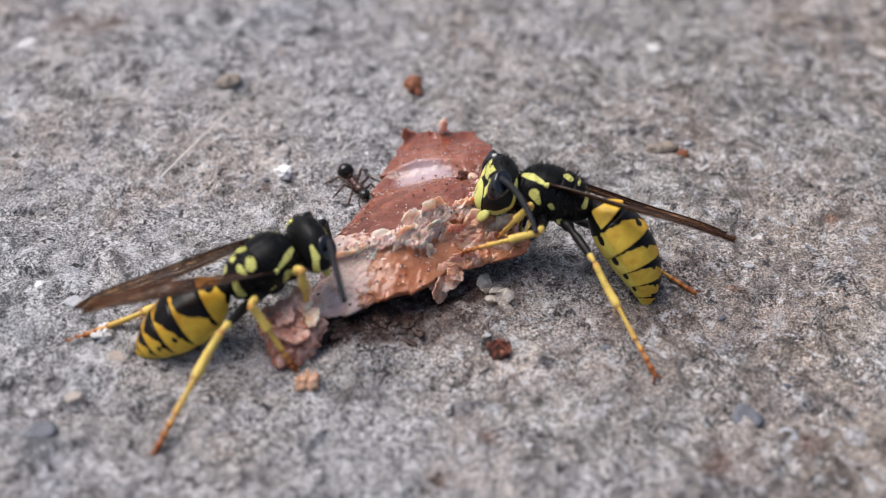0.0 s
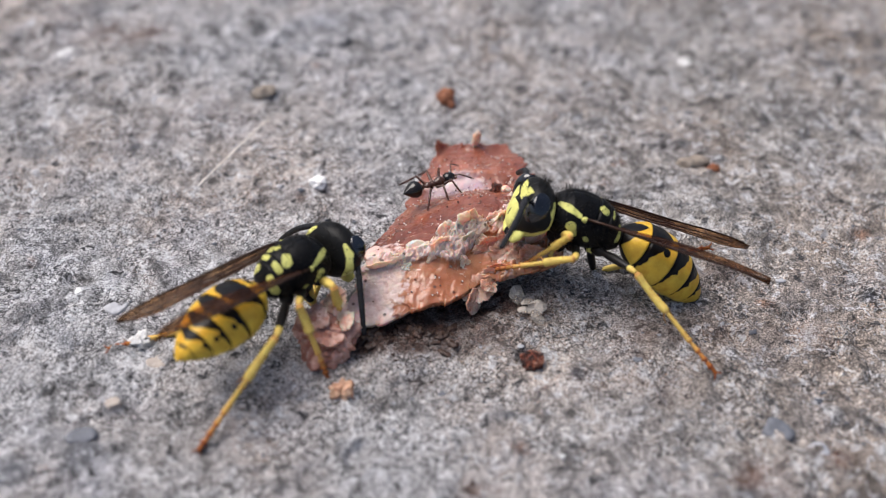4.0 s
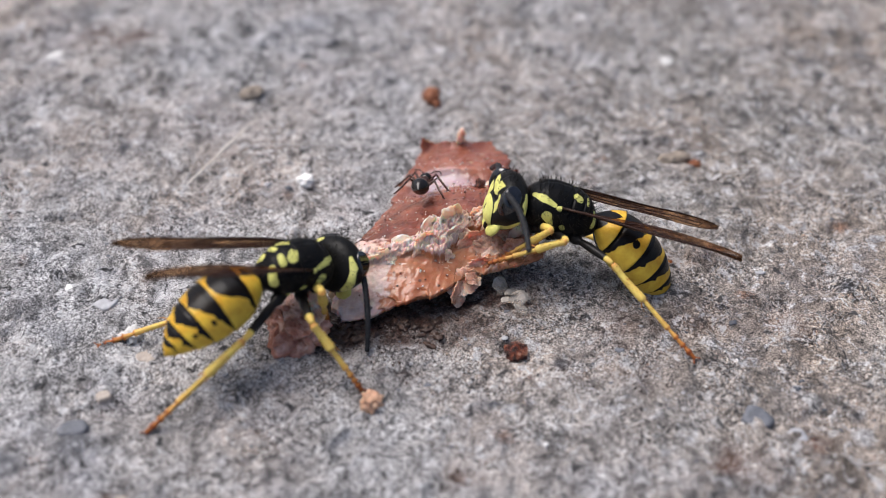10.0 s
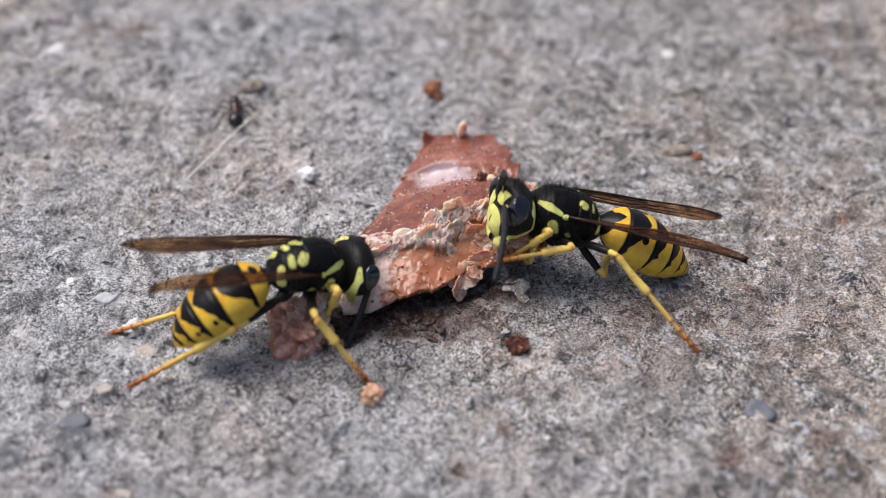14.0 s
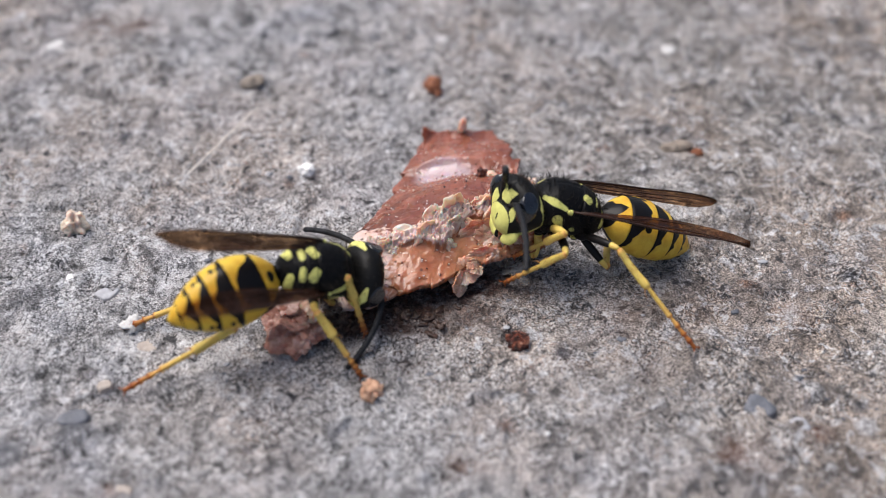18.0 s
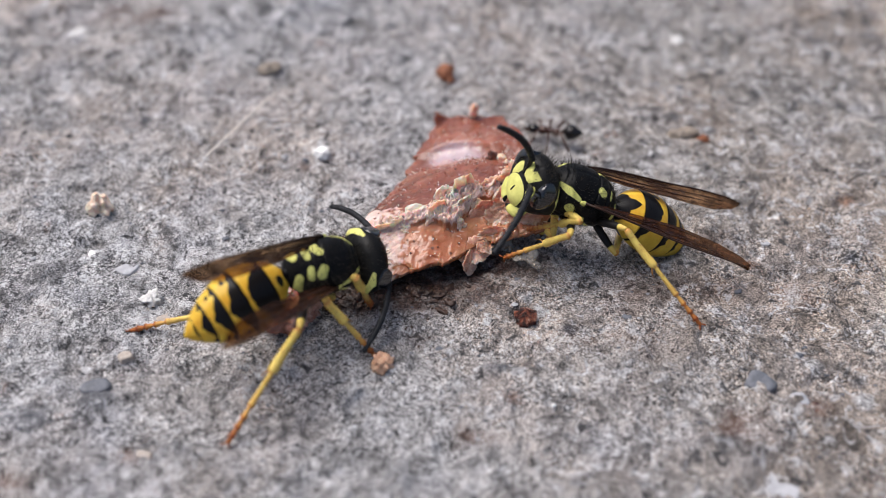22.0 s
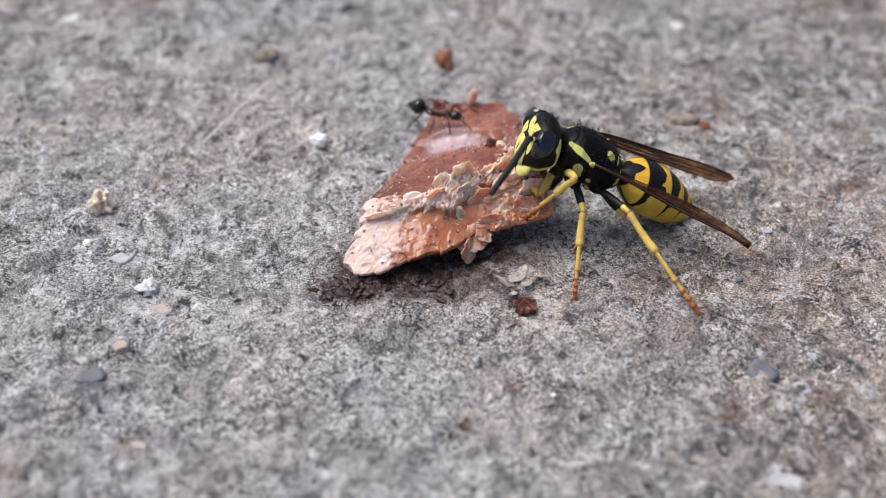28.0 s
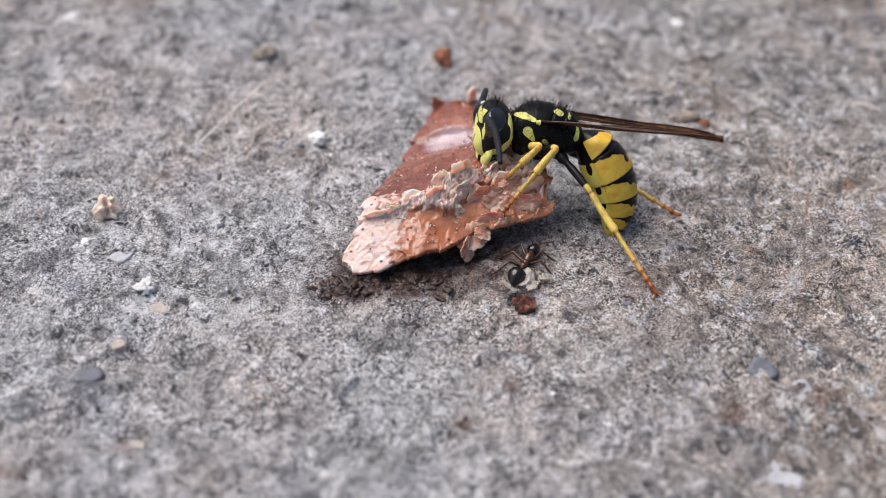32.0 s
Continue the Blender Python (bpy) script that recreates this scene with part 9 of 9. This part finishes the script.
    walk(w["hind_r"], [(0, pose(-0.001, -0.00065, -0.0013, -47, -19.2, -142.1)), (1, pose(-0.001, -0.00065, -0.0013, -41.3, -5.6, -128.6)), (2, pose(-0.001, -0.00065, -0.0013, -44.9, -8.4, -129.3)), (3, pose(-0.001, -0.00065, -0.0013, -43, -4.6, -131.7)), (6, pose(-0.001, -0.00065, -0.0013, -40.7, -10.5, -130.7)), (7, pose(-0.001, -0.00065, -0.0013, -45.1, 0.2, -123)), (8, pose(-0.001, -0.00065, -0.0013, -45.2, 7.1, -126.4)), (9, pose(-0.001, -0.00065, -0.0013, -42.4, 19.3, -150.7)), (10, pose(-0.001, -0.00065, -0.0013, -37.4, 19.3, -147.8)), (11, pose(-0.001, -0.00065, -0.0013, -42.9, 21.8, -165.4)), (12, pose(-0.001, -0.00065, -0.0013, -37.4, 12.5, -161.2)), (13, pose(-0.001, -0.00065, -0.0013, -38.5, 13.2, -158.4)), (14, pose(-0.001, -0.00065, -0.0013, -37, 12.3, -155.9)), (17, pose(-0.001, -0.00065, -0.0013, -7.9, 13.6, -148.7)), (18, pose(-0.001, -0.00065, -0.0013, -8.5, 13, -147)), (19, pose(-0.001, -0.00065, -0.0013, -3.3, 16.3, -152.4)), (20, pose(-0.001, -0.00065, -0.0013, -4.4, 23, -157.1)), (21, pose(-0.001, -0.00065, -0.0013, -11, 7.5, -167.2)), (22, pose(-0.001, -0.00065, -0.0013, -10.1, -29.7, -126)), (23, pose(-0.001, -0.00065, -0.0013, -8.4, 0.6, -144.6)), (24, pose(-0.001, -0.00065, -0.0013, -35.5, 30.2, -161.5)), (24.5, pose(-0.001, -0.00065, -0.0013, -45.8, 25.3, -107.2)), (25, pose(-0.001, -0.00065, -0.0013, -35.2, 14.2, -104.5)), (25.2, pose(-0.001, -0.00065, -0.0013, -32.1, 16, -99.1)), (32, pose(-0.001, -0.00065, -0.0013, -32.1, 16, -99.1))])
    walk(w["hind_r_low"], [(0, pose(0.0042, 0, 0, 2, 37.9, 24.3)), (1, pose(0.0042, 0, 0, 0, 62.4, 0)), (2, pose(0.0042, 0, 0, 0, 66, 0)), (3, pose(0.0042, 0, 0, 0, 53.8, 0)), (6, pose(0.0042, 0, 0, 5.4, 55.8, 6.9)), (7, pose(0.0042, 0, 0, 3, 47.5, 4.8)), (8, pose(0.0042, 0, 0, 0, 56.4, 0)), (9, pose(0.0042, 0, 0, 0, 41.2, 0)), (10, pose(0.0042, 0, 0, 0, 38.6, 0)), (11, pose(0.0042, 0, 0, 0, 31.8, 0)), (12, pose(0.0042, 0, 0, 0, 28, 0)), (13, pose(0.0042, 0, 0, 0, 37.9, 0)), (14, pose(0.0042, 0, 0, 0, 45.1, 0)), (17, pose(0.0042, 0, 0, -1.7, 31.8, -3)), (18, pose(0.0042, 0, 0, -1, 24.8, -2.2)), (19, pose(0.0042, 0, 0, -0.7, 25.5, -1.7)), (20, pose(0.0042, 0, 0, -2.1, 37.8, -3.4)), (21, pose(0.0042, 0, 0, 0.4, 45.3, 0.5)), (22, pose(0.0042, 0, 0, 0.7, 54.9, 0.8)), (23, pose(0.0042, 0, 0, -0.8, 30, -1.2)), (24, pose(0.0042, 0, 0, 0, 11, 0)), (24.5, pose(0.0042, 0, 0, 0, 60.7, 0)), (25, pose(0.0042, 0, 0, 0, 50.5, 0)), (25.2, pose(0.0042, 0, 0, 0, 31.1, 0)), (32, pose(0.0042, 0, 0, 0, 31.1, 0))])
    walk(CHUNK, [(0, pose(-0.00801, -0.00972, 0.00115, 26, -8, 20)), (3.5, pose(-0.00813, -0.00916, 0.00115, 26, -8, 20)), (5.5, pose(-0.00806, -0.00978, 0.00115, 26, -8, 20)), (7, pose(-0.00846, -0.00942, 0.00115, 26, -8, 18)), (8, pose(-0.00857, -0.00918, 0.00115, 26, -5, 18)), (9, pose(-0.0089, -0.0091, 0.0011, 25, 0, 15)), (10, pose(-0.00919, -0.00907, 0.0011, 25, 0, 12)), (14, pose(-0.00906, -0.00977, 0.0011, 25, 5, 10)), (14.6, pose(-0.00902, -0.0099, 0.0011, 22, 5, 10)), (16.4, pose(-0.00911, -0.01016, 0.00095, 4, 5, 10)), (17, pose(-0.00918, -0.01014, 0.00095, 0, 0, 10)), (19, pose(-0.00949, -0.00996, 0.00095, 0, 0, 10)), (20.5, pose(-0.00988, -0.0112, 0.00095, 0, 0, 15)), (22, pose(-0.01058, -0.0105, 0.00095, 0, 5, 20)), (23.4, pose(-0.01064, -0.01015, 0.001, 10, 8, 20)), (24, pose(-0.00998, -0.01013, 0.0017, 38, 25, 25)), (24.3, pose(-0.01027, -0.01021, 0.0023, 48, 45, 30)), (24.5, pose(-0.01412, -0.00888, 0.0034, 48, 26, 20)), (25, pose(-0.0123, -0.00790, 0.0035, 50, 8, -8)), (25.2, pose(-0.01363, -0.00745, 0.0039, 50, 8, -8)), (25.3, pose(-0.01555, -0.00762, 0.012, 48, 10, 0)), (25.4, pose(-0.051, 0.006, 0.029, 10, 30, 20)), (26, pose(-0.398, 0.903, 0.347, 10, 20, 60)), (26.6, pose(-1.0985, 2.604, 0.377, 10, 20, 70)), (27.2, pose(-1.6985, 4.404, 0.077, 10, 20, 70)), (27.5, pose(-1.7985, 4.704, 0.001, 0, 0, 70)), (32, pose(-1.7985, 4.704, 0.001, 0, 0, 70))])
    walk(ANTS[0], [(0, pose(-0.00502, 0.0048, 0, 0, 0, -60)), (0.5, pose(-0.00458, 0.00533, 0.0004, 0, 0, 0)), (1, pose(-0.00409, 0.00486, 0.001, 0, 0, 0)), (2, pose(-0.00296, 0.00406, 0.0016, 0, 0, 0)), (3, pose(-0.00258, 0.00265, 0.0019, 0, 0, 25)), (3.5, pose(-0.00233, 0.00298, 0.0022, 0, 0, 30)), (5.5, pose(-0.00159, 0.00175, 0.003, 0, 24, 80)), (6, pose(-0.00152, 0.00193, 0.003, 0, 24, 92)), (7, pose(-0.00134, 0.00167, 0.003, 0, 24, 85)), (8, pose(-0.00159, 0.00134, 0.0031, 0, 24, 70)), (9, pose(-0.00158, 0.00189, 0.003, 0, 24, 85)), (10, pose(-0.00162, 0.00178, 0.003, 0, 24, 82)), (11, pose(-0.00161, 0.00178, 0.003, 0, 24, 82)), (12, pose(-0.00205, 0.00131, 0.003, 0, 24, 82)), (12.7, pose(-0.00194, 0.00168, 0.003, 0, 24, 82)), (13, pose(-0.00184, 0.00381, 0.0023, 0, 0, 28)), (13.1, pose(-0.00248, 0.00399, 0.0021, 0, 0, 89)), (13.2, pose(-0.00313, 0.00416, 0.0019, 0, 0, 150)), (13.4, pose(-0.00443, 0.00502, 0.0012, 0, 0, -170)), (13.6, pose(-0.00609, 0.00565, 0, 0, 0, -174.1)), (13.8, pose(-0.01234, 0.00421, 0, 0, 0, 142.1)), (14, pose(-0.01608, 0.01342, 0, 0, 0, 100)), (14.1, pose(-0.01783, 0.01236, 0, 0, 0, 150)), (14.2, pose(-0.01958, 0.0113, 0, 0, 0, -160)), (14.3, pose(-0.01644, 0.00771, 0, 0, 0, -100.2)), (14.4, pose(-0.0133, 0.00413, 0, 0, 0, -40.5)), (14.7, pose(-0.00738, 0.00088, 0, 0, 0, -24.2)), (15.2, pose(-0.00235, -0.0008, 0, 0, 0, -20)), (15.6, pose(-0.00083, -0.0008, 0, 0, 0, -20)), (22.8, pose(-0.0028, -0.00311, 0, 0, 0, -20)), (23.0, pose(-0.0036, -0.0052, 0, 0, 0, -66.5)), (23.1, pose(-0.00435, -0.01007, 0, 0, 0, -113)), (23.3, pose(-0.00721, -0.01349, 0, 0, 0, -124.9)), (23.4, pose(-0.00791, -0.01483, 0, 0, 0, -52.5)), (23.5, pose(-0.00861, -0.01618, 0, 0, 0, 20)), (24, pose(-0.00892, -0.01632, 0, 0, 0, 20)), (24.2, pose(-0.00422, -0.01218, 0, 0, 0, 60)), (24.3, pose(-0.00515, -0.01117, 0, 0, 0, 105)), (24.4, pose(-0.00608, -0.01015, 0, 0, 0, 150)), (24.5, pose(-0.00477, -0.00793, 0, 0, 0, 104.2)), (24.6, pose(-0.00346, -0.00572, 0, 0, 0, 58.4)), (24.9, pose(-0.00169, -0.00301, 0, 0, 0, 40)), (32, pose(-0.00137, -0.00277, 0, 0, 0, 60))])
    walk(ANTS[1], [(0, pose(0.04497, 0.06251, 0, 0, 0, -160)), (20.2, pose(0.02804, 0.04452, 0, 0, 0, -120)), (20.5, pose(0.01251, 0.01996, 0, 0, 0, -113.2)), (20.7, pose(0.01642, 0.01744, 0, 0, 0, -43.4)), (21, pose(0.01905, 0.01378, 0, 0, 0, -80)), (21.25, pose(0.01542, 0.01087, 0, 0, 0, -135)), (21.5, pose(0.0118, 0.00796, 0, 0, 0, 170)), (22, pose(0.00698, 0.00855, 0.0004, 0, 0, 170)), (22.5, pose(0.0054, 0.00836, 0.0008, 0, 0, 170)), (23, pose(0.00498, 0.00857, 0.001, 0, 0, 165)), (24, pose(0.00385, 0.01022, 0.0012, 0, 0, 160)), (24.5, pose(0.003, 0.0106, 0.0015, 0, 0, 170)), (25, pose(0.00118, 0.01176, 0.0015, 0, 0, 170)), (25.5, pose(-0.00294, 0.01438, 0.0003, 0, 0, -170)), (26, pose(-0.0039, 0.01265, 0.0003, 0, 0, -115)), (26.5, pose(-0.00486, 0.01093, 0.0003, 0, 0, -60)), (27.5, pose(-0.00251, 0.00733, 0.0019, 0, 0, -20)), (28, pose(-0.00155, 0.00658, 0.0022, 0, 0, -20)), (28.7, pose(0.00018, 0.00623, 0.0025, 0, 0, -20)), (29, pose(0.00059, 0.0058, 0.0025, 0, 0, -70)), (29.5, pose(0.00024, 0.00646, 0.0024, 0, 0, -60)), (30, pose(0.00083, 0.00599, 0.0024, 0, 0, -90)), (30.05, pose(-0.00038, 0.00663, 0.0022, 0, 0, -135)), (30.1, pose(-0.00159, 0.00728, 0.002, 0, 0, 180)), (30.2, pose(-0.00455, 0.00948, 0.0006, 0, 0, 160.5)), (30.3, pose(-0.01299, 0.01131, 0, 0, 0, -172.3)), (30.4, pose(-0.01864, 0.00757, 0, 0, 0, -115.4)), (30.5, pose(-0.01891, -0.00118, 0, 0, 0, -64.7)), (30.6, pose(-0.01082, -0.00896, 0, 0, 0, -30.9)), (30.7, pose(-0.00271, -0.01088, 0, 0, 0, -9.4)), (30.8, pose(0.00212, -0.01111, 0, 0, 0, 30)), (31, pose(0.00347, -0.00878, 0, 0, 0, 75)), (31.4, pose(0.00349, -0.00878, 0, 0, 0, 75)), (32, pose(0.00439, -0.00687, 0, 0, 0, 65))])
    walk(ANTS[2], [(0, pose(-0.06819, 0.01253, 0, 0, 0, 0)), (29.2, pose(-0.03719, -0.0048, 0, 0, 0, -20)), (29.4, pose(-0.0271, -0.01073, 0, 0, 0, -27.5)), (29.5, pose(-0.01885, -0.01434, 0, 0, 0, -22.2)), (29.6, pose(-0.00858, -0.01828, 0, 0, 0, -16.9)), (29.7, pose(0.00065, -0.02026, 0, 0, 0, -7.7)), (29.8, pose(0.00885, -0.02065, 0, 0, 0, -13.4)), (29.9, pose(0.01308, -0.02322, 0, 0, 0, -33.4)), (30, pose(0.01773, -0.0265, 0, 0, 0, -46.3)), (32, pose(0.03715, -0.04844, 0, 0, 0, -48.5))])
    walk(TAN, [(0, pose(-0.00679, -0.01292, 0.00025, 0, 0, 0)), (8, pose(-0.00686, -0.01286, 0.00025, 0, 0, 0)), (9, pose(-0.00686, -0.01292, 0.00025, 0, 0, 15)), (9.6, pose(-0.00487, -0.01391, 0.00025, 0, 0, 40)), (10, pose(-0.00429, -0.01432, 0.00025, 0, 0, 60)), (24, pose(-0.00444, -0.01431, 0.00025, 0, 0, 60)), (24.3, pose(-0.00377, -0.01447, 0.00025, 0, 0, 70)), (25.5, pose(-0.00358, -0.01426, 0.00025, 0, 0, 70)), (25.9, pose(-0.00673, -0.01848, 0.00025, 0, 0, 120)), (26.3, pose(-0.01202, -0.02508, 0.00025, 0, 0, 170)), (26.7, pose(-0.01768, -0.03165, 0.00025, 0, 0, -160)), (32, pose(-0.01743, -0.03172, 0.00025, 0, 0, -160))])
    walk(LEFTBIT, [(0, pose(-0.0058, -0.00573, 0.0003, 0, 0, 0)), (14.6, pose(-0.00795, -0.00604, 0.0003, 0, 0, 0)), (15.2, pose(-0.01119, -0.00481, 0.0015, 0, 0, 40)), (16.3, pose(-0.02491, -0.00028, 0.0005, 0, 0, 90)), (32, pose(-0.02326, -0.00227, 0.0005, 0, 0, 90))])
    walk(FLAKE, [(0, pose(0.00431, -0.00595, 0.0003, 0, 0, 0)), (16, pose(0.0042, -0.00488, 0.0003, 0, 0, 0)), (20, pose(0.00423, -0.00355, 0.0003, 0, 0, 10)), (22.6, pose(0.00429, -0.006, 0.0003, 0, 0, 20)), (23, pose(0.00675, -0.0088, 0.0003, 0, 0, 60)), (23.6, pose(0.00384, -0.00741, 0.0003, 0, 0, 60)), (24, pose(0.00373, -0.00754, 0.0003, 0, 0, 70)), (28, pose(0.00415, -0.0079, 0.0003, 0, 0, 75)), (32, pose(0.00444, -0.0084, 0.0003, 0, 0, 80))])


motions()
